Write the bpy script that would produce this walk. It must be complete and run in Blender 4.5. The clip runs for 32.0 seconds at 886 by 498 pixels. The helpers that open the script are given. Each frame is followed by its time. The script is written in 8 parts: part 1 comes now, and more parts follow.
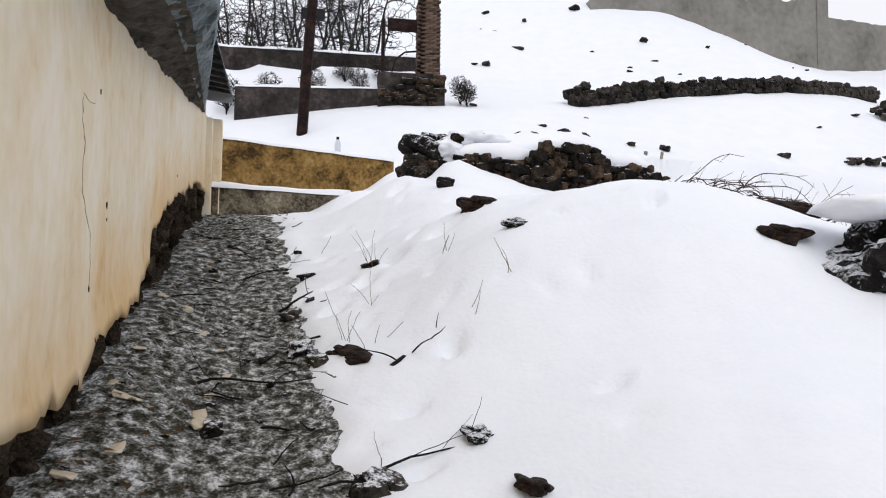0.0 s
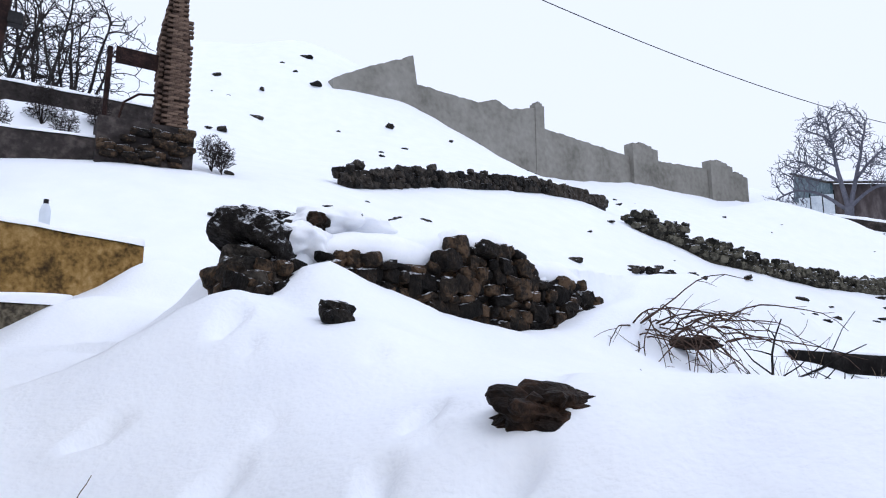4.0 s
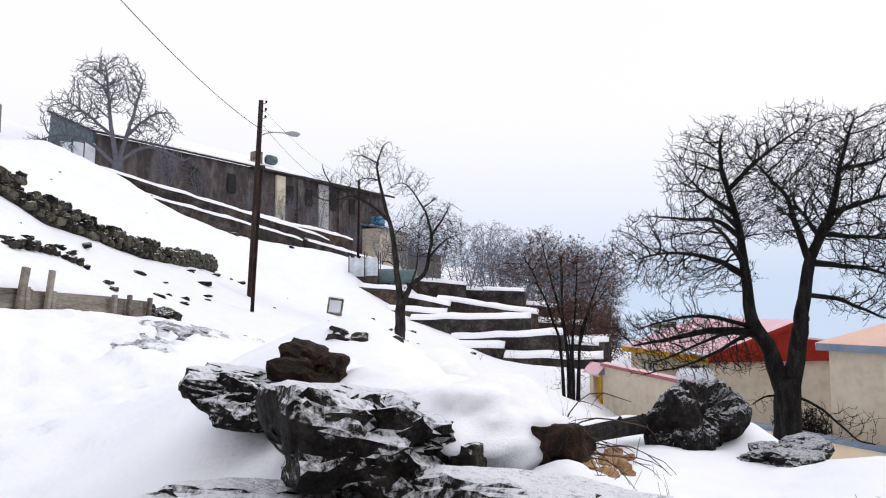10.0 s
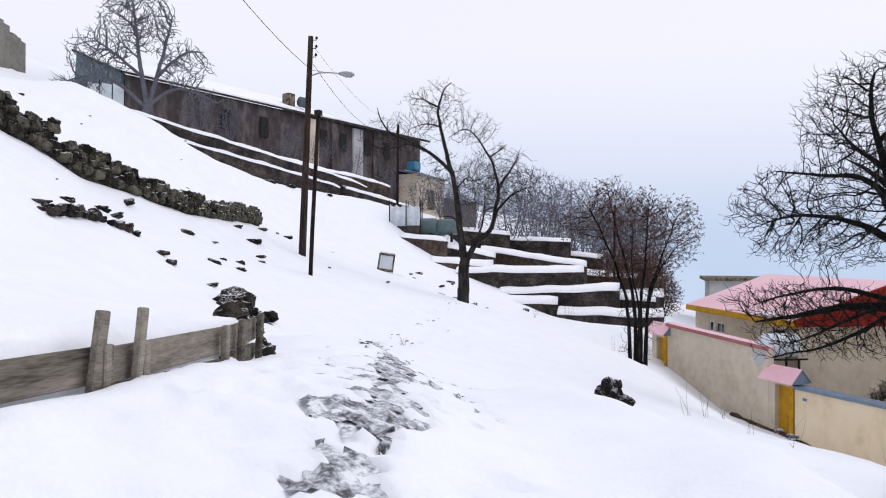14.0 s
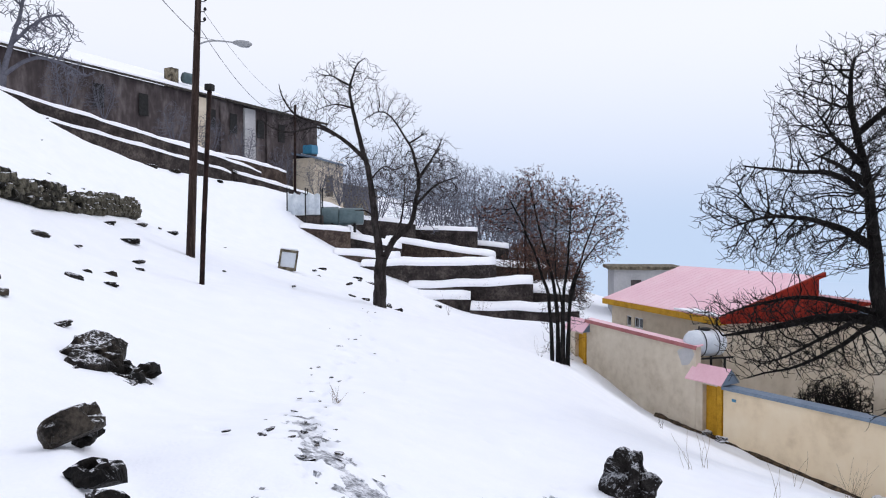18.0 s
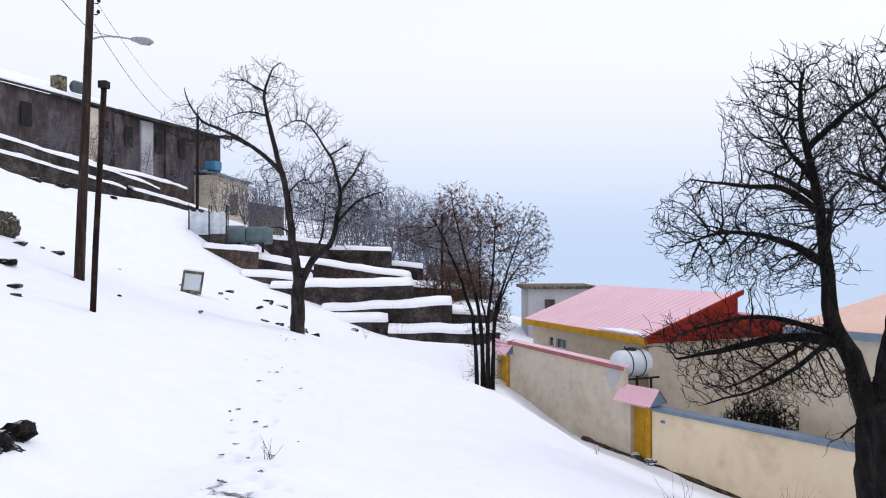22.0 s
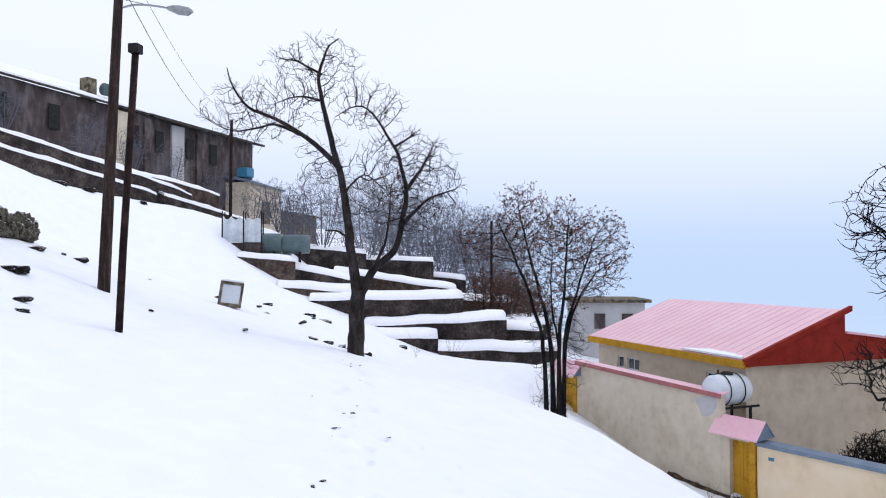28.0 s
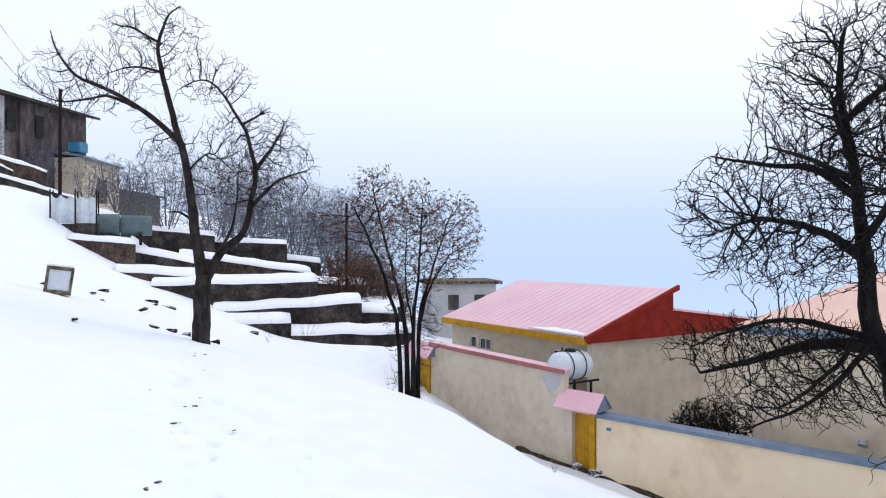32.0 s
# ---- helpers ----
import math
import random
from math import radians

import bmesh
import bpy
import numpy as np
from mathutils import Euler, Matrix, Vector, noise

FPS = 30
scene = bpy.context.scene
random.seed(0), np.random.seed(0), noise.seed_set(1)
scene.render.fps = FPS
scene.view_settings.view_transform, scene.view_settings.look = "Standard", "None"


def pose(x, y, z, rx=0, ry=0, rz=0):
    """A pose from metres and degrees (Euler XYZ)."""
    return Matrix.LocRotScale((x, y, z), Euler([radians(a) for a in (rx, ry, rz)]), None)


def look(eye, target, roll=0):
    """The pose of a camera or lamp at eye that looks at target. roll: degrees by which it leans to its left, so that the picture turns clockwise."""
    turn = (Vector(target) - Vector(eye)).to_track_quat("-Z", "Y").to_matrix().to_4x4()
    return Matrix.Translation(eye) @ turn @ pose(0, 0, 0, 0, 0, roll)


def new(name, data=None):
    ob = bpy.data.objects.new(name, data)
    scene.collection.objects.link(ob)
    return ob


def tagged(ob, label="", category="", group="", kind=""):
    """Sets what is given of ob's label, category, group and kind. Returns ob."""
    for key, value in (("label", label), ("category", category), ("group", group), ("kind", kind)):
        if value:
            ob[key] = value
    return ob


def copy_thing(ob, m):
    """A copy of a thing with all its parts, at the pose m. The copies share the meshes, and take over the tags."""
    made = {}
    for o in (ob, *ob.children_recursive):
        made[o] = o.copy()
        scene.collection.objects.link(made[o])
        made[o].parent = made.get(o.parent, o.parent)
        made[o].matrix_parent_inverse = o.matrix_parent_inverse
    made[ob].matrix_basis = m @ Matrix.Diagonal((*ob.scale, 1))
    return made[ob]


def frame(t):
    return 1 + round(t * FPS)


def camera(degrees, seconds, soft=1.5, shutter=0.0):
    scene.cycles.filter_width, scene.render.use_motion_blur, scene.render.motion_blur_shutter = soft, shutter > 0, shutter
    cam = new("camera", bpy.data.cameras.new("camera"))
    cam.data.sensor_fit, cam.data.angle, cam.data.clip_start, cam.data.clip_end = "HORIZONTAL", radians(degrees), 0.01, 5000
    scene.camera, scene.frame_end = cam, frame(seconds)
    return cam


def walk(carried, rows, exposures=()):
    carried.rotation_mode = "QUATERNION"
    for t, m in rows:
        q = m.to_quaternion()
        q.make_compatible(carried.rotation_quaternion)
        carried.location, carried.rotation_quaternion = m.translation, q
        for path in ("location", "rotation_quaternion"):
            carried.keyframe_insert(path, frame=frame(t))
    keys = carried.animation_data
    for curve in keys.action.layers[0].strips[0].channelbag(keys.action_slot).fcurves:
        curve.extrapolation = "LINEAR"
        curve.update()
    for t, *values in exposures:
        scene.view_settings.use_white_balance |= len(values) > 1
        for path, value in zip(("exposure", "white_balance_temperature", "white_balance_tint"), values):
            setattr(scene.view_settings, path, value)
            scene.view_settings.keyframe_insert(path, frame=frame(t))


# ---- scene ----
cam = camera(63.4, 32.0, 1.1)
PATH = [
    (0, (1.347, -2.551, 0.844), (0.921, -0.6, 0.96), 0.7),
    (0.5, (1.095, -1.931, 0.982), (0.52, -0.02, 1.108), 1.0),
    (1, (0.768, -1.352, 1.119), (0.152, 0.546, 1.258), 0.8),
    (1.5, (0.374, -0.856, 1.185), (-0.261, 1.034, 1.349), 0.9),
    (2, (0.088, -0.33, 1.283), (-0.539, 1.562, 1.448), 0.6),
    (2.5, (-0.142, 0.15, 1.484), (-0.624, 2.08, 1.696), 0.6),
    (3, (-0.366, 0.663, 1.616), (-0.565, 2.628, 1.93), 0.5),
    (3.5, (-0.55, 1.23, 1.713), (-0.457, 3.198, 2.056), 0.2),
    (5.5, (-1.409, 3.245, 2.249), (-0.19, 4.8, 2.559), 0.0),
    (6, (-1.5, 3.725, 2.417), (-0.068, 5.093, 2.695), 0.1),
    (6.5, (-1.665, 4.18, 2.51), (-0.049, 5.331, 2.768), 0.1),
    (7, (-1.765, 4.639, 2.677), (-0.016, 5.582, 2.905), 0.1),
    (7.5, (-1.964, 5.081, 2.936), (-0.164, 5.926, 3.152), -0.0),
    (8, (-2.232, 5.397, 3.01), (-0.422, 6.22, 3.228), -0.1),
    (8.5, (-2.34, 5.683, 3.132), (-0.514, 6.473, 3.336), -0.1),
    (9, (-2.403, 6.072, 3.214), (-0.547, 6.787, 3.422), -0.0),
    (9.5, (-2.621, 6.498, 3.337), (-0.74, 7.149, 3.537), -0.1),
    (10, (-2.68, 7.013, 3.404), (-0.796, 7.664, 3.568), -0.2),
    (10.5, (-2.64, 7.429, 3.478), (-0.76, 8.096, 3.619), 0.2),
    (11, (-2.704, 7.838, 3.589), (-0.825, 8.511, 3.72), 0.1),
    (11.5, (-2.395, 8.281, 3.536), (-0.517, 8.959, 3.66), 0.2),
    (12, (-2.069, 8.733, 3.702), (-0.191, 9.413, 3.802), 0.3),
    (12.5, (-1.747, 9.017, 3.88), (0.13, 9.703, 3.947), -0.1),
    (13, (-1.342, 9.227, 3.874), (0.535, 9.916, 3.919), 0.1),
    (13.5, (-0.988, 9.444, 4.004), (0.885, 10.147, 4.023), 0.2),
    (14, (-0.56, 9.818, 4.104), (1.31, 10.528, 4.11), 0.2),
    (14.5, (-0.184, 10.207, 4.167), (1.678, 10.935, 4.205), 0.2),
    (16.5, (1.222, 11.402, 4.445), (3.097, 12.096, 4.39), 0.2),
    (17, (1.581, 11.487, 4.556), (3.473, 12.132, 4.497), 0.1),
    (17.5, (1.958, 11.586, 4.543), (3.885, 12.119, 4.497), 0.0),
    (18, (2.373, 11.748, 4.642), (4.327, 12.174, 4.604), -0.0),
    (18.5, (2.672, 12.086, 4.769), (4.646, 12.405, 4.752), 0.0),
    (19, (2.847, 12.129, 4.902), (4.83, 12.389, 4.886), 0.1),
    (19.5, (2.881, 12.184, 4.845), (4.869, 12.404, 4.832), -0.1),
    (20, (2.865, 12.132, 4.893), (4.855, 12.331, 4.871), -0.1),
    (21, (3.194, 12.222, 4.799), (5.186, 12.392, 4.769), -0.0),
    (22, (3.991, 12.754, 4.584), (5.984, 12.921, 4.603), -0.2),
    (23, (5.054, 13.204, 4.62), (7.043, 13.409, 4.676), 0.0),
    (24, (6.03, 13.654, 4.526), (8.014, 13.896, 4.604), -0.0),
    (25, (6.708, 14.2, 4.349), (8.67, 14.572, 4.459), -0.0),
    (25.5, (6.895, 14.453, 4.436), (8.846, 14.877, 4.557), 0.1),
    (27.5, (7.552, 14.814, 4.485), (9.52, 15.163, 4.558), -0.0),
    (28, (7.553, 14.831, 4.5), (9.539, 15.064, 4.552), 0.0),
    (28.5, (7.522, 14.701, 4.569), (9.518, 14.822, 4.602), -0.1),
    (29, (7.56, 14.676, 4.554), (9.559, 14.71, 4.576), 0.0),
    (29.5, (7.584, 14.654, 4.544), (9.584, 14.625, 4.558), -0.0),
    (30, (7.587, 14.679, 4.535), (9.586, 14.609, 4.547), -0.1),
    (30.5, (7.635, 14.696, 4.52), (9.633, 14.599, 4.53), 0.1),
    (31, (7.63, 14.71, 4.505), (9.626, 14.59, 4.515), -0.0),
    (31.5, (7.643, 14.701, 4.536), (9.638, 14.562, 4.542), -0.0),
    (32, (7.741, 14.758, 4.533), (9.734, 14.593, 4.535), -0.1),
]
walk(cam, [(t, look(eye, target, roll)) for t, eye, target, roll in PATH], [(0, -0.02, 6600, 11), (1, 0.08, 6350, 12), (2, 0.10, 6050, 11), (3, 0.04, 5800, 11), (6, 0.0, 5950, 14), (8, 0.1, 6500, 12), (12, 0.0, 6600, 14), (14, -0.06, 6380, 14), (18, -0.02, 6200, 13), (20, 0.0, 6350, 15), (24, 0.03, 6050, 13), (30, 0.03, 6000, 13), (32, 0.08, 6060, 11)])

# ---- light ----
def make_world():
    w = bpy.data.worlds.new("overcast_sky")
    scene.world = w
    w.use_nodes = True
    nt = w.node_tree
    nt.nodes.clear()
    out = nt.nodes.new("ShaderNodeOutputWorld")
    bg = nt.nodes.new("ShaderNodeBackground")
    sky = nt.nodes.new("ShaderNodeTexSky")
    sky.sky_type = 'NISHITA'
    sky.sun_disc = False
    sky.sun_elevation = SUN_UP
    sky.sun_rotation = SUN_TURN
    sky.air_density, sky.dust_density, sky.ozone_density = 1.0, 4.0, 1.0
    dim = nt.nodes.new("ShaderNodeVectorMath")
    dim.operation = 'SCALE'
    dim.inputs["Scale"].default_value = 0.06
    mix = nt.nodes.new("ShaderNodeMix")
    mix.data_type = 'RGBA'
    mix.inputs["Factor"].default_value = 0.86
    mix.inputs["B"].default_value = CLOUD
    nt.links.new(sky.outputs[0], dim.inputs[0])
    nt.links.new(dim.outputs[0], mix.inputs["A"])
    nt.links.new(mix.outputs["Result"], bg.inputs["Color"])
    bg.inputs["Strength"].default_value = 1.0
    nt.links.new(bg.outputs[0], out.inputs[0])


SUN_UP, SUN_TURN = radians(38), radians(150)
CLOUD = (1.06, 1.075, 1.145, 1.0)
make_world()
sun = new("sun", bpy.data.lights.new("sun", 'SUN'))
sun.data.energy, sun.data.angle, sun.data.color = 0.55, radians(30), (1.0, 0.97, 0.93)
sun.matrix_world = look((0, 0, 60), (-20, 30, 20))
scene.view_settings.exposure = 0.0


# ---- materials ----
def material(name, colours, rough=0.8, scale=3.0, detail=40.0, bump=0.3, depth=0.02, metal=0.0, per_piece=0.0, contrast=0.5, spread=(1, 1, 1), world=False):
    """Two scales of variation between the colours, with relief. spread stretches the pattern."""
    m = bpy.data.materials.new(name)
    m.use_nodes = True
    nt = m.node_tree
    b = nt.nodes["Principled BSDF"]
    b.inputs["Roughness"].default_value = rough
    b.inputs["Metallic"].default_value = metal
    b.inputs["Specular IOR Level"].default_value = 0.5 if rough < 0.55 else 0.12
    co = nt.nodes.new("ShaderNodeTexCoord")
    mp = nt.nodes.new("ShaderNodeMapping")
    mp.inputs["Scale"].default_value = spread
    geo = nt.nodes.new("ShaderNodeNewGeometry")
    nt.links.new(geo.outputs["Position"] if world else co.outputs["Object"], mp.inputs["Vector"])
    n1 = nt.nodes.new("ShaderNodeTexNoise")
    n1.inputs["Scale"].default_value, n1.inputs["Detail"].default_value = scale, 6
    n1.inputs["Roughness"].default_value = 0.62
    n2 = nt.nodes.new("ShaderNodeTexNoise")
    n2.inputs["Scale"].default_value, n2.inputs["Detail"].default_value = detail, 4
    for n in (n1, n2):
        nt.links.new(mp.outputs[0], n.inputs["Vector"])
    ad = nt.nodes.new("ShaderNodeMath")
    ad.operation = 'MULTIPLY_ADD'
    ad.inputs[1].default_value, ad.inputs[2].default_value = 0.45, -0.22
    nt.links.new(n2.outputs[0], ad.inputs[0])
    ad2 = nt.nodes.new("ShaderNodeMath")
    nt.links.new(n1.outputs[0], ad2.inputs[0])
    nt.links.new(ad.outputs[0], ad2.inputs[1])
    last = ad2
    if per_piece:
        info = nt.nodes.new("ShaderNodeObjectInfo")
        pp = nt.nodes.new("ShaderNodeMath")
        pp.operation = 'MULTIPLY_ADD'
        pp.inputs[1].default_value, pp.inputs[2].default_value = per_piece, -per_piece / 2
        nt.links.new(info.outputs["Random"], pp.inputs[0])
        ad3 = nt.nodes.new("ShaderNodeMath")
        nt.links.new(last.outputs[0], ad3.inputs[0])
        nt.links.new(pp.outputs[0], ad3.inputs[1])
        last = ad3
    ramp = nt.nodes.new("ShaderNodeValToRGB")
    el = ramp.color_ramp.elements
    lo, hi = 0.5 - contrast * 0.45, 0.5 + contrast * 0.45
    el[0].position, el[1].position = lo, hi
    el[0].color, el[1].color = (*colours[0], 1), (*colours[-1], 1)
    for i, c in enumerate(colours[1:-1], 1):
        e = el.new(lo + (hi - lo) * i / (len(colours) - 1))
        e.color = (*c, 1)
    nt.links.new(last.outputs[0], ramp.inputs[0])
    nt.links.new(ramp.outputs[0], b.inputs["Base Color"])
    if bump:
        bp = nt.nodes.new("ShaderNodeBump")
        bp.inputs["Strength"].default_value, bp.inputs["Distance"].default_value = bump, depth
        nt.links.new(last.outputs[0], bp.inputs["Height"])
        nt.links.new(bp.outputs[0], b.inputs["Normal"])
    return m


SNOW = material("snow", [(0.82, 0.85, 0.91), (0.90, 0.92, 0.95)], 0.75, 1.3, 30, 0.4, 0.03, contrast=0.8)
SNOWCAP = material("settled_snow", [(0.85, 0.87, 0.92), (0.92, 0.93, 0.95)], 0.75, 4, 40, 0.3, 0.02)
def add_damp(m, tone):
    """Lets the mesh's damp attribute stain the paint from the foot of the wall upwards."""
    nt = m.node_tree
    b = nt.nodes["Principled BSDF"]
    old = b.inputs["Base Color"].links[0].from_socket
    at = nt.nodes.new("ShaderNodeAttribute")
    at.attribute_name = "damp"
    mix = nt.nodes.new("ShaderNodeMix")
    mix.data_type, mix.blend_type = 'RGBA', 'MULTIPLY'
    nt.links.new(at.outputs["Fac"], mix.inputs["Factor"])
    nt.links.new(old, mix.inputs["A"])
    mix.inputs["B"].default_value = (*tone, 1)
    nt.links.new(mix.outputs["Result"], b.inputs["Base Color"])
    return m


def add_frost(m, grain, low, high, tone=(0.80, 0.82, 0.86)):
    """Snow dust caught on the faces that look up, broken by the grain of the stone."""
    nt = m.node_tree
    b = nt.nodes["Principled BSDF"]
    old = b.inputs["Base Color"].links[0].from_socket
    geo = nt.nodes.new("ShaderNodeNewGeometry")
    sp = nt.nodes.new("ShaderNodeSeparateXYZ")
    nz = nt.nodes.new("ShaderNodeTexNoise")
    nz.inputs["Scale"].default_value, nz.inputs["Detail"].default_value, nz.inputs["Roughness"].default_value = grain, 5, 0.7
    nt.links.new(geo.outputs["Position"], nz.inputs["Vector"])
    nt.links.new(geo.outputs["Normal"], sp.inputs[0])
    ad = nt.nodes.new("ShaderNodeMath")
    ad.operation = 'MULTIPLY_ADD'
    ad.inputs[1].default_value = 2.2
    nt.links.new(nz.outputs[0], ad.inputs[0])
    nt.links.new(sp.outputs["Z"], ad.inputs[2])
    mr = nt.nodes.new("ShaderNodeMapRange")
    mr.inputs["From Min"].default_value, mr.inputs["From Max"].default_value = low, high
    nt.links.new(ad.outputs[0], mr.inputs["Value"])
    mix = nt.nodes.new("ShaderNodeMix")
    mix.data_type = 'RGBA'
    nt.links.new(mr.outputs[0], mix.inputs["Factor"])
    nt.links.new(old, mix.inputs["A"])
    mix.inputs["B"].default_value = (*tone, 1)
    nt.links.new(mix.outputs["Result"], b.inputs["Base Color"])
    return m


MUD = material("frozen_mud", [(0.006, 0.006, 0.004), (0.020, 0.019, 0.012), (0.065, 0.064, 0.05), (0.26, 0.265, 0.25), (0.68, 0.69, 0.70), (0.84, 0.85, 0.86)], 0.85, 17, 75, 1.0, 0.05, contrast=0.56, spread=(1, 0.7, 1))
SLUSH = material("slush", [(0.02, 0.02, 0.022), (0.10, 0.105, 0.115), (0.42, 0.44, 0.48), (0.78, 0.8, 0.84), (0.86, 0.88, 0.9)], 0.45, 8, 40, 0.8, 0.03, contrast=0.5)
PLASTER_Y = add_damp(material("ochre_plaster", [(0.70, 0.52, 0.30), (0.80, 0.68, 0.48), (0.85, 0.76, 0.60), (0.87, 0.81, 0.69)], 0.9, 1.5, 14, 0.3, 0.02, contrast=0.6, spread=(1, 1, 0.6)), (0.92, 0.70, 0.42))
FOOTING = material("rubble_footing", [(0.015, 0.012, 0.01), (0.06, 0.045, 0.03), (0.16, 0.11, 0.07)], 0.95, 6, 30, 1.0, 0.06)
PLASTER_C = material("cream_plaster", [(0.42, 0.35, 0.26), (0.58, 0.51, 0.40), (0.67, 0.60, 0.49)], 0.9, 0.55, 2.2, 0.1, 0.01, contrast=0.8)
PLASTER_P = material("peach_plaster", [(0.54, 0.42, 0.27), (0.75, 0.62, 0.43), (0.81, 0.70, 0.52)], 0.9, 0.5, 2.2, 0.1, 0.01, contrast=0.85)
MOSSY = material("stained_concrete", [(0.010, 0.008, 0.006), (0.07, 0.043, 0.016), (0.22, 0.13, 0.040), (0.34, 0.22, 0.085), (0.37, 0.30, 0.18)], 0.9, 2.2, 18, 0.5, 0.03, contrast=0.62)
CONCRETE = material("grey_concrete", [(0.015, 0.013, 0.010), (0.055, 0.047, 0.035), (0.20, 0.17, 0.12), (0.36, 0.33, 0.26)], 0.9, 2.6, 25, 0.5, 0.02, contrast=0.55)
BLACKSTONE = add_frost(material("wet_dark_stone", [(0.003, 0.003, 0.003), (0.014, 0.012, 0.010), (0.06, 0.050, 0.040)], 0.6, 7, 40, 1.0, 0.04, per_piece=0.35, world=True), 26, 1.95, 2.25)
RUINSTONE = add_frost(material("ochre_black_stone", [(0.003, 0.0025, 0.002), (0.010, 0.008, 0.0065), (0.022, 0.016, 0.011), (0.085, 0.054, 0.032)], 0.68, 9, 45, 1.0, 0.04, per_piece=0.4, world=True), 26, 1.9, 2.25)
LICHEN = add_frost(material("snow_dusted_rock", [(0.003, 0.003, 0.0025), (0.012, 0.010, 0.009), (0.05, 0.046, 0.042)], 0.75, 14, 70, 1.0, 0.04, contrast=0.6, world=True), 42, 1.4, 1.95)
FROSTROCK = add_frost(material("frosted_dark_rock", [(0.004, 0.004, 0.0035), (0.016, 0.014, 0.013), (0.06, 0.056, 0.052)], 0.85, 9, 60, 1.0, 0.06, contrast=0.62, world=True), 30, 1.6, 2.2, (0.55, 0.57, 0.6))
FIELDSTONE = add_frost(material("grey_field_stone", [(0.005, 0.005, 0.004), (0.03, 0.028, 0.022), (0.13, 0.12, 0.09)], 0.85, 6, 40, 0.8, 0.04, per_piece=0.4, world=True), 14, 1.8, 2.1)
BROWNROCK = material("brown_rock", [(0.005, 0.0035, 0.003), (0.016, 0.010, 0.007), (0.055, 0.031, 0.019)], 0.7, 8, 40, 0.9, 0.04, world=True)
RUBBLE = material("broken_brick", [(0.16, 0.09, 0.05), (0.34, 0.20, 0.10), (0.42, 0.29, 0.17)], 0.9, 5, 30, 0.4, 0.02, per_piece=0.4)
BRICK = material("weathered_brick", [(0.035, 0.025, 0.020), (0.085, 0.056, 0.042), (0.16, 0.11, 0.08)], 0.9, 5, 30, 0.4, 0.01, per_piece=0.3)
MUDWALL = material("grey_mud_wall", [(0.10, 0.095, 0.08), (0.22, 0.21, 0.185), (0.30, 0.29, 0.26)], 0.95, 0.25, 2.5, 0.5, 0.1, contrast=0.7)
BARNWALL = material("old_barn_wall", [(0.022, 0.019, 0.021), (0.075, 0.062, 0.062), (0.21, 0.185, 0.18)], 0.95, 0.45, 2.4, 0.5, 0.1, contrast=0.65, spread=(1, 1, 0.4))
TERRACE = material("terrace_masonry", [(0.010, 0.009, 0.009), (0.04, 0.034, 0.032), (0.12, 0.10, 0.09)], 0.95, 1.2, 7, 0.8, 0.15, contrast=0.6)
TERRACE2 = material("brown_terrace_masonry", [(0.018, 0.014, 0.012), (0.065, 0.048, 0.04), (0.16, 0.122, 0.10)], 0.95, 1.2, 7, 0.8, 0.15, contrast=0.6)
BARK = material("dark_bark", [(0.003, 0.0027, 0.0025), (0.010, 0.009, 0.0085), (0.03, 0.027, 0.025)], 0.9, 6, 40, 0.8, 0.03, spread=(1, 1, 0.3))
BARK2 = material("grey_bark", [(0.007, 0.006, 0.006), (0.024, 0.020, 0.019), (0.06, 0.053, 0.05)], 0.9, 6, 40, 0.8, 0.03, spread=(1, 1, 0.3))
# bark of the far trees, haze of distance painted in as pale blue-grey
HAZEBARK = material("haze_tinted_bark", [(0.085, 0.086, 0.105), (0.17, 0.172, 0.205)], 0.9, 2, 10, 0.0)
TWIG = material("red_brown_twig", [(0.04, 0.026, 0.02), (0.10, 0.065, 0.05)], 0.85, 8, 40, 0.2)
LEAF = material("withered_leaf", [(0.045, 0.02, 0.018), (0.11, 0.052, 0.04), (0.20, 0.11, 0.08)], 0.8, 0.7, 6, 0.0, contrast=0.9)
DEADLEAF = material("dead_leaf", [(0.02, 0.012, 0.007), (0.07, 0.04, 0.02), (0.16, 0.10, 0.05)], 0.85, 9, 40, 0.0, contrast=0.8)
OLDWOOD = material("weathered_plank", [(0.06, 0.052, 0.042), (0.19, 0.17, 0.14), (0.32, 0.29, 0.24)], 0.85, 2.5, 30, 0.5, 0.015, per_piece=0.3, spread=(0.4, 3, 3))
POLEWOOD = material("tarred_pole_wood", [(0.010, 0.007, 0.006), (0.035, 0.023, 0.019), (0.09, 0.066, 0.055)], 0.85, 3, 30, 0.5, 0.01, spread=(3, 3, 0.3))
RUSTY = material("rusty_steel", [(0.006, 0.004, 0.004), (0.018, 0.010, 0.009), (0.05, 0.026, 0.02)], 0.7, 4, 40, 0.3, 0.01, metal=0.2)
GALV = material("galvanised_sheet", [(0.012, 0.028, 0.038), (0.05, 0.09, 0.11), (0.22, 0.30, 0.34)], 0.45, 2.5, 20, 0.4, 0.02, metal=0.45, contrast=0.7)
DARKSHEET = material("old_dark_sheet", [(0.012, 0.011, 0.010), (0.045, 0.04, 0.035), (0.10, 0.09, 0.08)], 0.7, 3, 26, 0.5, 0.02)
PINKROOF = material("pink_roof_sheet", [(0.72, 0.40, 0.47), (0.79, 0.48, 0.54), (0.83, 0.58, 0.62)], 0.35, 0.5, 8, 0.05, 0.01, contrast=0.8)
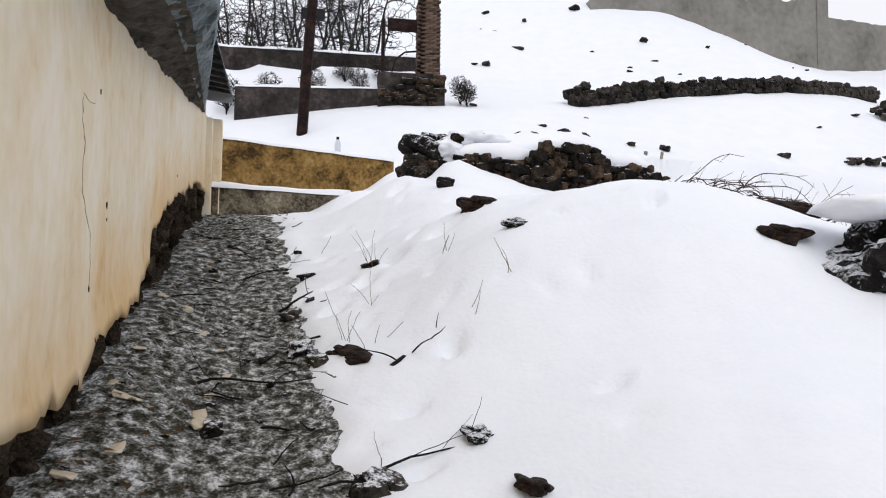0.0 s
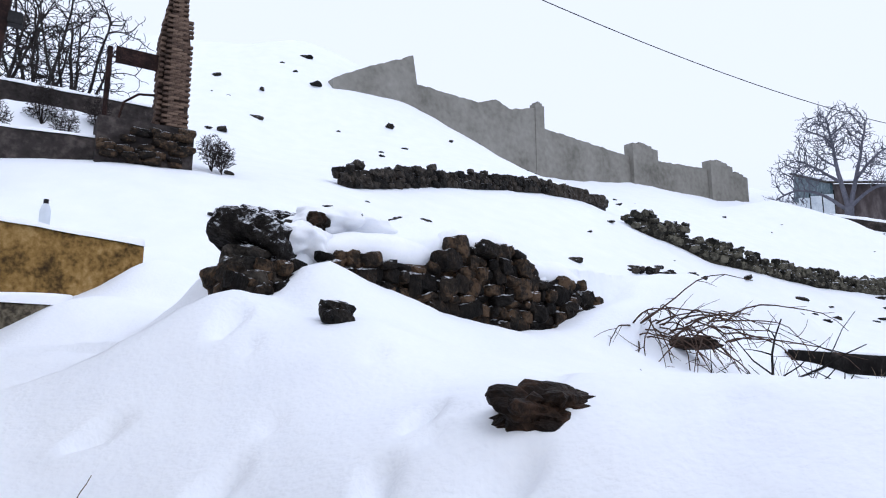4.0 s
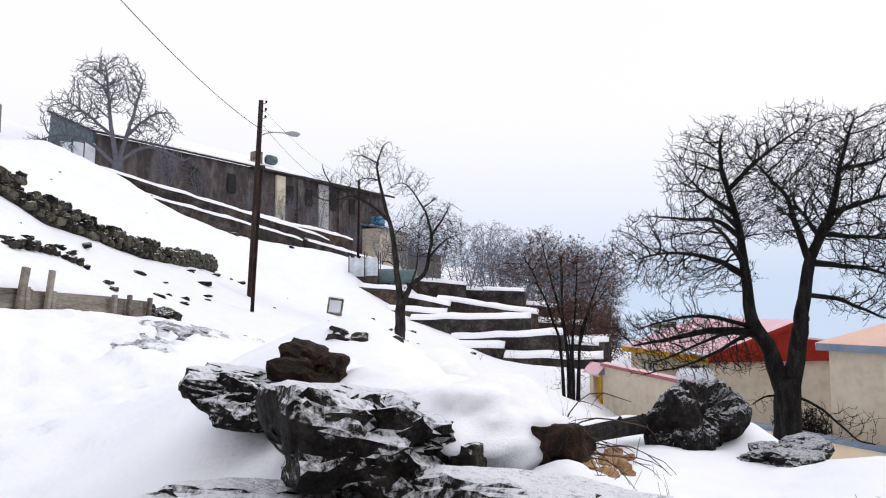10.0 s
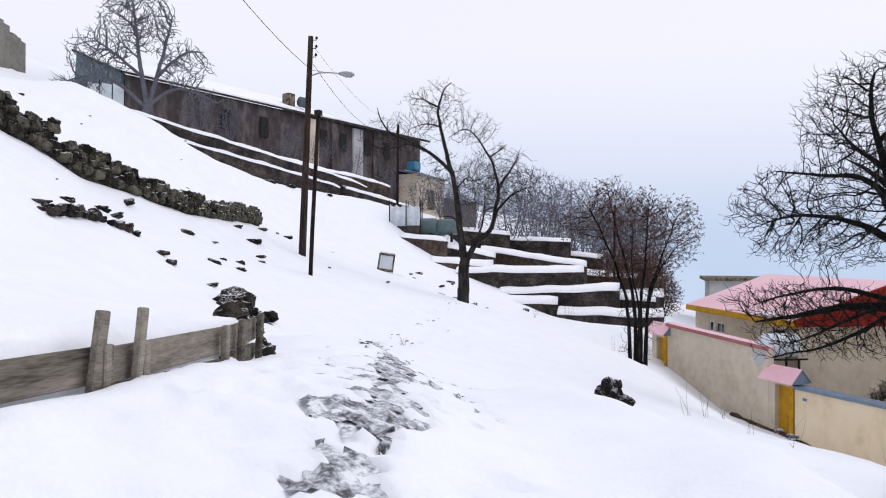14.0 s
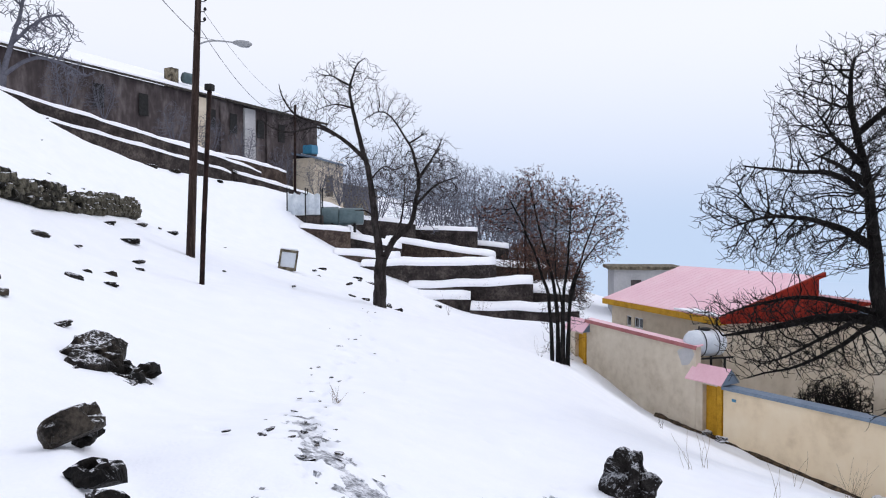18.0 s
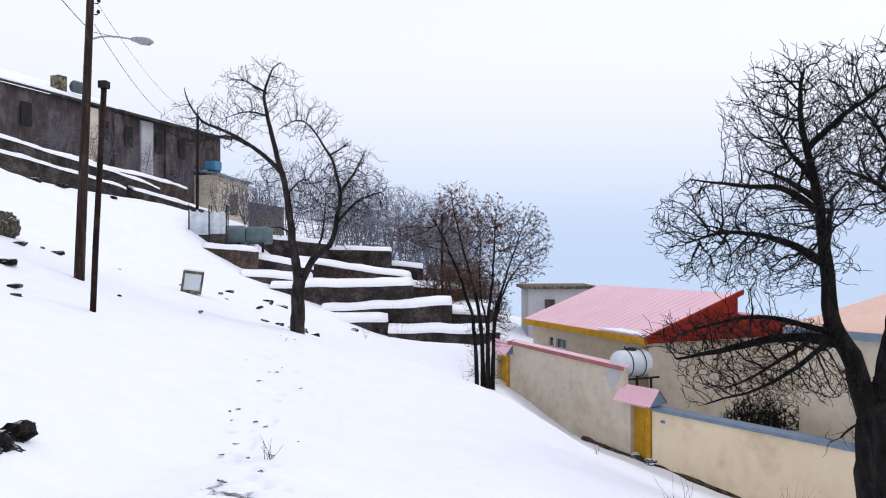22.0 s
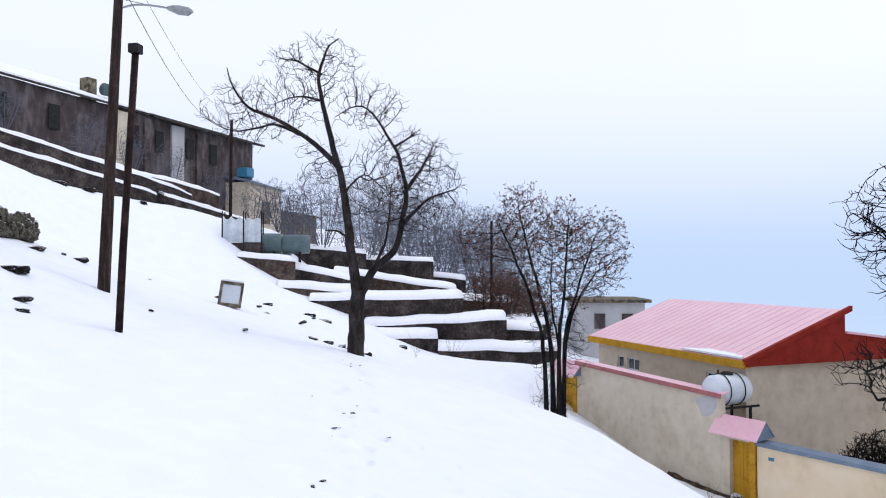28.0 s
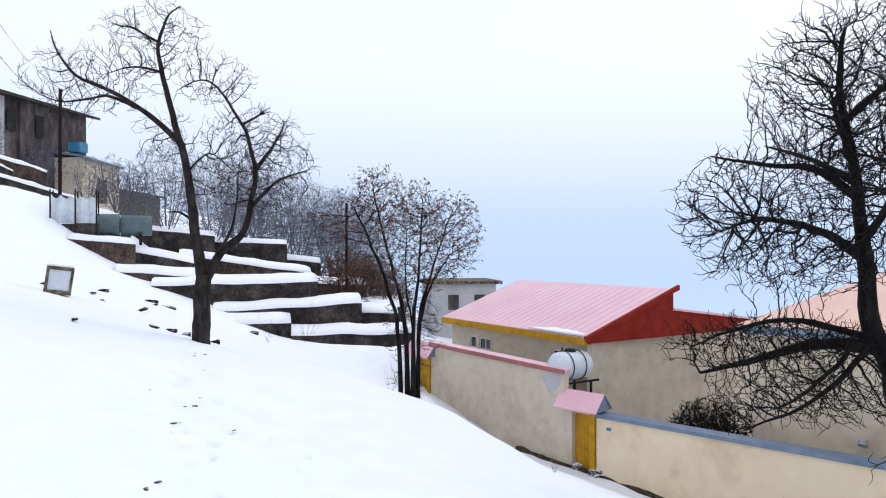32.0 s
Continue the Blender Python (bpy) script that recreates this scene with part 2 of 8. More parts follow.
PEACHROOF = material("peach_roof_sheet", [(0.70, 0.42, 0.32), (0.80, 0.54, 0.43)], 0.5, 0.5, 8, 0.05, 0.01)
REDSHEET = material("red_sheet", [(0.20, 0.016, 0.009), (0.30, 0.03, 0.017)], 0.75, 1.5, 10, 0.1, 0.01)
CAPEDGE = material("faded_red_sheet", [(0.30, 0.10, 0.10), (0.42, 0.17, 0.17)], 0.6, 1.5, 10, 0.1, 0.01)
YELLOWTRIM = material("yellow_trim", [(0.34, 0.17, 0.010), (0.50, 0.27, 0.02), (0.58, 0.33, 0.03)], 0.6, 2, 12, 0.05, 0.01)
BLUETRIM = material("blue_grey_coping", [(0.10, 0.15, 0.21), (0.19, 0.25, 0.33)], 0.5, 1.5, 14, 0.1, 0.01)
WHITEPLASTIC = material("white_plastic", [(0.55, 0.60, 0.66), (0.72, 0.76, 0.80)], 0.4, 1.5, 14, 0.05, 0.01)
GREENTANK = material("green_grey_tank", [(0.05, 0.085, 0.095), (0.11, 0.16, 0.17)], 0.5, 1.2, 10, 0.1, 0.01, metal=0.2)
FOIL = material("greenhouse_sheet", [(0.42, 0.48, 0.54), (0.72, 0.77, 0.80)], 0.4, 1.2, 9, 0.3, 0.05)
BLUEPAINT = material("blue_paint", [(0.03, 0.16, 0.28), (0.06, 0.26, 0.40)], 0.5, 2, 12, 0.05, 0.01)
LAMPGREY = material("lamp_grey", [(0.22, 0.23, 0.24), (0.36, 0.37, 0.38)], 0.5, 5, 30, 0.05, 0.01)
BLACKIRON = material("black_iron", [(0.01, 0.01, 0.01), (0.03, 0.03, 0.03)], 0.6, 5, 30, 0.1, 0.01)
CABLE = material("black_cable", [(0.012, 0.012, 0.014), (0.03, 0.03, 0.034)], 0.7, 5, 30, 0.0)
FARWALL = material("pale_far_plaster", [(0.36, 0.36, 0.37), (0.5, 0.5, 0.5)], 0.9, 0.4, 5, 0.1)
DRYGRASS = material("dry_stalk", [(0.10, 0.075, 0.05), (0.26, 0.2, 0.13)], 0.9, 6, 30, 0.0)
GLASS = material("dark_pane", [(0.012, 0.014, 0.017), (0.03, 0.034, 0.04)], 0.12, 2, 9, 0.0)


# ---- mesh helpers ----
class Shape:
    """Vertices and faces gathered into one mesh."""

    def __init__(self):
        self.v, self.f = [], []

    def add(self, verts, faces):
        n = len(self.v)
        self.v += [tuple(p) for p in verts]
        self.f += [tuple(i + n for i in f) for f in faces]
        return self

    def box(self, x0, y0, z0, x1, y1, z1, m=None):
        vs = [Vector((x, y, z)) for z in (z0, z1) for x, y in ((x0, y0), (x1, y0), (x1, y1), (x0, y1))]
        if m is not None:
            vs = [m @ p for p in vs]
        return self.add(vs, [(3, 2, 1, 0), (4, 5, 6, 7), (0, 1, 5, 4), (1, 2, 6, 5), (2, 3, 7, 6), (3, 0, 4, 7)])

    def tube(self, pts, radii, sides=6, caps=True):
        pts = [Vector(p) for p in pts]
        rings, n = [], len(pts)
        ref = Vector((0.31, 0.95, 0.07))
        for i, p in enumerate(pts):
            d = (pts[min(i + 1, n - 1)] - pts[max(i - 1, 0)])
            d = d.normalized() if d.length > 1e-9 else Vector((0, 0, 1))
            u = d.cross(ref)
            if u.length < 0.1:
                u = d.cross(Vector((1, 0, 0)))
            u.normalize()
            w = d.cross(u)
            r = radii[i]
            rings.append([p + r * (math.cos(a) * u + math.sin(a) * w) for a in (2 * math.pi * k / sides for k in range(sides))])
        vs = [q for ring in rings for q in ring]
        fs = []
        for i in range(n - 1):
            for k in range(sides):
                a, b = i * sides + k, i * sides + (k + 1) % sides
                fs.append((a, b, b + sides, a + sides))
        if caps:
            fs.append(tuple(range(sides))[::-1])
            fs.append(tuple((n - 1) * sides + k for k in range(sides)))
        return self.add(vs, fs)

    def prism(self, outline, z0, z1):
        n = len(outline)
        vs = [(x, y, z0) for x, y in outline] + [(x, y, z1) for x, y in outline]
        return self.add(vs, [tuple(range(n))[::-1], tuple(range(n, 2 * n))] + [(i, (i + 1) % n, n + (i + 1) % n, n + i) for i in range(n)])

    def mesh(self, name, mat, smooth=False):
        me = bpy.data.meshes.new(name)
        me.from_pydata(self.v, [], self.f)
        me.materials.append(mat)
        if smooth:
            me.polygons.foreach_set("use_smooth", [True] * len(me.polygons))
        me.update()
        return me


def rounded(me, width, segments=2):
    """Bevels all edges of a mesh."""
    bm = bmesh.new()
    bm.from_mesh(me)
    bmesh.ops.bevel(bm, geom=bm.edges[:], offset=width, segments=segments, affect='EDGES', clamp_overlap=True)
    bm.to_mesh(me)
    bm.free()
    return me


def thing(name, label, category, at=(0, 0, 0), turn=0.0, group="", kind=""):
    ob = new(name)
    ob.empty_display_size = 0.2
    ob.matrix_world = pose(*at, 0, 0, turn)
    return tagged(ob, label, category, group, kind)


def part(name, me, parent, label="", m=None):
    ob = new(name, me)
    if parent is not None:
        ob.parent = parent
    if m is not None:
        ob.matrix_basis = m
    if label:
        tagged(ob, label)
    return ob


def wobble(p, size, strength, seed=0.0):
    q = Vector(p) * size + Vector((seed, seed * 1.7, seed * 0.6))
    return noise.noise_vector(q) * strength


def rock_mesh(name, mat, seed, detail=2, flat=0.75, rough=0.28, smooth=False, blocky=1.0):
    bm = bmesh.new()
    bmesh.ops.create_icosphere(bm, subdivisions=detail, radius=1.0)
    for v in bm.verts:
        p = v.co.copy()
        k = 1 + noise.noise(p * 1.1 + Vector((seed * 3.1, seed, 0))) * rough * 1.6 + noise.noise(p * 2.7 + Vector((seed, 9.0, seed))) * rough * 0.7
        p = p * k + noise.noise_vector(p * 5.5 + Vector((seed, 1, 2))) * rough * 0.16
        if detail > 3 and not smooth:
            p += noise.noise_vector(p * 11 + Vector((seed, 3, 7))) * 0.05 + noise.noise_vector(p * 24 + Vector((seed, 5, 1))) * 0.03
        for ax in range(3):
            lim = (0.82, 0.78, 0.72)[ax]
            if abs(p[ax]) > lim:
                p[ax] = math.copysign(lim + (abs(p[ax]) - lim) * (1 - 0.75 * blocky), p[ax])
        v.co = Vector((p.x, p.y, p.z * flat))
    me = bpy.data.meshes.new(name)
    bm.to_mesh(me)
    bm.free()
    me.materials.append(mat)
    if smooth:
        me.polygons.foreach_set("use_smooth", [True] * len(me.polygons))
    return me


# ---- the hillside ----
STATIONS_Y = np.array([-15.0, -4, 1, 5, 9, 13, 18, 25, 36, 50, 70])
SECTIONS = [
    (-5, (-3.6, -1, 0.2, 0.8, 1.9, 3.5, 6.4, 8.5, 14.4, 24.4, 31.0)),
    (-1, (-3.4, -1, 0.1, 1.6, 2.5, 3.5, 5.9, 8.5, 13.3, 25.0, 30.6)),
    (4, (-3.1, -0.9, 0.2, 1.3, 1.9, 3.2, 4.4, 8, 13.0, 22.9, 29.6)),
    (9, (-3.9, -1, -0.2, 1, 1.5, 2.1, 3.4, 7.1, 12.5, 19.7, 28.4)),
    (16, (-3.6, -2.4, -1.7, -0.6, 0.3, 1.2, 2.2, 4.7, 10.3, 16.3, 27)),
    (27, (-4.9, -4.9, -4.6, -3.5, -2.2, 0.1, 1.7, 3.5, 8.1, 14.9, 25)),
    (40, (-6.3, -6.1, -5.5, -4.8, -4.2, -2.2, -1.0, 2.0, 5.1, 12.2, 22.9)),
    (56, (-7.1, -5.6, -4.4, -4.3, -4.2, -2.8, -0.6, 1.2, 5.6, 13, 21.5)),
    (90, (-8.7, -6.2, -5, -4.1, -3.2, -2.2, -1, 0, 5, 11, 19.8)),
]
STATIONS_X = np.array([float(s[0]) for s in SECTIONS])
LEVELS = np.array([s[1] for s in SECTIONS], float)
TRACK = np.array([(2.6, -5.0, -1.15), (1.35, -2.55, -0.65), (-0.55, 1.23, 0.2), (-1.4, 3.25, 0.75), (-2.4, 6.1, 1.7), (-2.7, 7.6, 2.0), (-1.3, 9.2, 2.37), (1.2, 11.4, 2.93), (2.85, 12.1, 3.3), (5.05, 13.2, 3.08), (7.7, 14.7, 3.0), (12.5, 15.9, 2.15)])


def cubic_weights(stations, v):
    """Weights of the smooth curve through the stations at the places v."""
    out = np.zeros((len(v), len(stations)))
    vc = np.clip(v, stations[0], stations[-1])
    i = np.clip(np.searchsorted(stations, vc, side='right') - 1, 0, len(stations) - 2)
    r = np.arange(len(v))
    span = stations[i + 1] - stations[i]
    u = (vc - stations[i]) / span
    out[r, i] += 2 * u**3 - 3 * u**2 + 1
    out[r, i + 1] += -2 * u**3 + 3 * u**2
    for k, h in ((i, (u**3 - 2 * u**2 + u) * span), (i + 1, (u**3 - u**2) * span)):
        lo, hi = np.maximum(k - 1, 0), np.minimum(k + 1, len(stations) - 1)
        d = stations[hi] - stations[lo]
        out[r, hi] += h / d
        out[r, lo] -= h / d
    return out


def near_track(x, y):
    """Distance from the trodden line, and its height there."""
    best, level = np.full(x.shape, 1e9), np.zeros(x.shape)
    for a, b in zip(TRACK[:-1], TRACK[1:]):
        d = b - a
        u = np.clip(((x - a[0]) * d[0] + (y - a[1]) * d[1]) / (d[0]**2 + d[1]**2), 0, 1)
        dist = np.hypot(x - a[0] - u * d[0], y - a[1] - u * d[1])
        level = np.where(dist < best, a[2] + u * d[2], level)
        best = np.minimum(best, dist)
    return best, level


FENCE = np.array([(-1.5, 13.0), (0.6, 12.72), (2.4, 12.86), (3.8, 13.2), (4.85, 13.68)])


def fence_bank(x, y):
    """Snow held back behind the plank fence, level with its upper edge."""
    line = np.interp(x, FENCE[:, 0], FENCE[:, 1])
    over = y - line - 0.03
    ends = 1 / (1 + np.exp(np.clip((x - 5.0) / 0.10, -50, 50))) / (1 + np.exp(np.clip((-0.5 - x) / 0.3, -50, 50)))
    return 0.42 * ends * np.clip(over / 0.10, 0, 1) * np.exp(-np.clip(over, 0, 50) / 2.5)


RUIN_A, RUIN_D = np.array((-0.35, 7.35)), np.array((0.866, 0.501))
RUIN_TOP = ((-1.06, -0.95, -0.7, -0.45, -0.40, -0.3, 0.0, 0.9, 0.97, 1.6, 1.97, 2.15, 2.67, 3.12, 3.3), (2.50, 2.58, 2.68, 2.70, 2.70, 2.76, 2.79, 2.82, 2.97, 3.0, 2.95, 2.83, 2.80, 2.66, 2.5))
RUIN_FOOT = ((-1.6, -1.03, -0.77, -0.5, -0.3, 0.05, 0.6, 1.7, 2.3, 3.1, 3.6), (2.22, 2.37, 2.37, 2.60, 2.66, 2.53, 2.35, 2.2, 2.25, 2.55, 2.62))


def ruin_bank(x, y, z):
    """Snow level with the top of the ruined wall behind it, and drifted against its foot in front."""
    s = (x - RUIN_A[0]) * RUIN_D[0] + (y - RUIN_A[1]) * RUIN_D[1]
    over = -(x - RUIN_A[0]) * RUIN_D[1] + (y - RUIN_A[1]) * RUIN_D[0]
    ends = 1 / (1 + np.exp(np.clip((s - 3.45) / 0.12, -50, 50))) / (1 + np.exp(np.clip((-0.95 - s) / 0.1, -50, 50)))
    top = np.interp(s, (-1.1, -0.8, -0.3, 0.0, 0.9, 1.3, 1.9, 2.4, 3.1, 3.5), (2.5, 2.76, 2.81, 2.86, 2.93, 3.04, 3.01, 2.91, 2.74, 2.58)) + np.interp(s, (-1.0, -0.2, 0.4, 1.0), (0.10, 0.18, 0.36, 0.75)) * np.clip(over - 0.1, 0, 0.45)
    w = ends * np.clip((over - 0.04) / 0.10, 0, 1) * np.exp(-(np.clip(over - 0.6, 0, 9) / 1.1)**2)
    z = z + w * np.maximum(0, top - z)
    foot = np.interp(s, *RUIN_FOOT)
    w = np.exp(-(np.clip(-over - 0.1, 0, 9) / 0.55)**2) * np.exp(-(np.clip(s - 3.1, 0, 9) / 0.5)**2 - (np.clip(-1.0 - s, 0, 9) / 0.8)**2) * (over < 0.04)
    return z + w * (foot - z)


BUMPS = [
    (3.0, 10.0, 2.0, 0.8, 20, 0.30),
    (1.9, 3.6, 1.5, 1.1, 0, 0.75),
    (0.6, 3.0, 0.6, 0.6, 0, 0.20),
    (-2.5, 11.0, 0.6, 0.5, 30, 0.40),
    (-2.85, 9.4, 0.6, 0.5, 35, 0.22),
    (14.5, 27.0, 6.0, 1.2, 6, 0.55),
    (9.2, 6.3, 0.8, 0.6, 0, 0.5),
    (32.3, 5.2, 3.6, 1.1, 41, -0.35),
    (-0.5, 6.15, 0.8, 0.6, 0, 0.31),
    (0.2, 4.6, 0.9, 0.7, 0, 0.22),
    (6.3, 4.7, 2.2, 1.1, 0, 0.55),
    (4.4, 8.9, 0.8, 0.5, 0, 0.25),
]


WALL_END = (-4.95, 8.0)
WALL_BACK = (math.sin(radians(27.2)), -math.cos(radians(27.2)))
WALL_SIDE = (math.cos(radians(27.2)), math.sin(radians(27.2)))


def line_bank(x, y, z, line, before, behind):
    """Raises the ground to a line of (x, y, z); before and behind: how far the bank reaches to the line's right and left."""
    best, level, across = np.full(x.shape, 1e9), np.zeros(x.shape), np.zeros(x.shape)
    for a, b in zip(line[:-1], line[1:]):
        dx, dy = b[0] - a[0], b[1] - a[1]
        u = np.clip(((x - a[0]) * dx + (y - a[1]) * dy) / (dx**2 + dy**2), 0, 1)
        dist = np.hypot(x - a[0] - u * dx, y - a[1] - u * dy)
        near = dist < best
        level = np.where(near, a[2] + u * (b[2] - a[2]), level)
        across = np.where(near, np.sign(dx * (y - a[1]) - dy * (x - a[0])), across)
        best = np.minimum(best, dist)
    w = np.exp(-(best / np.where(across > 0, behind, before))**2)
    return z + w * np.maximum(0, level - z)


BANKS = [
    # snowy spur running on from the end of the ruined wall
    ([(2.3, 8.75, 2.92), (3.0, 9.1, 2.97), (3.8, 9.55, 3.02), (5.2, 10.4, 2.92), (6.6, 11.3, 2.75)], 0.45, 1.3),
    # snow before the plank fence
    ([(-0.8, 12.55, 3.40), (1.0, 12.58, 3.44), (2.4, 12.74, 3.42), (3.8, 13.08, 3.32), (4.85, 13.54, 3.16)], 0.6, 0.12),
    # snow before the orchard wall
    ([(-21.5, 15.2, 8.45), (-12.0, 18.95, 8.5), (-5.0, 21.7, 8.55)], 1.1, 0.6),
    # lip of the bank beyond the fence
    ([(4.9, 14.0, 3.40), (6.2, 15.05, 3.28), (7.7, 16.35, 3.10), (9.2, 17.6, 2.95), (10.2, 18.3, 2.85)], 0.25, 1.6),
    # slope drifted up against the terrace below the barn
    ([(34.5, 49.0, 15.0), (38.4, 46.6, 13.2), (41.0, 45.2, 11.5), (45.2, 43.7, 9.75), (51.0, 41.8, 9.1), (58.0, 39.4, 8.7), (64.0, 37.4, 7.9)], 5.0, 1.0),
    # snow below the lowest terrace
    ([(46.7, 21.5, 0.0), (47.0, 17.5, -0.65), (47.7, 12.4, -0.75)], 2.5, 0.5),
    # drift before the low concrete walls
    ([(-5.6, 7.2, 2.02), (-3.0, 9.2, 2.12), (-2.2, 9.9, 2.2)], 1.1, 0.8),
    # earth fallen along the foot of the plaster wall
    ([(WALL_END[0] + WALL_BACK[0] * a, WALL_END[1] + WALL_BACK[1] * a, h) for a, h in ((0.3, 2.05), (2.0, 1.72), (4.0, 1.34), (6.0, 0.88), (8.0, 0.46), (10.0, 0.03), (12.0, -0.40))], 0.5, 0.45),
]


def heights(x, y):
    x, y = np.asarray(x, float), np.asarray(y, float)
    z = np.einsum('ni,ij,nj->n', cubic_weights(STATIONS_X, x.ravel()), LEVELS, cubic_weights(STATIONS_Y, y.ravel())).reshape(x.shape)
    z = z + np.clip(y - 70, 0, 200) * 0.30 - np.clip(-15 - y, 0, 200) * 0.12 - np.clip(x - 90, 0, 250) * 0.10
    dist, level = near_track(x, y)
    k = np.exp(-(dist / 1.3)**2)
    z = z * (1 - k) + level * k
    z = z + fence_bank(x, y)
    for bx, by, sx, sy, turn, h in BUMPS:
        c, s = math.cos(radians(turn)), math.sin(radians(turn))
        u, w = ((x - bx) * c + (y - by) * s) / sx, (-(x - bx) * s + (y - by) * c) / sy
        z = z + h * np.exp(-(u * u + w * w))
    for line, before, behind in BANKS:
        z = line_bank(x, y, z, line, before, behind)
    return ruin_bank(x, y, z)


def ground(x, y):
    return float(heights(np.array([x]), np.array([y]))[0])


def spaced(breaks):
    """Grid lines: (start, end, step) stretches joined."""
    out = []
    for a, b, step in breaks:
        n = max(1, round((b - a) / step))
        out += [a + (b - a) * i / n for i in range(n)]
    return np.array(out + [breaks[-1][1]])


def sheet(name, xs, ys, z, mat, smooth=True):
    nx, ny = len(xs), len(ys)
    gx, gy = np.meshgrid(xs, ys, indexing='ij')
    me = bpy.data.meshes.new(name)
    v = np.stack([gx, gy, z], -1).reshape(-1, 3)
    i = np.arange(nx * ny).reshape(nx, ny)
    f = np.stack([i[:-1, :-1], i[1:, :-1], i[1:, 1:], i[:-1, 1:]], -1).reshape(-1, 4)
    me.from_pydata(v.tolist(), [], f.tolist())
    me.materials.append(mat)
    me.polygons.foreach_set("use_smooth", [smooth] * len(me.polygons))
    return me


def value_noise(x, y, size, seed):
    """Smooth random relief, by sums of turned waves."""
    rng = np.random.RandomState(seed)
    out = np.zeros_like(x)
    for _ in range(9):
        a, ph, k = rng.uniform(0, 2 * math.pi), rng.uniform(0, 2 * math.pi), rng.uniform(0.7, 1.5) / size
        out += np.sin((x * math.cos(a) + y * math.sin(a)) * k * 2 * math.pi + ph + 1.3 * np.sin((x * math.sin(a) - y * math.cos(a)) * k * 3.1 + ph * 2))
    return out / 9


def mud_mask(x, y):
    """1 on the trodden mud strip beside the plaster wall, 0 on snow."""
    along = (x - WALL_END[0]) * WALL_BACK[0] + (y - WALL_END[1]) * WALL_BACK[1]
    off = (x - WALL_END[0]) * WALL_SIDE[0] + (y - WALL_END[1]) * WALL_SIDE[1]
    edge = 1.05 + 0.05 * along * 0.4 + 0.16 * value_noise(x, y, 0.9, 5) + 0.1 * value_noise(x, y, 0.35, 6)
    return (off > -0.4) / (1 + np.exp(np.clip((off - edge) / 0.05, -50, 50))) / (1 + np.exp(np.clip((0.2 - along) / 0.15, -50, 50)))


def slush_mask(x, y):
    n = value_noise(x, y, 0.8, 11) + 0.8 * value_noise(x, y, 0.3, 12) + 0.5 * value_noise(x, y, 0.13, 15)
    near = np.full(np.shape(x), 9.0)
    trail = ((2.2, 11.4, 0.2), (3.9, 11.9, 0.5), (5.2, 12.5, 0.6), (7.1, 13.4, 0.4), (8.4, 14.3, 0.3), (10.4, 15.4, 0.22))
    spill = ((5.2, 12.5, 0.6), (7.0, 12.7, 0.55), (8.8, 12.5, 0.4), (10.6, 12.2, 0.22))
    for (ax, ay, aw), (bx, by, bw) in (*zip(trail, trail[1:]), *zip(spill, spill[1:])):
        u = np.clip(((x - ax) * (bx - ax) + (y - ay) * (by - ay)) / ((bx - ax)**2 + (by - ay)**2), 0, 1)
        near = np.minimum(near, np.hypot(x - ax - u * (bx - ax), y - ay - u * (by - ay)) / (aw + u * (bw - aw)))
    return 1 / (1 + np.exp(np.clip((near - 0.5 - 1.5 * n) / 0.08, -50, 50)))


def snow_heights(x, y):
    z = heights(x, y)
    near = np.exp(-((x - 4) / 22)**2 - ((y - 8) / 16)**2)
    z = z + 0.07 * value_noise(x, y, 2.6, 1) * (0.3 + near) + 0.028 * value_noise(x, y, 0.7, 2) * near + 0.010 * value_noise(x, y, 0.24, 14) * near
    far = 1 - near
    z = z + 0.22 * value_noise(x, y, 7.0, 3) * far + 0.07 * value_noise(x, y, 2.2, 4) * far
    return z


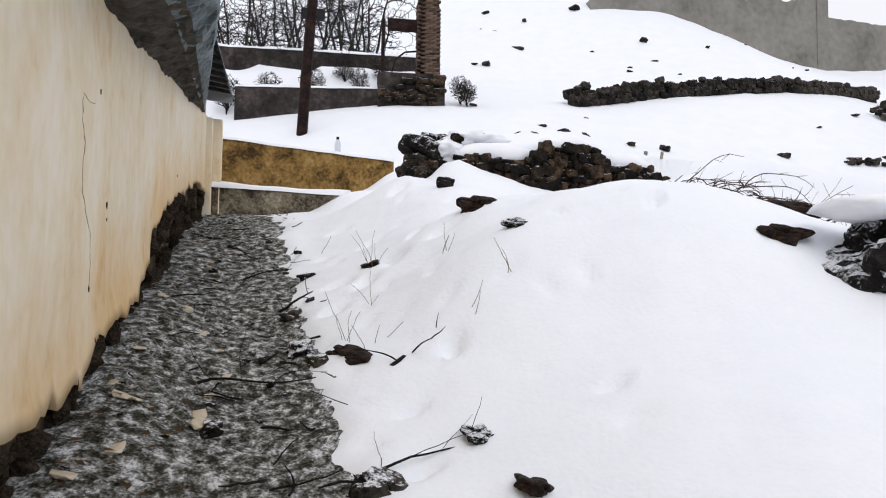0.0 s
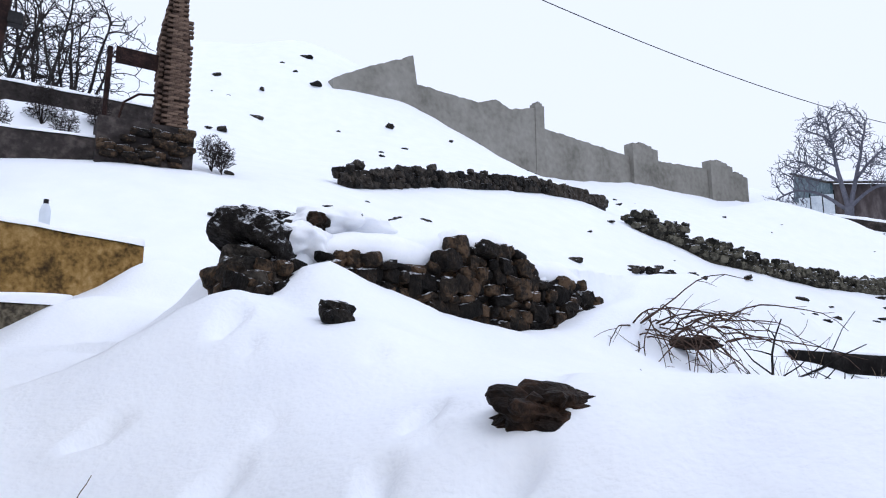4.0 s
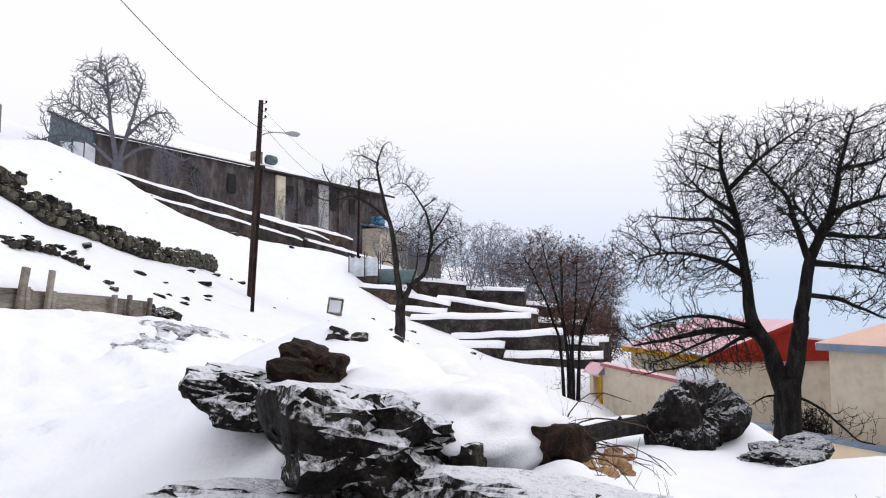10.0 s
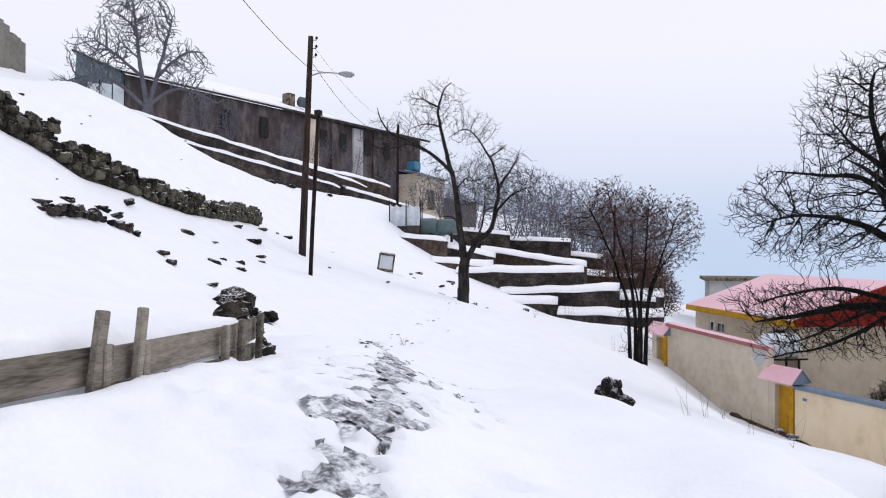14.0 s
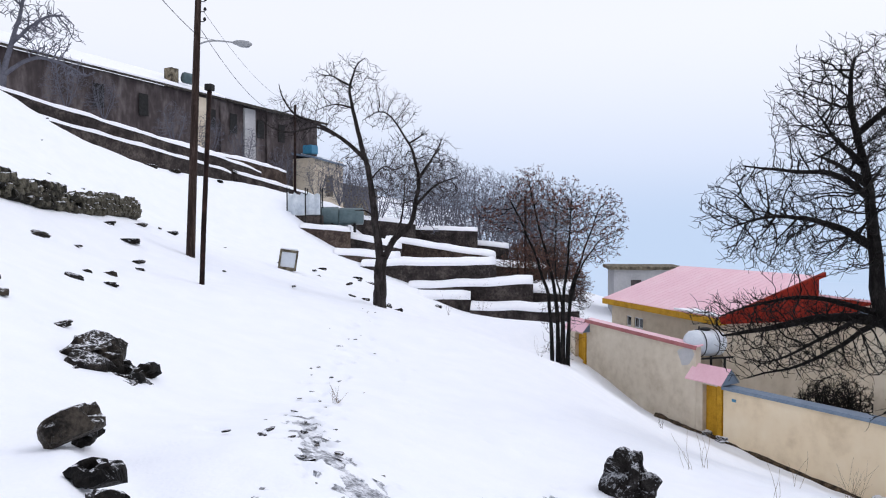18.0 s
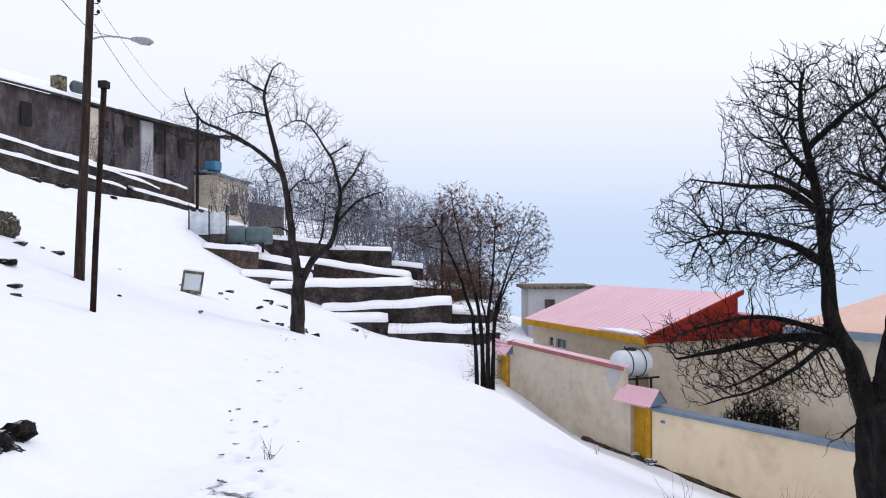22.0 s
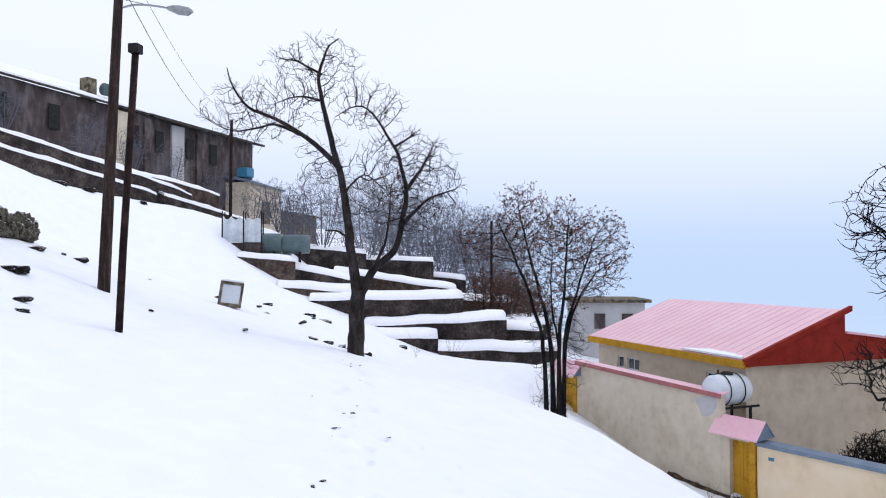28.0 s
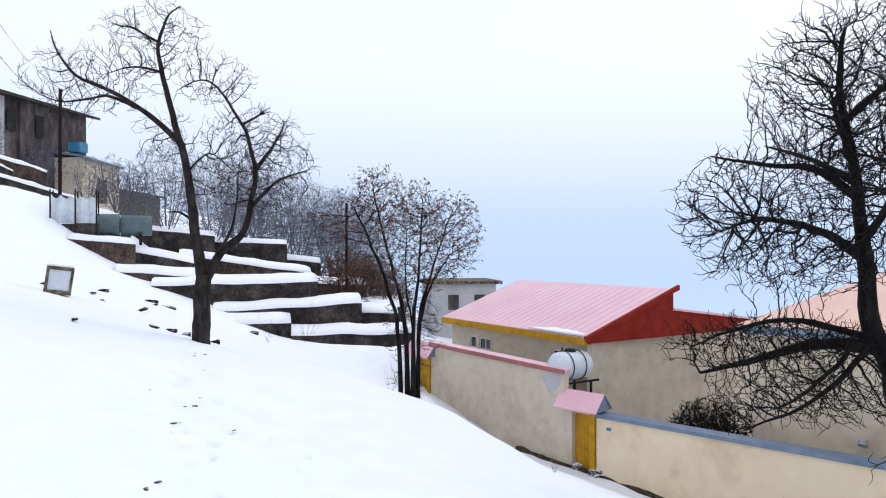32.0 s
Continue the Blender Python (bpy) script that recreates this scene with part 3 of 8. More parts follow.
def make_ground():
    xs = spaced([(-900, -60, 60), (-60, -8, 2.0), (-8, -4, 0.1), (-4, 4, 0.05), (4, 14, 0.08), (14, 26, 0.12), (26, 34, 0.3), (34, 70, 0.8), (70, 130, 3), (130, 1500, 90)])
    ys = spaced([(-900, -40, 60), (-40, -6, 1.5), (-6, 0, 0.1), (0, 8, 0.05), (8, 17, 0.07), (17, 20, 0.12), (20, 34, 0.3), (34, 80, 0.9), (80, 160, 4), (160, 1500, 90)])
    gx, gy = np.meshgrid(xs, ys, indexing='ij')
    z = snow_heights(gx, gy)
    z -= 0.10 * mud_mask(gx, gy) + 0.06 * slush_mask(gx, gy)
    z -= footprints(gx, gy)
    ob = new("ground", sheet("ground", xs, ys, z, SNOW))
    tagged(ob, "snow-covered hillside falling away to a valley", "snow ground", kind="structure")
    # trodden mud strip and the slush on the track, just below the snow's lip
    for name, label, mask, box, mat, seed in (("mud_path", "trodden frozen mud path dusted with snow", mud_mask, (-6, -8, 6, 9), MUD, 21), ("slush_patch", "wet slush and gravel showing through the snow", slush_mask, (1.3, 10.5, 11.3, 16.2), SLUSH, 22)):
        step = 0.05 if name == "mud_path" else 0.035
        px, py = np.arange(box[0], box[2], step), np.arange(box[1], box[3], step)
        qx, qy = np.meshgrid(px, py, indexing='ij')
        w = mask(qx, qy)
        zz = snow_heights(qx, qy) - (0.045 if name == "mud_path" else 0.03) - 0.12 * (w < 0.25)
        zz += 0.018 * value_noise(qx, qy, 0.28, seed) + 0.012 * value_noise(qx, qy, 0.13, seed + 1)
        me = sheet(name, px, py, zz, mat)
        bm = bmesh.new()
        bm.from_mesh(me)
        bm.verts.ensure_lookup_table()
        flat = w.ravel()
        bmesh.ops.delete(bm, geom=[v for v in bm.verts if flat[v.index] < 0.12], context='VERTS')
        bm.to_mesh(me)
        bm.free()
        tagged(new(name, me), label, "path", kind="structure")


PRINTS = []


def footprints(x, y):
    out = np.zeros_like(x)
    for px, py, turn, size, deep in PRINTS:
        sel = (abs(x - px) < 0.6) & (abs(y - py) < 0.6)
        if not sel.any():
            continue
        c, s = math.cos(turn), math.sin(turn)
        u, w = ((x[sel] - px) * c + (y[sel] - py) * s) / (0.16 * size), (-(x[sel] - px) * s + (y[sel] - py) * c) / (0.075 * size)
        d = u * u + w * w
        out[sel] = np.maximum(out[sel], deep * np.exp(-d**2) ) - 0.2 * deep * np.exp(-((np.sqrt(d) - 1.5) / 0.35)**2)
    return out


def lay_prints():
    rng = random.Random(4)

    def line(a, b, step, size=1.0, deep=0.12, stray=0.07):
        n = int(math.dist(a, b) / step)
        t = math.atan2(b[1] - a[1], b[0] - a[0])
        for i in range(n):
            k = (i + rng.uniform(-0.2, 0.2)) / n
            side = (-1)**i * 0.11 + rng.uniform(-stray, stray)
            PRINTS.append((a[0] + (b[0] - a[0]) * k - math.sin(t) * side, a[1] + (b[1] - a[1]) * k + math.cos(t) * side, t + rng.uniform(-0.3, 0.3), size * rng.uniform(0.85, 1.15), deep * rng.uniform(0.6, 1.2)))
    line((-2.4, 4.2), (-0.9, 6.9), 0.62, 1.0, 0.13, 0.1)
    line((-0.95, 2.6), (-0.1, 5.4), 0.48, 0.9, 0.12, 0.12)
    line((1.9, 3.3), (2.2, 4.6), 0.6, 0.7, 0.10, 0.1)
    line((0.1, 0.4), (0.6, 2.6), 0.55, 0.8, 0.08, 0.25)
    line((-1.6, 3.2), (0.9, 5.2), 0.6)
    line((-2.2, 2.4), (-1.0, 5.6), 0.5)
    line((-0.9, 9.8), (2.0, 12.0), 0.42, 1.1, 0.06, 0.3)
    line((0.2, 11.2), (6.0, 13.6), 0.38, 1.0, 0.06, 0.3)
    line((1.0, 10.6), (7.0, 13.2), 0.45, 1.0, 0.05, 0.4)
    line((7.0, 13.6), (12.0, 15.8), 0.36, 1.0, 0.10, 0.25)
    line((12.0, 15.8), (25.0, 19.2), 0.45, 1.1, 0.10, 0.3)
    line((9.0, 13.4), (22.0, 17.4), 0.6, 1.0, 0.05, 0.3)
    for _ in range(150):
        PRINTS.append((rng.uniform(-1.2, 3.2), rng.uniform(9.4, 12.6), rng.uniform(0, 6), rng.uniform(0.5, 1.5), rng.uniform(0.02, 0.075)))
    for _ in range(60):
        PRINTS.append((rng.uniform(-1.6, 1.6), rng.uniform(0.5, 6.0), rng.uniform(0, 6), rng.uniform(0.3, 0.8), rng.uniform(0.02, 0.05)))
    for _ in range(60):
        PRINTS.append((rng.uniform(4, 16), rng.uniform(9, 19), rng.uniform(0, 6), rng.uniform(0.5, 1.3), rng.uniform(0.02, 0.06)))


lay_prints()
make_ground()


# ---- far distance ----
def make_backdrop():
    s = Shape()
    n = 60
    vs, fs = [], []
    for i in range(n + 1):
        a = radians(-75 + 150 * i / n)
        for h in (-180, 40 + 26 * noise.noise(Vector((i * 0.13, 2, 0))) + 10 * noise.noise(Vector((i * 0.5, 5, 0)))):
            vs.append((1100 * math.cos(a), 1100 * math.sin(a), h))
    for i in range(n):
        fs.append((2 * i, 2 * i + 2, 2 * i + 3, 2 * i + 1))
    s.add(vs, fs)
    # distance haze painted as a blue glow that thins out with height
    m = bpy.data.materials.new("glowing_haze")
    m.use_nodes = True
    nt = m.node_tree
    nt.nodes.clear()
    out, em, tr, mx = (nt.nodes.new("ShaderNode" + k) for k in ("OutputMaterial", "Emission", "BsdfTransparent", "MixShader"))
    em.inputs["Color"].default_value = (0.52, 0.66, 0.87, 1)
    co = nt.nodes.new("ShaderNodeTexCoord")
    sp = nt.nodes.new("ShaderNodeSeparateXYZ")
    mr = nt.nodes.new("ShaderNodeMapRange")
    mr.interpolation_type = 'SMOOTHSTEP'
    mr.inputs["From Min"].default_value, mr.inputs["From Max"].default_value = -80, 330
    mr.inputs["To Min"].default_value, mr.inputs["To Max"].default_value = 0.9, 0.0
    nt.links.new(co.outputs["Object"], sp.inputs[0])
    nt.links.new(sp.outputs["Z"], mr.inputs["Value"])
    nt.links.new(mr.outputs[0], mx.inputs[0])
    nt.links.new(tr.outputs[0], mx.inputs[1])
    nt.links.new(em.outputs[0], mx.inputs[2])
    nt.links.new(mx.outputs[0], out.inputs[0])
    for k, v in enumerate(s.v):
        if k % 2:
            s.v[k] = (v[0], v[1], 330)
    tagged(new("backdrop", s.mesh("backdrop", m)), "glowing pale blue sheet painted as haze over the far distance", "backdrop", kind="structure")


make_backdrop()


def make_mist():
    """Valley mist painted as a glowing sheet beyond the last houses, hiding the far ground."""
    s, n = Shape(), 40
    for i in range(n + 1):
        a = radians(-80 + 104 * i / n)
        s.v += [(8 + 150 * math.cos(a), 14 + 150 * math.sin(a), h) for h in (-45, 24)]
    s.f += [(2 * i, 2 * i + 2, 2 * i + 3, 2 * i + 1) for i in range(n)]
    m = bpy.data.materials.new("glowing_mist")
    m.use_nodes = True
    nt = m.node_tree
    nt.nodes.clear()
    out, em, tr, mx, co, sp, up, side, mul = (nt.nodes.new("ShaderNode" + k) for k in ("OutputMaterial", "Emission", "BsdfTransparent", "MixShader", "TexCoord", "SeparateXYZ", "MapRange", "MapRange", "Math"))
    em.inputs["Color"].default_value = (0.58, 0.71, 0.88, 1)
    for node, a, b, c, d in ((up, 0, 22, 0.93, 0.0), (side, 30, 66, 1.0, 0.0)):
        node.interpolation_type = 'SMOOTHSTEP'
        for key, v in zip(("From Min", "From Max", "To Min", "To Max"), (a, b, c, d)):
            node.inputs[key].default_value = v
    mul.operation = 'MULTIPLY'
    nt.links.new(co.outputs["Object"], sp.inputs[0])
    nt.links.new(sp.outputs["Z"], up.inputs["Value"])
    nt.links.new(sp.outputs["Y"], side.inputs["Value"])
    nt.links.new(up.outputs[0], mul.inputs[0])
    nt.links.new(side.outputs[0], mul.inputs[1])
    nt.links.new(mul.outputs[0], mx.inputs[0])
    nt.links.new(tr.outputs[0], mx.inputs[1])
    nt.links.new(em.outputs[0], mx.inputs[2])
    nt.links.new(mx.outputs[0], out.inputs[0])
    tagged(new("backdrop_mist", s.mesh("backdrop_mist", m)), "glowing pale blue sheet painted as mist in the valley", "backdrop", kind="structure")


make_mist()


# ---- plaster wall beside the path ----
def wall_frame(along, off):
    return (WALL_END[0] + WALL_BACK[0] * along + WALL_SIDE[0] * off, WALL_END[1] + WALL_BACK[1] * along + WALL_SIDE[1] * off)


def eave_level(along):
    return 3.6 - 0.155 * along


def plaster_edge(a):
    """Ragged lower edge of the plaster."""
    base = ground(*wall_frame(a, 0.4))
    hurt = float(np.interp(a, (-0.1, 1.6, 3.5, 5.5, 5.65, 6.15, 6.25, 6.8, 6.95, 8.0, 9.0), (2.42, 2.33, 1.95, 1.56, 1.42, 1.26, 1.05, 0.84, 0.74, 0.60, 0.30)))
    level = hurt if a < 9 else base + 0.32
    return max(base + 0.06, level + 0.10 * noise.noise(Vector((a * 1.9, 4, 0))) + 0.05 * noise.noise(Vector((a * 6, 2, 0))) + 0.03 * noise.noise(Vector((a * 17, 2, 5))))


def smooth_crack(pts):
    """Splits a crack's line into short wavering steps."""
    out = []
    for p, q in zip(pts, pts[1:]):
        for k in range(6):
            v = Vector(p).lerp(Vector(q), k / 6)
            jump = 0.018 * noise.noise(v * 23)
            out.append(v + Vector((WALL_BACK[0] * jump, WALL_BACK[1] * jump, 0)))
    return out + [Vector(pts[-1])]


def make_plaster_wall():
    wall = thing("wall_plaster", "long ochre plaster wall with broken base and cracked face", "wall", kind="structure")
    # plaster skin with a ragged lower edge, thick, following the slope
    n, rows = 260, 26
    vs, fs, damp = [], [], []
    rng = random.Random(3)
    for i in range(n + 1):
        a = -0.02 + 17.0 * i / n
        x, y = wall_frame(a, 0)
        base = ground(*wall_frame(a, 0.4))
        ragged = plaster_edge(a)
        top = eave_level(a) + 0.05
        for j in range(rows + 1):
            k = j / rows
            z = ragged + (top - ragged) * k
            bulge = 0.045 * noise.noise(Vector((a * 0.5, z * 0.7, 3))) + 0.012 * noise.noise(Vector((a * 2.5, z * 2.5, 8))) + 0.05 * max(0, 1 - (z - base) / 0.5)
            px, py = wall_frame(a, bulge)
            vs.append((px, py, z))
            up = (z - ragged) + 0.35 * noise.noise(Vector((a * 0.9, z * 0.6, 1))) + 0.25 * noise.noise(Vector((a * 3.5, z * 0.9, 6)))
            damp.append(max(0.0, min(1.0, 1.0 - up / 0.65)) * (0.75 + 0.25 * noise.noise(Vector((a * 5, z * 5, 2)))))
    for i in range(n):
        for j in range(rows):
            q = i * (rows + 1) + j
            fs.append((q, q + 1, q + rows + 2, q + rows + 1))
    m = len(vs)
    for i in range(n + 1):          # underside of the plaster
        a = -0.02 + 17.0 * i / n
        px, py = wall_frame(a, -0.07)
        vs.append((px, py, vs[i * (rows + 1)][2] + 0.02))
    for i in range(n):
        fs.append((m + i, i * (rows + 1), (i + 1) * (rows + 1), m + i + 1))
    me = Shape().add(vs, fs).mesh("plaster", PLASTER_Y, True)
    me.attributes.new("damp", 'FLOAT', 'POINT').data.foreach_set("value", damp + [1.0] * (n + 1))
    part("plaster", me, wall, "cream plaster stained ochre towards its broken foot")
    core = Shape()
    for i in range(34):
        a0, a1 = 0.5 * i, 0.5 * i + 0.5
        p, q = wall_frame(a0, -0.06), wall_frame(a1, -0.06)
        r, t = wall_frame(a1, -0.45), wall_frame(a0, -0.45)
        b = min(ground(*p), ground(*q)) - 0.5
        core.add([(*p, b), (*q, b), (*r, b), (*t, b), (*p, eave_level(a0)), (*q, eave_level(a1)), (*r, eave_level(a1)), (*t, eave_level(a0))],
                 [(3, 2, 1, 0), (4, 5, 6, 7), (0, 1, 5, 4), (1, 2, 6, 5), (2, 3, 7, 6), (3, 0, 4, 7)])
    part("core", core.mesh("core", FOOTING), wall)
    # rubble footing stones along the foot
    meshes = [rock_mesh("footing_stone", FOOTING, 50 + k, 1, 0.7, 0.35) for k in range(4)]
    for i in range(290):
        a = rng.uniform(0.1, 11.5)
        x, y = wall_frame(a, rng.uniform(-0.12, -0.02))
        s = rng.uniform(0.04, 0.10)
        low = ground(x, y) - 0.1
        part("footing_stone", meshes[i % 4], wall, "", Matrix.Translation((x, y, low + (max(0.2, plaster_edge(a) - low) - 0.02) * rng.random())) @ Euler((rng.uniform(0, 3), rng.uniform(0, 3), rng.uniform(0, 3))).to_matrix().to_4x4() @ Matrix.Diagonal((s * 1.4, s, s, 1)))
    # buttress at the end
    but = Shape()
    z0, z1 = ground(*wall_frame(0, 0.2)) - 0.4, eave_level(0) - 0.02
    ring = [wall_frame(0.0, -0.45), wall_frame(0.30, -0.45), wall_frame(0.30, 0.10), wall_frame(0.0, 0.10)]
    ring2 = [wall_frame(-0.28, -0.5), wall_frame(-0.003, -0.5), wall_frame(-0.003, 0.24), wall_frame(-0.28, 0.24)]
    but.prism(ring[::-1], z0, z1)
    but.prism(ring2[::-1], z0, z1 + 0.05)
    part("buttress", rounded(but.mesh("buttress", PLASTER_Y), 0.015), wall, "paler plaster buttress")
    # cracks: thin dark grooves standing 2 mm proud
    for path in ([(8.74, 1.70), (8.77, 1.60), (8.70, 1.50), (8.72, 1.38), (8.69, 1.28), (8.60, 1.18), (8.48, 1.10), (8.44, 0.96), (8.42, 0.84)], [(8.75, 1.72), (8.6, 1.71), (8.5, 1.73)]):
        s = Shape()
        pts = []
        for a, z in path:
            bulge = 0.045 * noise.noise(Vector((a * 0.5, z * 0.7, 3))) + 0.012 * noise.noise(Vector((a * 2.5, z * 2.5, 8)))
            pts.append((*wall_frame(a, bulge + 0.001), z))
        fine = smooth_crack(pts)
        s.tube(fine, [0.0015 * (0.5 + abs(noise.noise(Vector((i * 0.4, 3, 0)))) * 2) for i in range(len(fine))], 4)
        part("crack", s.mesh("crack", FOOTING), wall, "dark crack in the plaster")


def plaster_pits():
    """Small dark holes where the plaster has fallen out."""
    rng = random.Random(8)
    for x, z, k in ((8.0, 1.29, 0.022), (8.42, 0.83, 0.014), (8.35, 1.83, 0.012), (8.0, 1.21, 0.007), (4.4, 2.0, 0.01)):
        bulge = 0.045 * noise.noise(Vector((x * 0.5, z * 0.7, 3))) + 0.012 * noise.noise(Vector((x * 2.5, z * 2.5, 8)))
        ring = [(x + k * 0.8 * rng.uniform(0.5, 1.2) * math.cos(t), z + k * rng.uniform(0.7, 1.3) * math.sin(t)) for t in (2 * math.pi * i / 9 for i in range(9))]
        vs = [(*wall_frame(u, bulge + o), w) for o in (-0.01, 0.004) for u, w in ring]
        part("pit", Shape().add(vs, [tuple(range(9))[::-1], tuple(range(9, 18))] + [(i, (i + 1) % 9, 9 + (i + 1) % 9, 9 + i) for i in range(9)]).mesh("pit", FOOTING), bpy.data.objects["wall_plaster"], "dark hole in the plaster")


def make_eave():
    """Bent old sheet metal along the wall top, hanging over the path, torn at its edge."""
    eave = thing("sheet_metal_eave", "bent galvanised sheet eave hanging over the plaster wall", "roof eave")
    n = 160

    def overhang(a):
        return min(0.55, max(0.05, 0.05 + 0.075 * (a - 1.2)))

    for name, mat, a0, a1, lab, seed in (("soffit", DARKSHEET, 1.2, 15.5, "dark rough underside of mud and broken boards", 1), ("bent_sheet", GALV, 1.3, 15.5, "crumpled grey-blue galvanised sheet with a torn upturned hem", 3), ("roof_sheet", GALV, -0.3, 15.5, "flat galvanised sheet of the roof above", 2)):
        vs, fs = [], []
        cols = 12
        for i in range(n + 1):
            a = a0 + (a1 - a0) * i / n
            out = overhang(a)
            torn = 0.05 * noise.noise(Vector((a * 2.1, seed, 0))) + 0.035 * noise.noise(Vector((a * 9, seed, 3)))
            for j in range(cols + 1):
                k = j / cols
                rough = 0.04 * noise.noise(Vector((a * 3, k * 3, seed))) + 0.03 * noise.noise(Vector((a * 9, k * 6, seed)))
                if name == "soffit":
                    o, dz = -0.1 + (out * 0.72 + 0.1) * k, -0.02 + 0.06 * k + rough
                elif name == "bent_sheet":
                    bend = max(0.0, (k - 0.7) / 0.3)
                    o, dz = out * (0.55 + 0.45 * min(1, k / 0.7)) + 0.05 * bend * noise.noise(Vector((a * 6, 2, 7))), 0.03 + 0.10 * min(1, k / 0.7) + (0.11 + 1.6 * torn) * bend + 0.6 * rough
                else:
                    o, dz = -0.5 + 0.88 * k, 0.62 - 0.12 * k - 0.05 * (k > 0.95) + 0.2 * rough
                vs.append((*wall_frame(a, o), eave_level(a) + dz))
        for i in range(n):
            for j in range(cols):
                q = i * (cols + 1) + j
                fs.append((q, q + 1, q + cols + 2, q + cols + 1))
        ob = part(name, Shape().add(vs, fs).mesh(name, mat), eave, lab)
        so = ob.modifiers.new("thick", 'SOLIDIFY')
        so.thickness = 0.03 if name == "soffit" else 0.008
    rows = []
    for i in range(31):
        a = -0.3 + 15.8 * i / 30
        rows += [(*wall_frame(a, -0.08), eave_level(a) - 0.1), (*wall_frame(a, -0.08), eave_level(a) + 0.58)]
    back = Shape().add(rows, [(2 * i, 2 * i + 2, 2 * i + 3, 2 * i + 1) for i in range(30)])
    bk = part("fascia", back.mesh("fascia", DARKSHEET), eave, "dark boarding under the roof sheet")
    bk.modifiers.new("thick", 'SOLIDIFY').thickness = 0.03
    for i in range(20):
        a = 0.2 + 0.7 * i
        part("rafter", Shape().add([(*wall_frame(a + da, o), eave_level(a) + (0.62 - 0.12 * (o + 0.5) / 0.88) - z) for z in (0.07, 0.015) for da, o in ((0, -0.05), (0.05, -0.05), (0.05, 0.36), (0, 0.36))], [(3, 2, 1, 0), (4, 5, 6, 7), (0, 1, 5, 4), (1, 2, 6, 5), (2, 3, 7, 6), (3, 0, 4, 7)]).mesh("rafter", DARKSHEET), eave)
    part("barge_board", Shape().add([(*wall_frame(a, o), eave_level(0) + z) for a in (-0.33, -0.305) for o, z in ((-0.5, 0.45), (0.38, 0.38), (0.38, 0.60), (-0.5, 0.72))], [(0, 1, 2, 3), (7, 6, 5, 4), (0, 4, 5, 1), (1, 5, 6, 2), (2, 6, 7, 3), (3, 7, 4, 0)]).mesh("barge_board", FARWALL), eave, "pale painted barge board")


make_plaster_wall()
plaster_pits()
make_eave()


# ---- low concrete walls beyond the path ----
def low_wall(name, label, a, b, z_top_a, z_top_b, thick, mat, snow=0.10, deep=1.2):
    ob = thing(name, label, "wall", kind="")
    n = max(4, int(math.dist(a, b) / 0.15))
    d = Vector((b[0] - a[0], b[1] - a[1]))
    d.normalize()
    nrm = Vector((d.y, -d.x))
    body, cap = Shape(), Shape()
    secs, caps = [], []
    for i in range(n + 1):
        k = i / n
        x, y = a[0] + (b[0] - a[0]) * k, a[1] + (b[1] - a[1]) * k
        z = z_top_a + (z_top_b - z_top_a) * k + 0.015 * noise.noise(Vector((x * 2, y * 2, 1)))
        w = 0.012 * noise.noise(Vector((x * 3, y * 3, 7)))
        secs.append([(x + nrm.x * (thick / 2 + w), y + nrm.y * (thick / 2 + w), z - deep), (x + nrm.x * (thick / 2 + w), y + nrm.y * (thick / 2 + w), z - 0.02), (x + nrm.x * (thick / 2 - 0.02), y + nrm.y * (thick / 2 - 0.02), z), (x - nrm.x * thick / 2, y - nrm.y * thick / 2, z), (x - nrm.x * thick / 2, y - nrm.y * thick / 2, z - deep)])
        h = snow * (0.75 + 0.5 * noise.noise(Vector((x * 1.3, y * 1.3, 5))))
        o = thick / 2 + 0.03 + 0.02 * noise.noise(Vector((x * 4, y * 4, 2)))
        caps.append([(x + nrm.x * o, y + nrm.y * o, z - 0.01), (x + nrm.x * o * 0.95, y + nrm.y * o * 0.95, z + h * 0.6), (x + nrm.x * o * 0.5, y + nrm.y * o * 0.5, z + h), (x - nrm.x * o * 0.6, y - nrm.y * o * 0.6, z + h), (x - nrm.x * o, y - nrm.y * o, z)])
    for shape, rows in ((body, secs), (cap, caps)):
        m = 5
        shape.add([p for r in rows for p in r], [(i * m + j, i * m + j + 1, (i + 1) * m + j + 1, (i + 1) * m + j) for i in range(n) for j in range(m - 1)] + [tuple(range(m)), tuple((n * m + j) for j in range(m))[::-1]])
    part("masonry", body.mesh("masonry", mat), ob)
    part("snow_cap", cap.mesh("snow_cap", SNOWCAP, True), ob, "soft snow lying along the top")
    return ob


low_wall("low_wall_upper", "mossy ochre concrete retaining wall under snow", (-6.6, 8.75), (-2.78, 11.34), 3.66, 3.42, 0.3, MOSSY, 0.10)
low_wall("low_wall_lower", "stained concrete step wall under snow", (-6.0, 7.35), (-3.05, 9.58), 2.50, 2.50, 0.3, CONCRETE, 0.12)
low_wall("orchard_step", "low dark stone step beside the gate", (-9.5, 17.2), (-4.6, 18.75), 6.95, 7.05, 0.4, TERRACE, 0.12, 1.2)
low_wall("orchard_wall", "dark stone orchard wall under snow", (-22.0, 15.9), (-5.0, 22.6), 9.2, 9.3, 0.5, TERRACE, 0.15, 1.6)



# ---- stones ----
OCHRES = [rock_mesh("stone", RUINSTONE, 30 + k, 2, 0.85, 0.30) for k in range(6)]


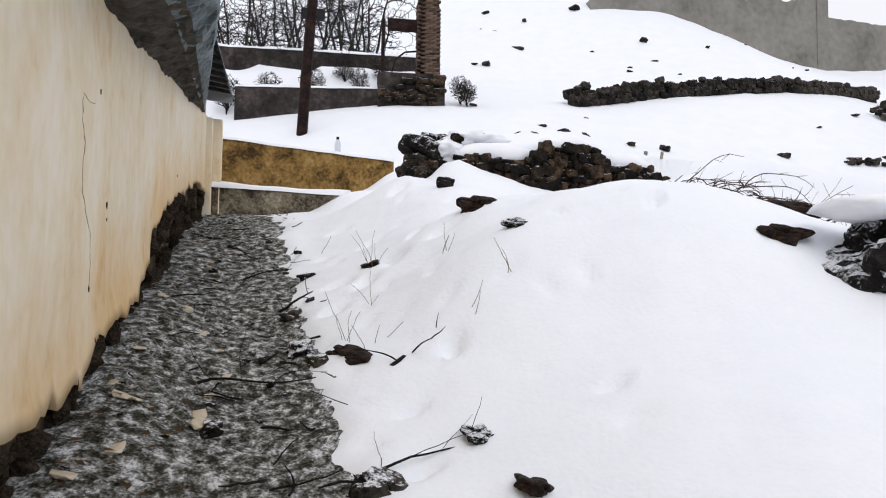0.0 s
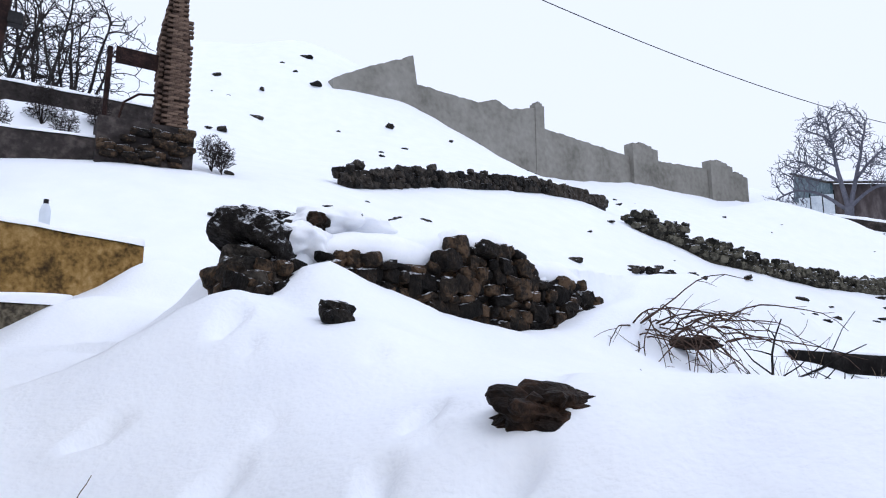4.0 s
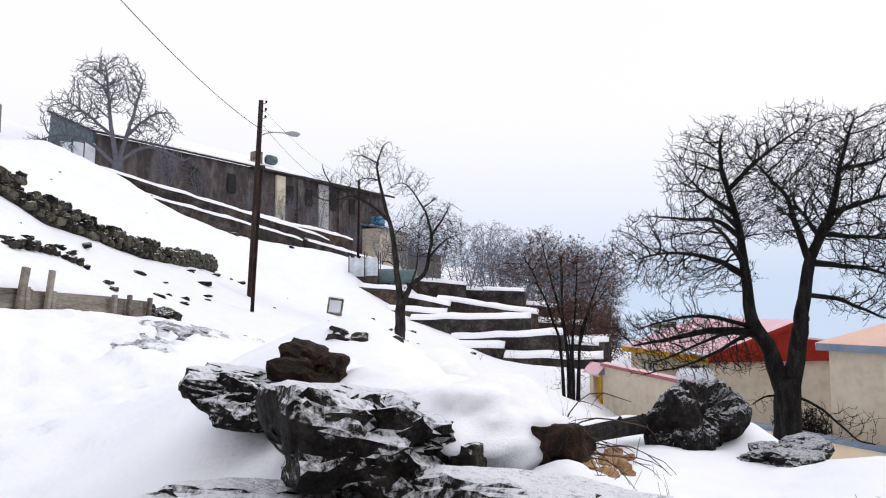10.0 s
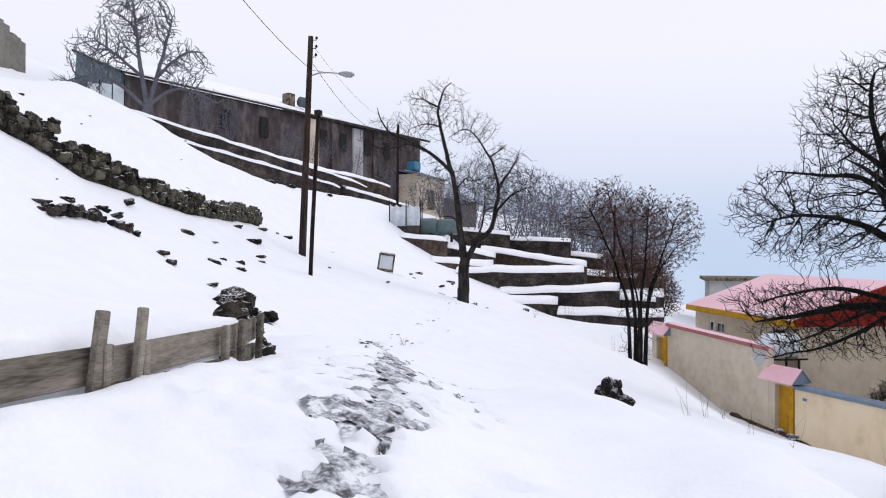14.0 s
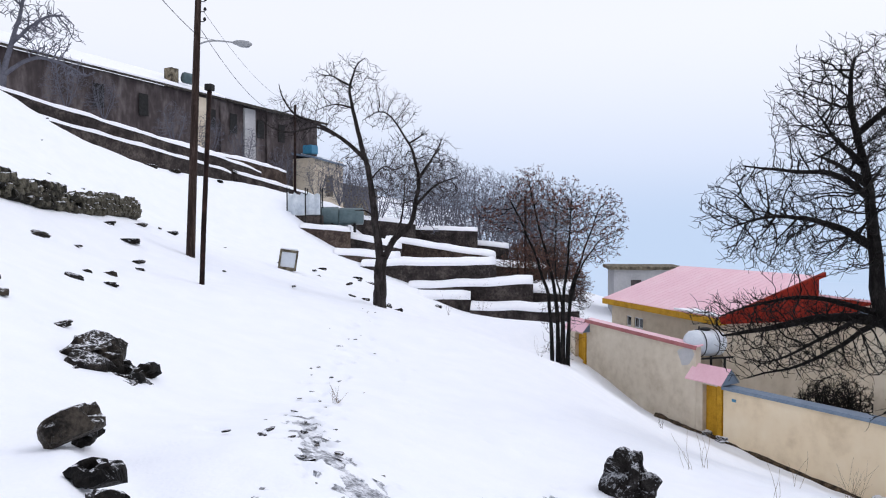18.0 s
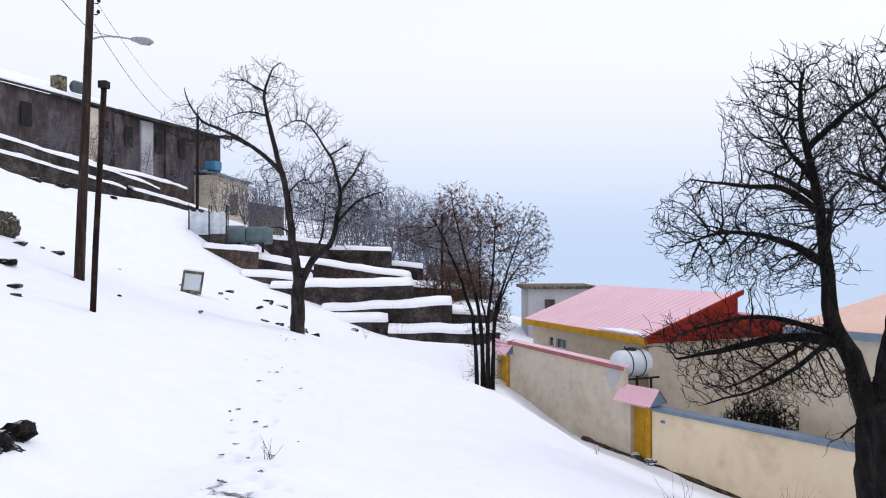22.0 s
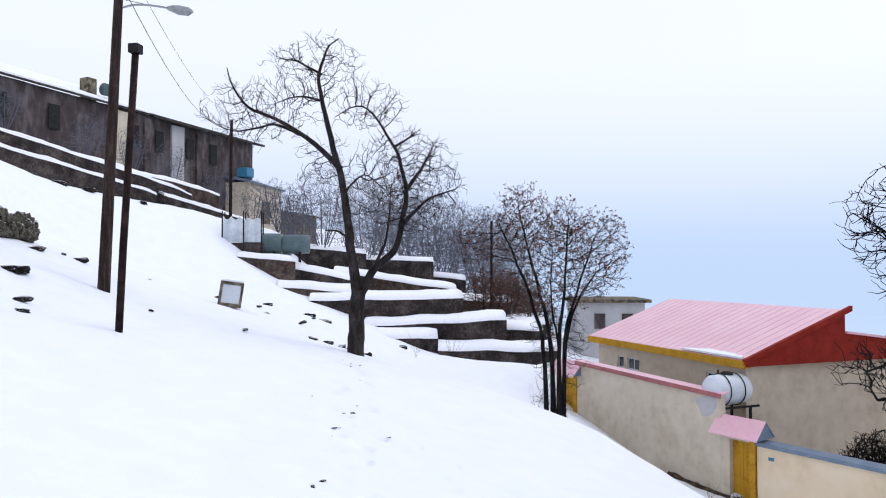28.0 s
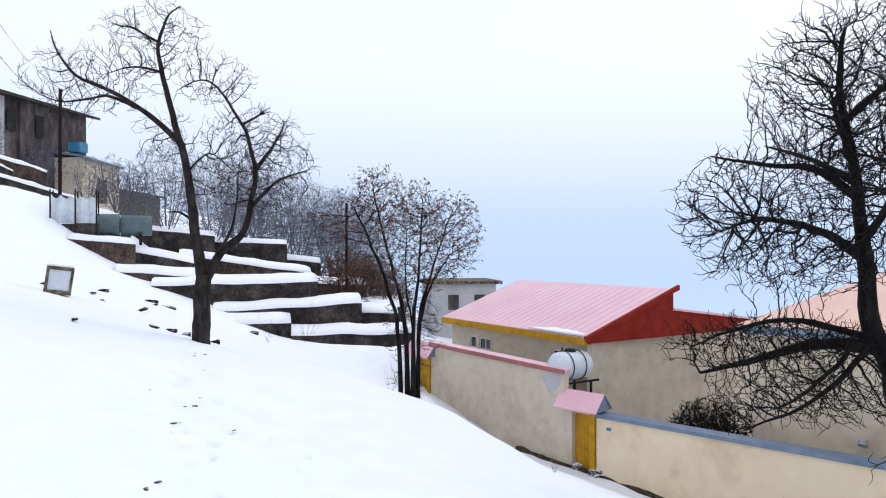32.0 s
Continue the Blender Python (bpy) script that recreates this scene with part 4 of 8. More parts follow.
def put_rock(name, label, at, size, mesh, turn=0, tilt=0, sink=0.3, cap=0.0, category="rock", group=""):
    """One rock, partly sunk into the snow; cap: how much snow lies on it."""
    z = ground(at[0], at[1]) if len(at) < 3 else at[2]
    rock = thing(name, label, category, (at[0], at[1], z), turn, group)
    part("stone_body", mesh, rock, "", Matrix.Translation((0, 0, size[2] * (1 - 2 * sink) * 0.7)) @ Euler((tilt, tilt * 0.6, 0)).to_matrix().to_4x4() @ Matrix.Diagonal((size[0], size[1], size[2], 1)))
    if cap:
        me = rock_mesh("snow_cap", SNOWCAP, size[0] * 7 + 3, 3, 0.35, 0.2, True)
        part("snow_cap", me, rock, "soft snow on the stone", Matrix.Translation((-size[0] * 0.1, 0, size[2] * (1 - 2 * sink) * 0.7 + size[2] * 0.62)) @ Matrix.Diagonal((size[0] * cap, size[1] * cap, size[2] * 0.5, 1)))
    return rock


def stone_row(name, label, pts, high, thick, stone, meshes, seed, mat, per=3.0, limit=290, jitter=0.3, core=True, foot=None, long=0.72):
    """A dry-stone wall: stones in courses along a line of (x, y); the top runs unevenly."""
    rng = random.Random(seed)
    row = thing(name, label, "stone wall")
    legs = [(Vector(a), Vector(b)) for a, b in zip(pts[:-1], pts[1:])]
    total = sum((b - a).length for a, b in legs)

    def at(s):
        for a, b in legs:
            length = (b - a).length
            if s <= length:
                return a + (b - a) * (s / length), (b - a).normalized()
            s -= length
        return legs[-1][1], (legs[-1][1] - legs[-1][0]).normalized()
    if core:
        shape = Shape()
        n = max(3, int(total / 0.5))
        ring = []
        for i in range(n + 1):
            p, d = at(total * i / n)
            nr = Vector((d.y, -d.x)) * thick * 0.36
            g = ground(p.x, p.y) if foot is None else foot
            h = high(i / n) * (0.6 + 0.3 * noise.noise(Vector((i * 0.7, seed, 0))))
            ring.append([(p.x + nr.x, p.y + nr.y, g - 0.5), (p.x + nr.x, p.y + nr.y, g + h * 0.85), (p.x - nr.x, p.y - nr.y, g + h * 0.85), (p.x - nr.x, p.y - nr.y, g - 0.5)])
        shape.add([q for r in ring for q in r], [(i * 4 + j, i * 4 + j + 1, i * 4 + 5 + j, i * 4 + 4 + j) for i in range(n) for j in range(3)] + [(0, 1, 2, 3), (n * 4 + 3, n * 4 + 2, n * 4 + 1, n * 4)])
        part("fill", shape.mesh("fill", mat), row)
    s, count = 0.0, 0
    rest = Shape()
    while s < total:
        p, d = at(s)
        h = high(s / total) * rng.uniform(0.55, 1.15)
        g = ground(p.x, p.y) if foot is None else foot
        nr = Vector((d.y, -d.x))
        z = -stone * 0.4
        while z < h:
            for side in (1, -1) if z > h - 1.3 * stone else (1,):
                k = rng.uniform(0.7, 1.25) * stone
                off = nr * side * thick * rng.uniform(0.3, 0.48) + d * rng.uniform(-jitter, jitter) * stone
                m = Matrix.Translation((p.x + off.x, p.y + off.y, g + z + k * 0.4)) @ Euler((rng.uniform(-0.3, 0.3), rng.uniform(-0.3, 0.3), math.atan2(d.y, d.x) + rng.uniform(-0.35, 0.35) + (3.14 if rng.random() < 0.5 else 0))).to_matrix().to_4x4() @ Matrix.Diagonal((k * long, k * 0.55, k * 0.5, 1))
                me = meshes[count % len(meshes)]
                if count < limit:
                    part("stone", me, row, "", m)
                else:
                    rest.add([m @ v.co for v in me.vertices], [tuple(f.vertices) for f in me.polygons])
                count += 1
            z += stone * rng.uniform(0.7, 0.95)
        s += stone * 3.0 / per * rng.uniform(0.9, 1.25)
    if rest.v:
        tagged(part("far_stones", rest.mesh("far_stones", mat), row), kind="stuff")
    return row


def block_mesh(name, mat, seed):
    """A roughly squared stone, two units long each way."""
    rng = random.Random(seed)
    bm = bmesh.new()
    bmesh.ops.create_cube(bm, size=2.0)
    bmesh.ops.subdivide_edges(bm, edges=bm.edges[:], cuts=2, use_grid_fill=True)
    for v in bm.verts:
        p = v.co.copy()
        p = p.lerp(p.normalized() * 1.25, 0.42) + noise.noise_vector(p * 1.3 + Vector((seed, seed * 2.3, 0))) * 0.36 + noise.noise_vector(p * 3.1 + Vector((seed, 4, 0))) * 0.16
        v.co = Vector([max(-1.12, min(1.12, c)) for c in p])
    me = bpy.data.meshes.new(name)
    bm.to_mesh(me)
    bm.free()
    me.materials.append(mat)
    return me


FIELDS = [block_mesh("stone", FIELDSTONE, 260 + k) for k in range(6)]
DARKBLOCKS = [block_mesh("stone", BLACKSTONE, 160 + k) for k in range(6)]
BLOCKS = [block_mesh("stone", RUINSTONE, 60 + k) for k in range(8)]


def ruin_at(s, over):
    return RUIN_A[0] + RUIN_D[0] * s - RUIN_D[1] * over, RUIN_A[1] + RUIN_D[1] * s + RUIN_D[0] * over


def make_ruin():
    """Dry-stone retaining wall in uneven courses, its top broken, the snow behind level with it."""
    wall = thing("ruined_wall", "ruined dry-stone retaining wall of dark and ochre stones, snow behind", "stone wall")
    rng = random.Random(7)
    turn = math.atan2(RUIN_D[1], RUIN_D[0])
    core = Shape()
    cuts = np.linspace(-1.0, 3.25, 40)
    rows = []
    for s in cuts:
        t = min(float(np.interp(s + d, *RUIN_TOP)) for d in (-0.06, 0, 0.06)) - 0.07
        rows += [(*ruin_at(s, 0.01), 1.8), (*ruin_at(s, 0.01), t), (*ruin_at(s, 0.12), t), (*ruin_at(s, 0.12), 1.8)]
    n = len(cuts) - 1
    core.add(rows, [(i * 4 + j, i * 4 + j + 1, i * 4 + 5 + j, i * 4 + 4 + j) for i in range(n) for j in range(3)] + [(0, 1, 2, 3), (n * 4 + 3, n * 4 + 2, n * 4 + 1, n * 4)])
    part("fill", core.mesh("fill", RUINSTONE), wall)
    z, count = 2.0, 0
    while z < 3.1:
        high = rng.uniform(0.085, 0.14)
        s = -1.06 + rng.uniform(0, 0.1)
        while s < 3.28:
            long = rng.uniform(0.09, 0.20)
            mid = s + long / 2
            top = float(np.interp(mid, *RUIN_TOP))
            if z + high * 0.55 < top and z + high > float(np.interp(mid, *RUIN_FOOT)) - 0.08 and count < 330:
                h = min(high, top - z + 0.03) * rng.uniform(0.8, 1.25)
                deep = rng.uniform(0.07, 0.11)
                x, y = ruin_at(mid, 0.03 + rng.uniform(-0.06, 0.03))
                lean = rng.uniform(-0.32, 0.32)
                part("stone", (OCHRES + BLOCKS)[rng.randrange(11)], wall, "", Matrix.Translation((x, y, z + h / 2 + rng.uniform(-0.03, 0.03))) @ Euler((rng.uniform(-0.2, 0.2), lean, turn + rng.uniform(-0.16, 0.16) + (math.pi if rng.random() < 0.5 else 0))).to_matrix().to_4x4() @ Matrix.Diagonal((long * rng.uniform(0.52, 0.66), deep, h * 0.66, 1)))
                count += 1
            s += long
        z += high
    # end stones of the leaning stub, turned to the path
    for s0 in (-1.04,):
        zz = 2.2
        while zz < float(np.interp(s0 + 0.04 * (1 if s0 < -1 else -1), *RUIN_TOP)) - 0.05:
            for over in (0.14, 0.30):
                h = rng.uniform(0.11, 0.15)
                x, y = ruin_at(s0 + rng.uniform(-0.03, 0.03) + (0.10 if s0 < -1 else -0.08), over)
                part("stone", BLOCKS[count % 8], wall, "", Matrix.Translation((x, y, zz + h / 2)) @ Euler((0, 0.1, turn + 1.57 + rng.uniform(-0.2, 0.2))).to_matrix().to_4x4() @ Matrix.Diagonal((0.10, 0.09, h * 0.60, 1)))
                count += 1
            zz += 0.13
    # snow creeping over the top edge
    for a, b in ((-0.34, 0.93), (1.05, 2.12), (2.1, 3.2)):
        pts, radii = [], []
        m = 16
        for i in range(m + 1):
            s = a + (b - a) * i / m
            x, y = ruin_at(s, 0.16 + 0.06 * noise.noise(Vector((s * 3, 1, 0))))
            pts.append(Vector((x, y, min(float(np.interp(s + d, *RUIN_TOP)) for d in (-0.12, 0, 0.12)) + 0.03)))
            radii.append((0.06 + 0.10 * math.sin(math.pi * i / m)**0.5) * (1 + 0.4 * noise.noise(Vector((s * 4, 7, 0)))))
        part("snow_cap", Shape().tube(pts, radii, 12).mesh("snow_cap", SNOWCAP, True), wall, "soft snow along the top")


make_ruin()
stone_row("field_wall", "low row of black field stones on the snowy hillside", [(0.4, 22.6), (3.2, 25.2), (6.0, 27.4), (10.0, 30.6), (14.0, 34.6)], lambda k: (0.62 - 0.2 * k) * (0.75 + 0.5 * noise.noise(Vector((k * 19, 3, 0)))), 0.6, 0.21, DARKBLOCKS, 9, BLACKSTONE, 3.6, jitter=0.8)
stone_row("field_wall", "collapsed row of dark field stones across the slope", [(11.6, 26.6), (17.5, 27.2), (23.0, 28.6), (28.8, 30.8)], lambda k: (0.72 - 0.12 * k) * (0.8 + 0.6 * noise.noise(Vector((k * 23, 8, 0)))), 0.7, 0.22, FIELDS, 11, FIELDSTONE, 3.8, jitter=0.8)
stone_row("field_wall", "short row of black stones half sunk in snow", [(8.6, 20.6), (10.0, 21.2), (11.4, 21.4)], lambda k: 0.06, 0.3, 0.13, DARKBLOCKS, 12, BLACKSTONE, 1.6, core=False)



# ---- trees ----
def along_line(pts, k):
    i = min(len(pts) - 2, int(k * (len(pts) - 1)))
    f = k * (len(pts) - 1) - i
    return pts[i].lerp(pts[i + 1], f), (pts[i + 1] - pts[i]).normalized()


def smooth_line(pts, n=4):
    """Rounds a rough line of points."""
    out = []
    for i in range(len(pts) - 1):
        a, b, c, d = pts[max(i - 1, 0)], pts[i], pts[i + 1], pts[min(i + 2, len(pts) - 1)]
        for j in range(n):
            u = j / n
            out.append(0.5 * ((2 * b) + (c - a) * u + (2 * a - 5 * b + 4 * c - d) * u * u + (3 * b - a - 3 * c + d) * u**3))
    return out + [pts[-1]]


def colonise(stems, blobs, seed, count, step=0.22, reach=1.7, kill=0.30, rise=0.05, stray=0.2, rounds=140, outward=0.4):
    """Grows branches from the stems towards points strewn through the crown's round masses. Returns places, parents and the number of stem nodes."""
    rng = np.random.RandomState(seed)
    places, parents, given = [], [], []
    for r0, r1, line in stems:
        pts = smooth_line([Vector(p) for p in line], 5)
        pts = [q + wobble(q, 1.6, 0.06, seed + len(places)) * min(1, i / 4) for i, q in enumerate(pts)]
        last = -1
        if places:
            last = int(np.argmin([(Vector(p) - pts[0]).length for p in places]))
        for i, q in enumerate(pts):
            places.append(tuple(q))
            parents.append(last)
            given.append(r0 + (r1 - r0) * (i / (len(pts) - 1))**0.75)
            last = len(places) - 1
    made = len(places)
    weight = np.array([b[3] * b[4] * b[5] * (b[6] if len(b) > 6 else 1) for b in blobs])
    hub = np.array([sum(b[k] * w for b, w in zip(blobs, weight)) / weight.sum() for k in range(3)]) - np.array((0, 0, 1.0))
    goals = []
    for b, n in zip(blobs, (count * weight / weight.sum()).astype(int)):
        q = rng.normal(size=(n, 3))
        q = q / np.linalg.norm(q, axis=1)[:, None] * (rng.uniform(0, 1, (n, 1))**0.42)
        goals.append(np.array(b[:3]) + q * np.array(b[3:6]))
    goals = np.concatenate(goals)
    nodes = np.array(places)
    near, best = np.full(len(goals), -1), np.full(len(goals), 1e9)
    fresh, start = nodes, 0
    heading = np.zeros((len(nodes), 3))
    for _ in range(rounds):
        d = (goals**2).sum(1)[:, None] + (fresh**2).sum(1)[None, :] - 2 * goals @ fresh.T
        i = d.argmin(axis=1)
        dm = np.sqrt(np.maximum(d[np.arange(len(goals)), i], 0))
        closer = dm < best
        near[closer], best[closer] = i[closer] + start, dm[closer]
        keep = best > kill
        goals, near, best = goals[keep], near[keep], best[keep]
        pull = best < reach
        if not pull.any():
            break
        ways = (goals[pull] - nodes[near[pull]]) / best[pull][:, None]
        who, which = np.unique(near[pull], return_inverse=True)
        v = np.zeros((len(who), 3))
        np.add.at(v, which, ways)
        v = v / (np.linalg.norm(v, axis=1)[:, None] + 1e-9) + rng.normal(size=v.shape) * stray + np.array((0, 0, rise)) + 0.3 * heading[who]
        away = nodes[who] - hub
        v = v + outward * away / (np.linalg.norm(away, axis=1)[:, None] + 1e-9)
        v = v / (np.linalg.norm(v, axis=1)[:, None] + 1e-9)
        start = len(nodes)
        fresh = nodes[who] + v * step
        nodes, heading = np.concatenate([nodes, fresh]), np.concatenate([heading, v])
        parents += [int(k) for k in who]
    return nodes, parents, given, made


def grow_tree(name, label, at, turn, stems, blobs, bark, twig, seed, count, twig_r=0.008, spurs=0.8, spur=0.26, spur_lift=0.35, leaves=0, leaf=0.05, leaf_low=0.0, group="", branch_parts=90, power=2.3, **how):
    """stems: (first radius, last radius, (x, depth, z) points) in the tree's own upright plane; blobs: centre and half sizes of the crown's masses."""
    rng = random.Random(seed)
    z = ground(at[0], at[1]) if len(at) < 3 else at[2]
    tree = thing(name, label, "tree", (at[0], at[1], z - 0.15), turn, group)
    nodes, parents, given, made = colonise(stems, blobs, seed, count, **how)
    n = len(nodes)
    kids = [[] for _ in range(n)]
    for i, p in enumerate(parents):
        if p >= 0:
            kids[p].append(i)
    flow = np.zeros(n)
    for i in range(n - 1, -1, -1):
        if i >= made:
            flow[i] = max(twig_r**power, sum(flow[k] for k in kids[i]))
    radius = [given[i] if i < made else min(flow[i]**(1 / power), 0.10) for i in range(n)]
    for i in range(made, n):
        radius[i] = float(max(twig_r, min(radius[i], radius[parents[i]] * 0.9)))
    first = 0
    for number, (r0, r1, line) in enumerate(stems):
        m = (len(line) - 1) * 5 + 1
        rows = list(range(first, first + m))
        radii = [radius[i] for i in rows]
        if number == 0:
            radii[0] *= 1.5
            radii[1] *= 1.3
            radii[2] *= 1.12
        radii = [r * (1 + 0.10 * noise.noise(Vector((i * 0.9, seed, number)))) for i, r in enumerate(radii)]
        pts = [Vector(nodes[i]) for i in rows]
        if number and parents[first] >= 0:
            pts, radii = [Vector(nodes[parents[first]])] + pts, [radii[0]] + radii
        part("trunk" if number == 0 else "limb", Shape().tube(pts, radii, 10 if number < 3 else 7).mesh("limb", bark, True), tree)
        first += m
    chains, ends = [], []
    todo = [k for i in range(made) for k in kids[i] if k >= made]
    while todo:
        i = todo.pop()
        line = [parents[i], i]
        while kids[i]:
            order = sorted(kids[i], key=lambda k: -radius[k])
            todo += order[1:]
            i = order[0]
            line.append(i)
        chains.append(line)
        ends.append(i)
    chains.sort(key=lambda c: -radius[c[1]] * len(c))
    rest = Shape()
    for number, line in enumerate(chains):
        pts = [Vector(nodes[i]) for i in line]
        radii = [min(radius[line[1]], radius[line[0]])] + [radius[i] for i in line[1:]]
        if number < branch_parts:
            part("branch", Shape().tube(pts, radii, 5, False).mesh("branch", bark, True), tree)
        else:
            rest.tube(pts, radii, 3, False)
    tips = []
    for i in range(made, n):
        if radius[i] < twig_r * 2.6 and rng.random() < spurs:
            p, d = Vector(nodes[i]), Vector(nodes[i]) - Vector(nodes[parents[i]])
            d.normalize()
            length = spur * rng.uniform(0.5, 1.3)
            pts = [p]
            v = (d * 0.9 + Vector((rng.gauss(0, 1), rng.gauss(0, 1), rng.gauss(spur_lift, 0.7))).normalized()).normalized()
            for _ in range(3):
                v = (v + Vector((rng.gauss(0, 0.35), rng.gauss(0, 0.35), rng.gauss(0.1, 0.3)))).normalized()
                pts.append(pts[-1] + v * length / 3)
            rest.tube(pts, [twig_r, twig_r * 0.85, twig_r * 0.75, twig_r * 0.6], 3, False)
            tips.append(pts[-1])
    if rest.v:
        tagged(part("twig", rest.mesh("twig", twig), tree), kind="stuff")
    if leaves:
        low = [p for p in tips if p.z > leaf_low]
        s = Shape()
        for _ in range(leaves):
            p = rng.choice(low) + Vector((rng.uniform(-1, 1), rng.uniform(-1, 1), rng.uniform(-1, 0.4))) * 0.06
            u = Vector((rng.uniform(-1, 1), rng.uniform(-1, 1), rng.uniform(-1, 1))).normalized() * leaf * rng.uniform(0.6, 1.3)
            w = u.orthogonal().normalized() * leaf * 0.4
            s.add([p, p + u * 0.5 + w, p + u + w.cross(u) * 1.5, p + u * 0.5 - w], [(0, 1, 2, 3)])
        tagged(part("withered_leaf", s.mesh("withered_leaf", LEAF), tree, "sparse withered red-brown leaves"), kind="stuff")
    return tree


# the large double-stemmed tree above the garden wall
TRUNK = (0.42, 0.36, [(0, 0, -0.8), (-0.03, 0, 0.6), (-0.03, 0, 1.5), (-0.02, 0, 2.2)])
LEFT_STEM = [
    (0.29, 0.03, [(-0.12, 0, 1.9), (-0.46, 0.05, 3.05), (-0.85, 0.1, 3.95), (-1.04, 0.15, 5.1), (-1.1, 0.2, 6.3), (-1.35, 0.2, 7.6), (-1.65, 0.1, 8.8), (-1.6, 0, 9.7)]),
    (0.09, 0.015, [(-1.38, 0.2, 8.0), (-0.75, -0.2, 8.7), (-0.1, -0.5, 9.2), (0.5, -0.7, 9.6)]),
    (0.13, 0.02, [(-1.1, 0.15, 5.35), (-1.84, 0.3, 5.8), (-3.0, 0.3, 6.05), (-4.2, 0.1, 5.85)]),
]
LEFT_BOUGHS = [
    (0.11, 0.015, [(-1.08, 0.2, 6.45), (-1.8, 0.7, 7.1), (-2.8, 1.1, 7.2), (-3.7, 1.2, 7.3)]),
    (0.10, 0.015, [(-1.35, 0.2, 7.3), (-2.2, -0.5, 7.7), (-2.9, -1.0, 8.2)]),
    (0.10, 0.015, [(-1.05, 0.15, 5.6), (-1.7, -1.0, 6.2), (-2.3, -2.0, 6.6), (-2.6, -2.9, 6.9)]),
    (0.10, 0.015, [(-1.2, 0.2, 6.8), (-1.4, 1.3, 7.4), (-1.5, 2.4, 7.8)]),
]
RIGHT_STEM = [
    (0.31, 0.03, [(0.08, 0, 1.9), (0.36, -0.1, 3.4), (0.46, -0.15, 4.4), (0.75, -0.2, 5.8), (1.2, -0.3, 6.9), (1.5, -0.3, 7.8), (1.65, -0.4, 8.7), (2.0, -0.5, 9.8)]),
    (0.13, 0.015, [(0.7, -0.2, 5.7), (0.25, -0.6, 6.8), (-0.12, -0.9, 7.6), (-0.7, -1.1, 8.2), (-1.1, -1.1, 8.7)]),
    (0.11, 0.015, [(1.1, -0.3, 6.5), (2.0, -0.1, 6.4), (3.0, 0.2, 6.4), (3.9, 0.3, 6.1)]),
    (0.12, 0.015, [(0.8, -0.2, 5.65), (2.0, 0.4, 5.55), (3.1, 0.8, 5.35), (4.0, 0.9, 4.8)]),
]
RIGHT_BOUGHS = [
    (0.11, 0.015, [(1.3, -0.3, 7.1), (2.4, -0.9, 7.45), (3.4, -1.3, 7.55)]),
    (0.10, 0.015, [(1.6, -0.4, 8.4), (2.5, -0.2, 8.6), (3.4, 0.0, 9.0)]),
    (0.09, 0.015, [(0.6, -0.15, 4.7), (1.5, -0.5, 4.5), (2.25, -0.8, 4.1), (2.9, -0.9, 4.05)]),
    (0.10, 0.015, [(1.0, -0.3, 6.3), (1.1, 1.0, 7.1), (1.1, 2.2, 7.6), (1.2, 3.0, 7.8)]),
    (0.10, 0.015, [(0.9, -0.25, 6.1), (1.0, -1.5, 6.8), (1.3, -2.6, 7.2)]),
]
LOW_LIMB = [
    (0.17, 0.025, [(-0.75, 0.1, 3.55), (-1.9, 0.3, 3.65), (-3.4, 0.5, 3.35), (-4.4, 0.6, 3.15)]),
    (0.07, 0.015, [(-1.4, 0.2, 3.6), (-2.2, -0.5, 3.45), (-3.2, -0.8, 3.0), (-3.9, -0.9, 2.75)]),
    (0.09, 0.015, [(-0.9, 0.1, 3.75), (-2.0, 0.7, 4.05), (-3.2, 0.9, 3.95), (-4.3, 1.0, 3.6)]),
    (0.08, 0.015, [(-0.9, 0.1, 3.6), (-1.9, -0.2, 3.1), (-3.0, -0.4, 2.6), (-4.2, -0.5, 2.35)]),
    (0.04, 0.02, [(-0.2, 0.0, 1.7), (-0.7, -0.3, 1.75), (-1.1, -0.4, 1.5)]),
    (0.05, 0.02, [(0.15, 0.0, 1.75), (0.8, -0.4, 1.4), (1.5, -0.7, 0.7), (2.0, -0.8, 0.5)]),
]
CROWN = [(-3.2, -0.2, 6.1, 2.1, 1.8, 1.2), (-2.6, -0.2, 5.2, 2.2, 1.5, 0.6, 0.8), (-1.7, -0.3, 8.4, 1.9, 2.0, 1.6), (0.3, -0.5, 8.9, 1.8, 2.3, 1.3), (2.2, -0.3, 8.7, 2.1, 2.4, 1.4), (3.0, 0.0, 6.4, 2.1, 2.3, 1.5), (0.0, -0.2, 7.3, 1.8, 2.8, 1.2), (2.2, -0.5, 4.5, 1.5, 1.2, 0.6)]
LOW_CROWN = [(-2.9, 0.2, 3.7, 2.4, 1.3, 0.55, 7.0), (-2.7, -0.5, 2.9, 2.2, 1.1, 0.5, 6.0), (1.3, -0.6, 1.1, 1.0, 0.5, 0.5), (-0.9, -0.4, 1.6, 0.5, 0.4, 0.3)]
grow_tree("large_tree", "large bare dark tree with two stems and a low drooping limb", (21.0, 4.4, -0.80), -80, [TRUNK, *LEFT_STEM, *LEFT_BOUGHS, *RIGHT_STEM, *RIGHT_BOUGHS, *LOW_LIMB], CROWN + LOW_CROWN, BARK, BARK, 3, 17000, 0.0076, 0.8, 0.28, branch_parts=160, step=0.16, kill=0.18, reach=0.85, power=2.0, stray=0.3, outward=0.55)

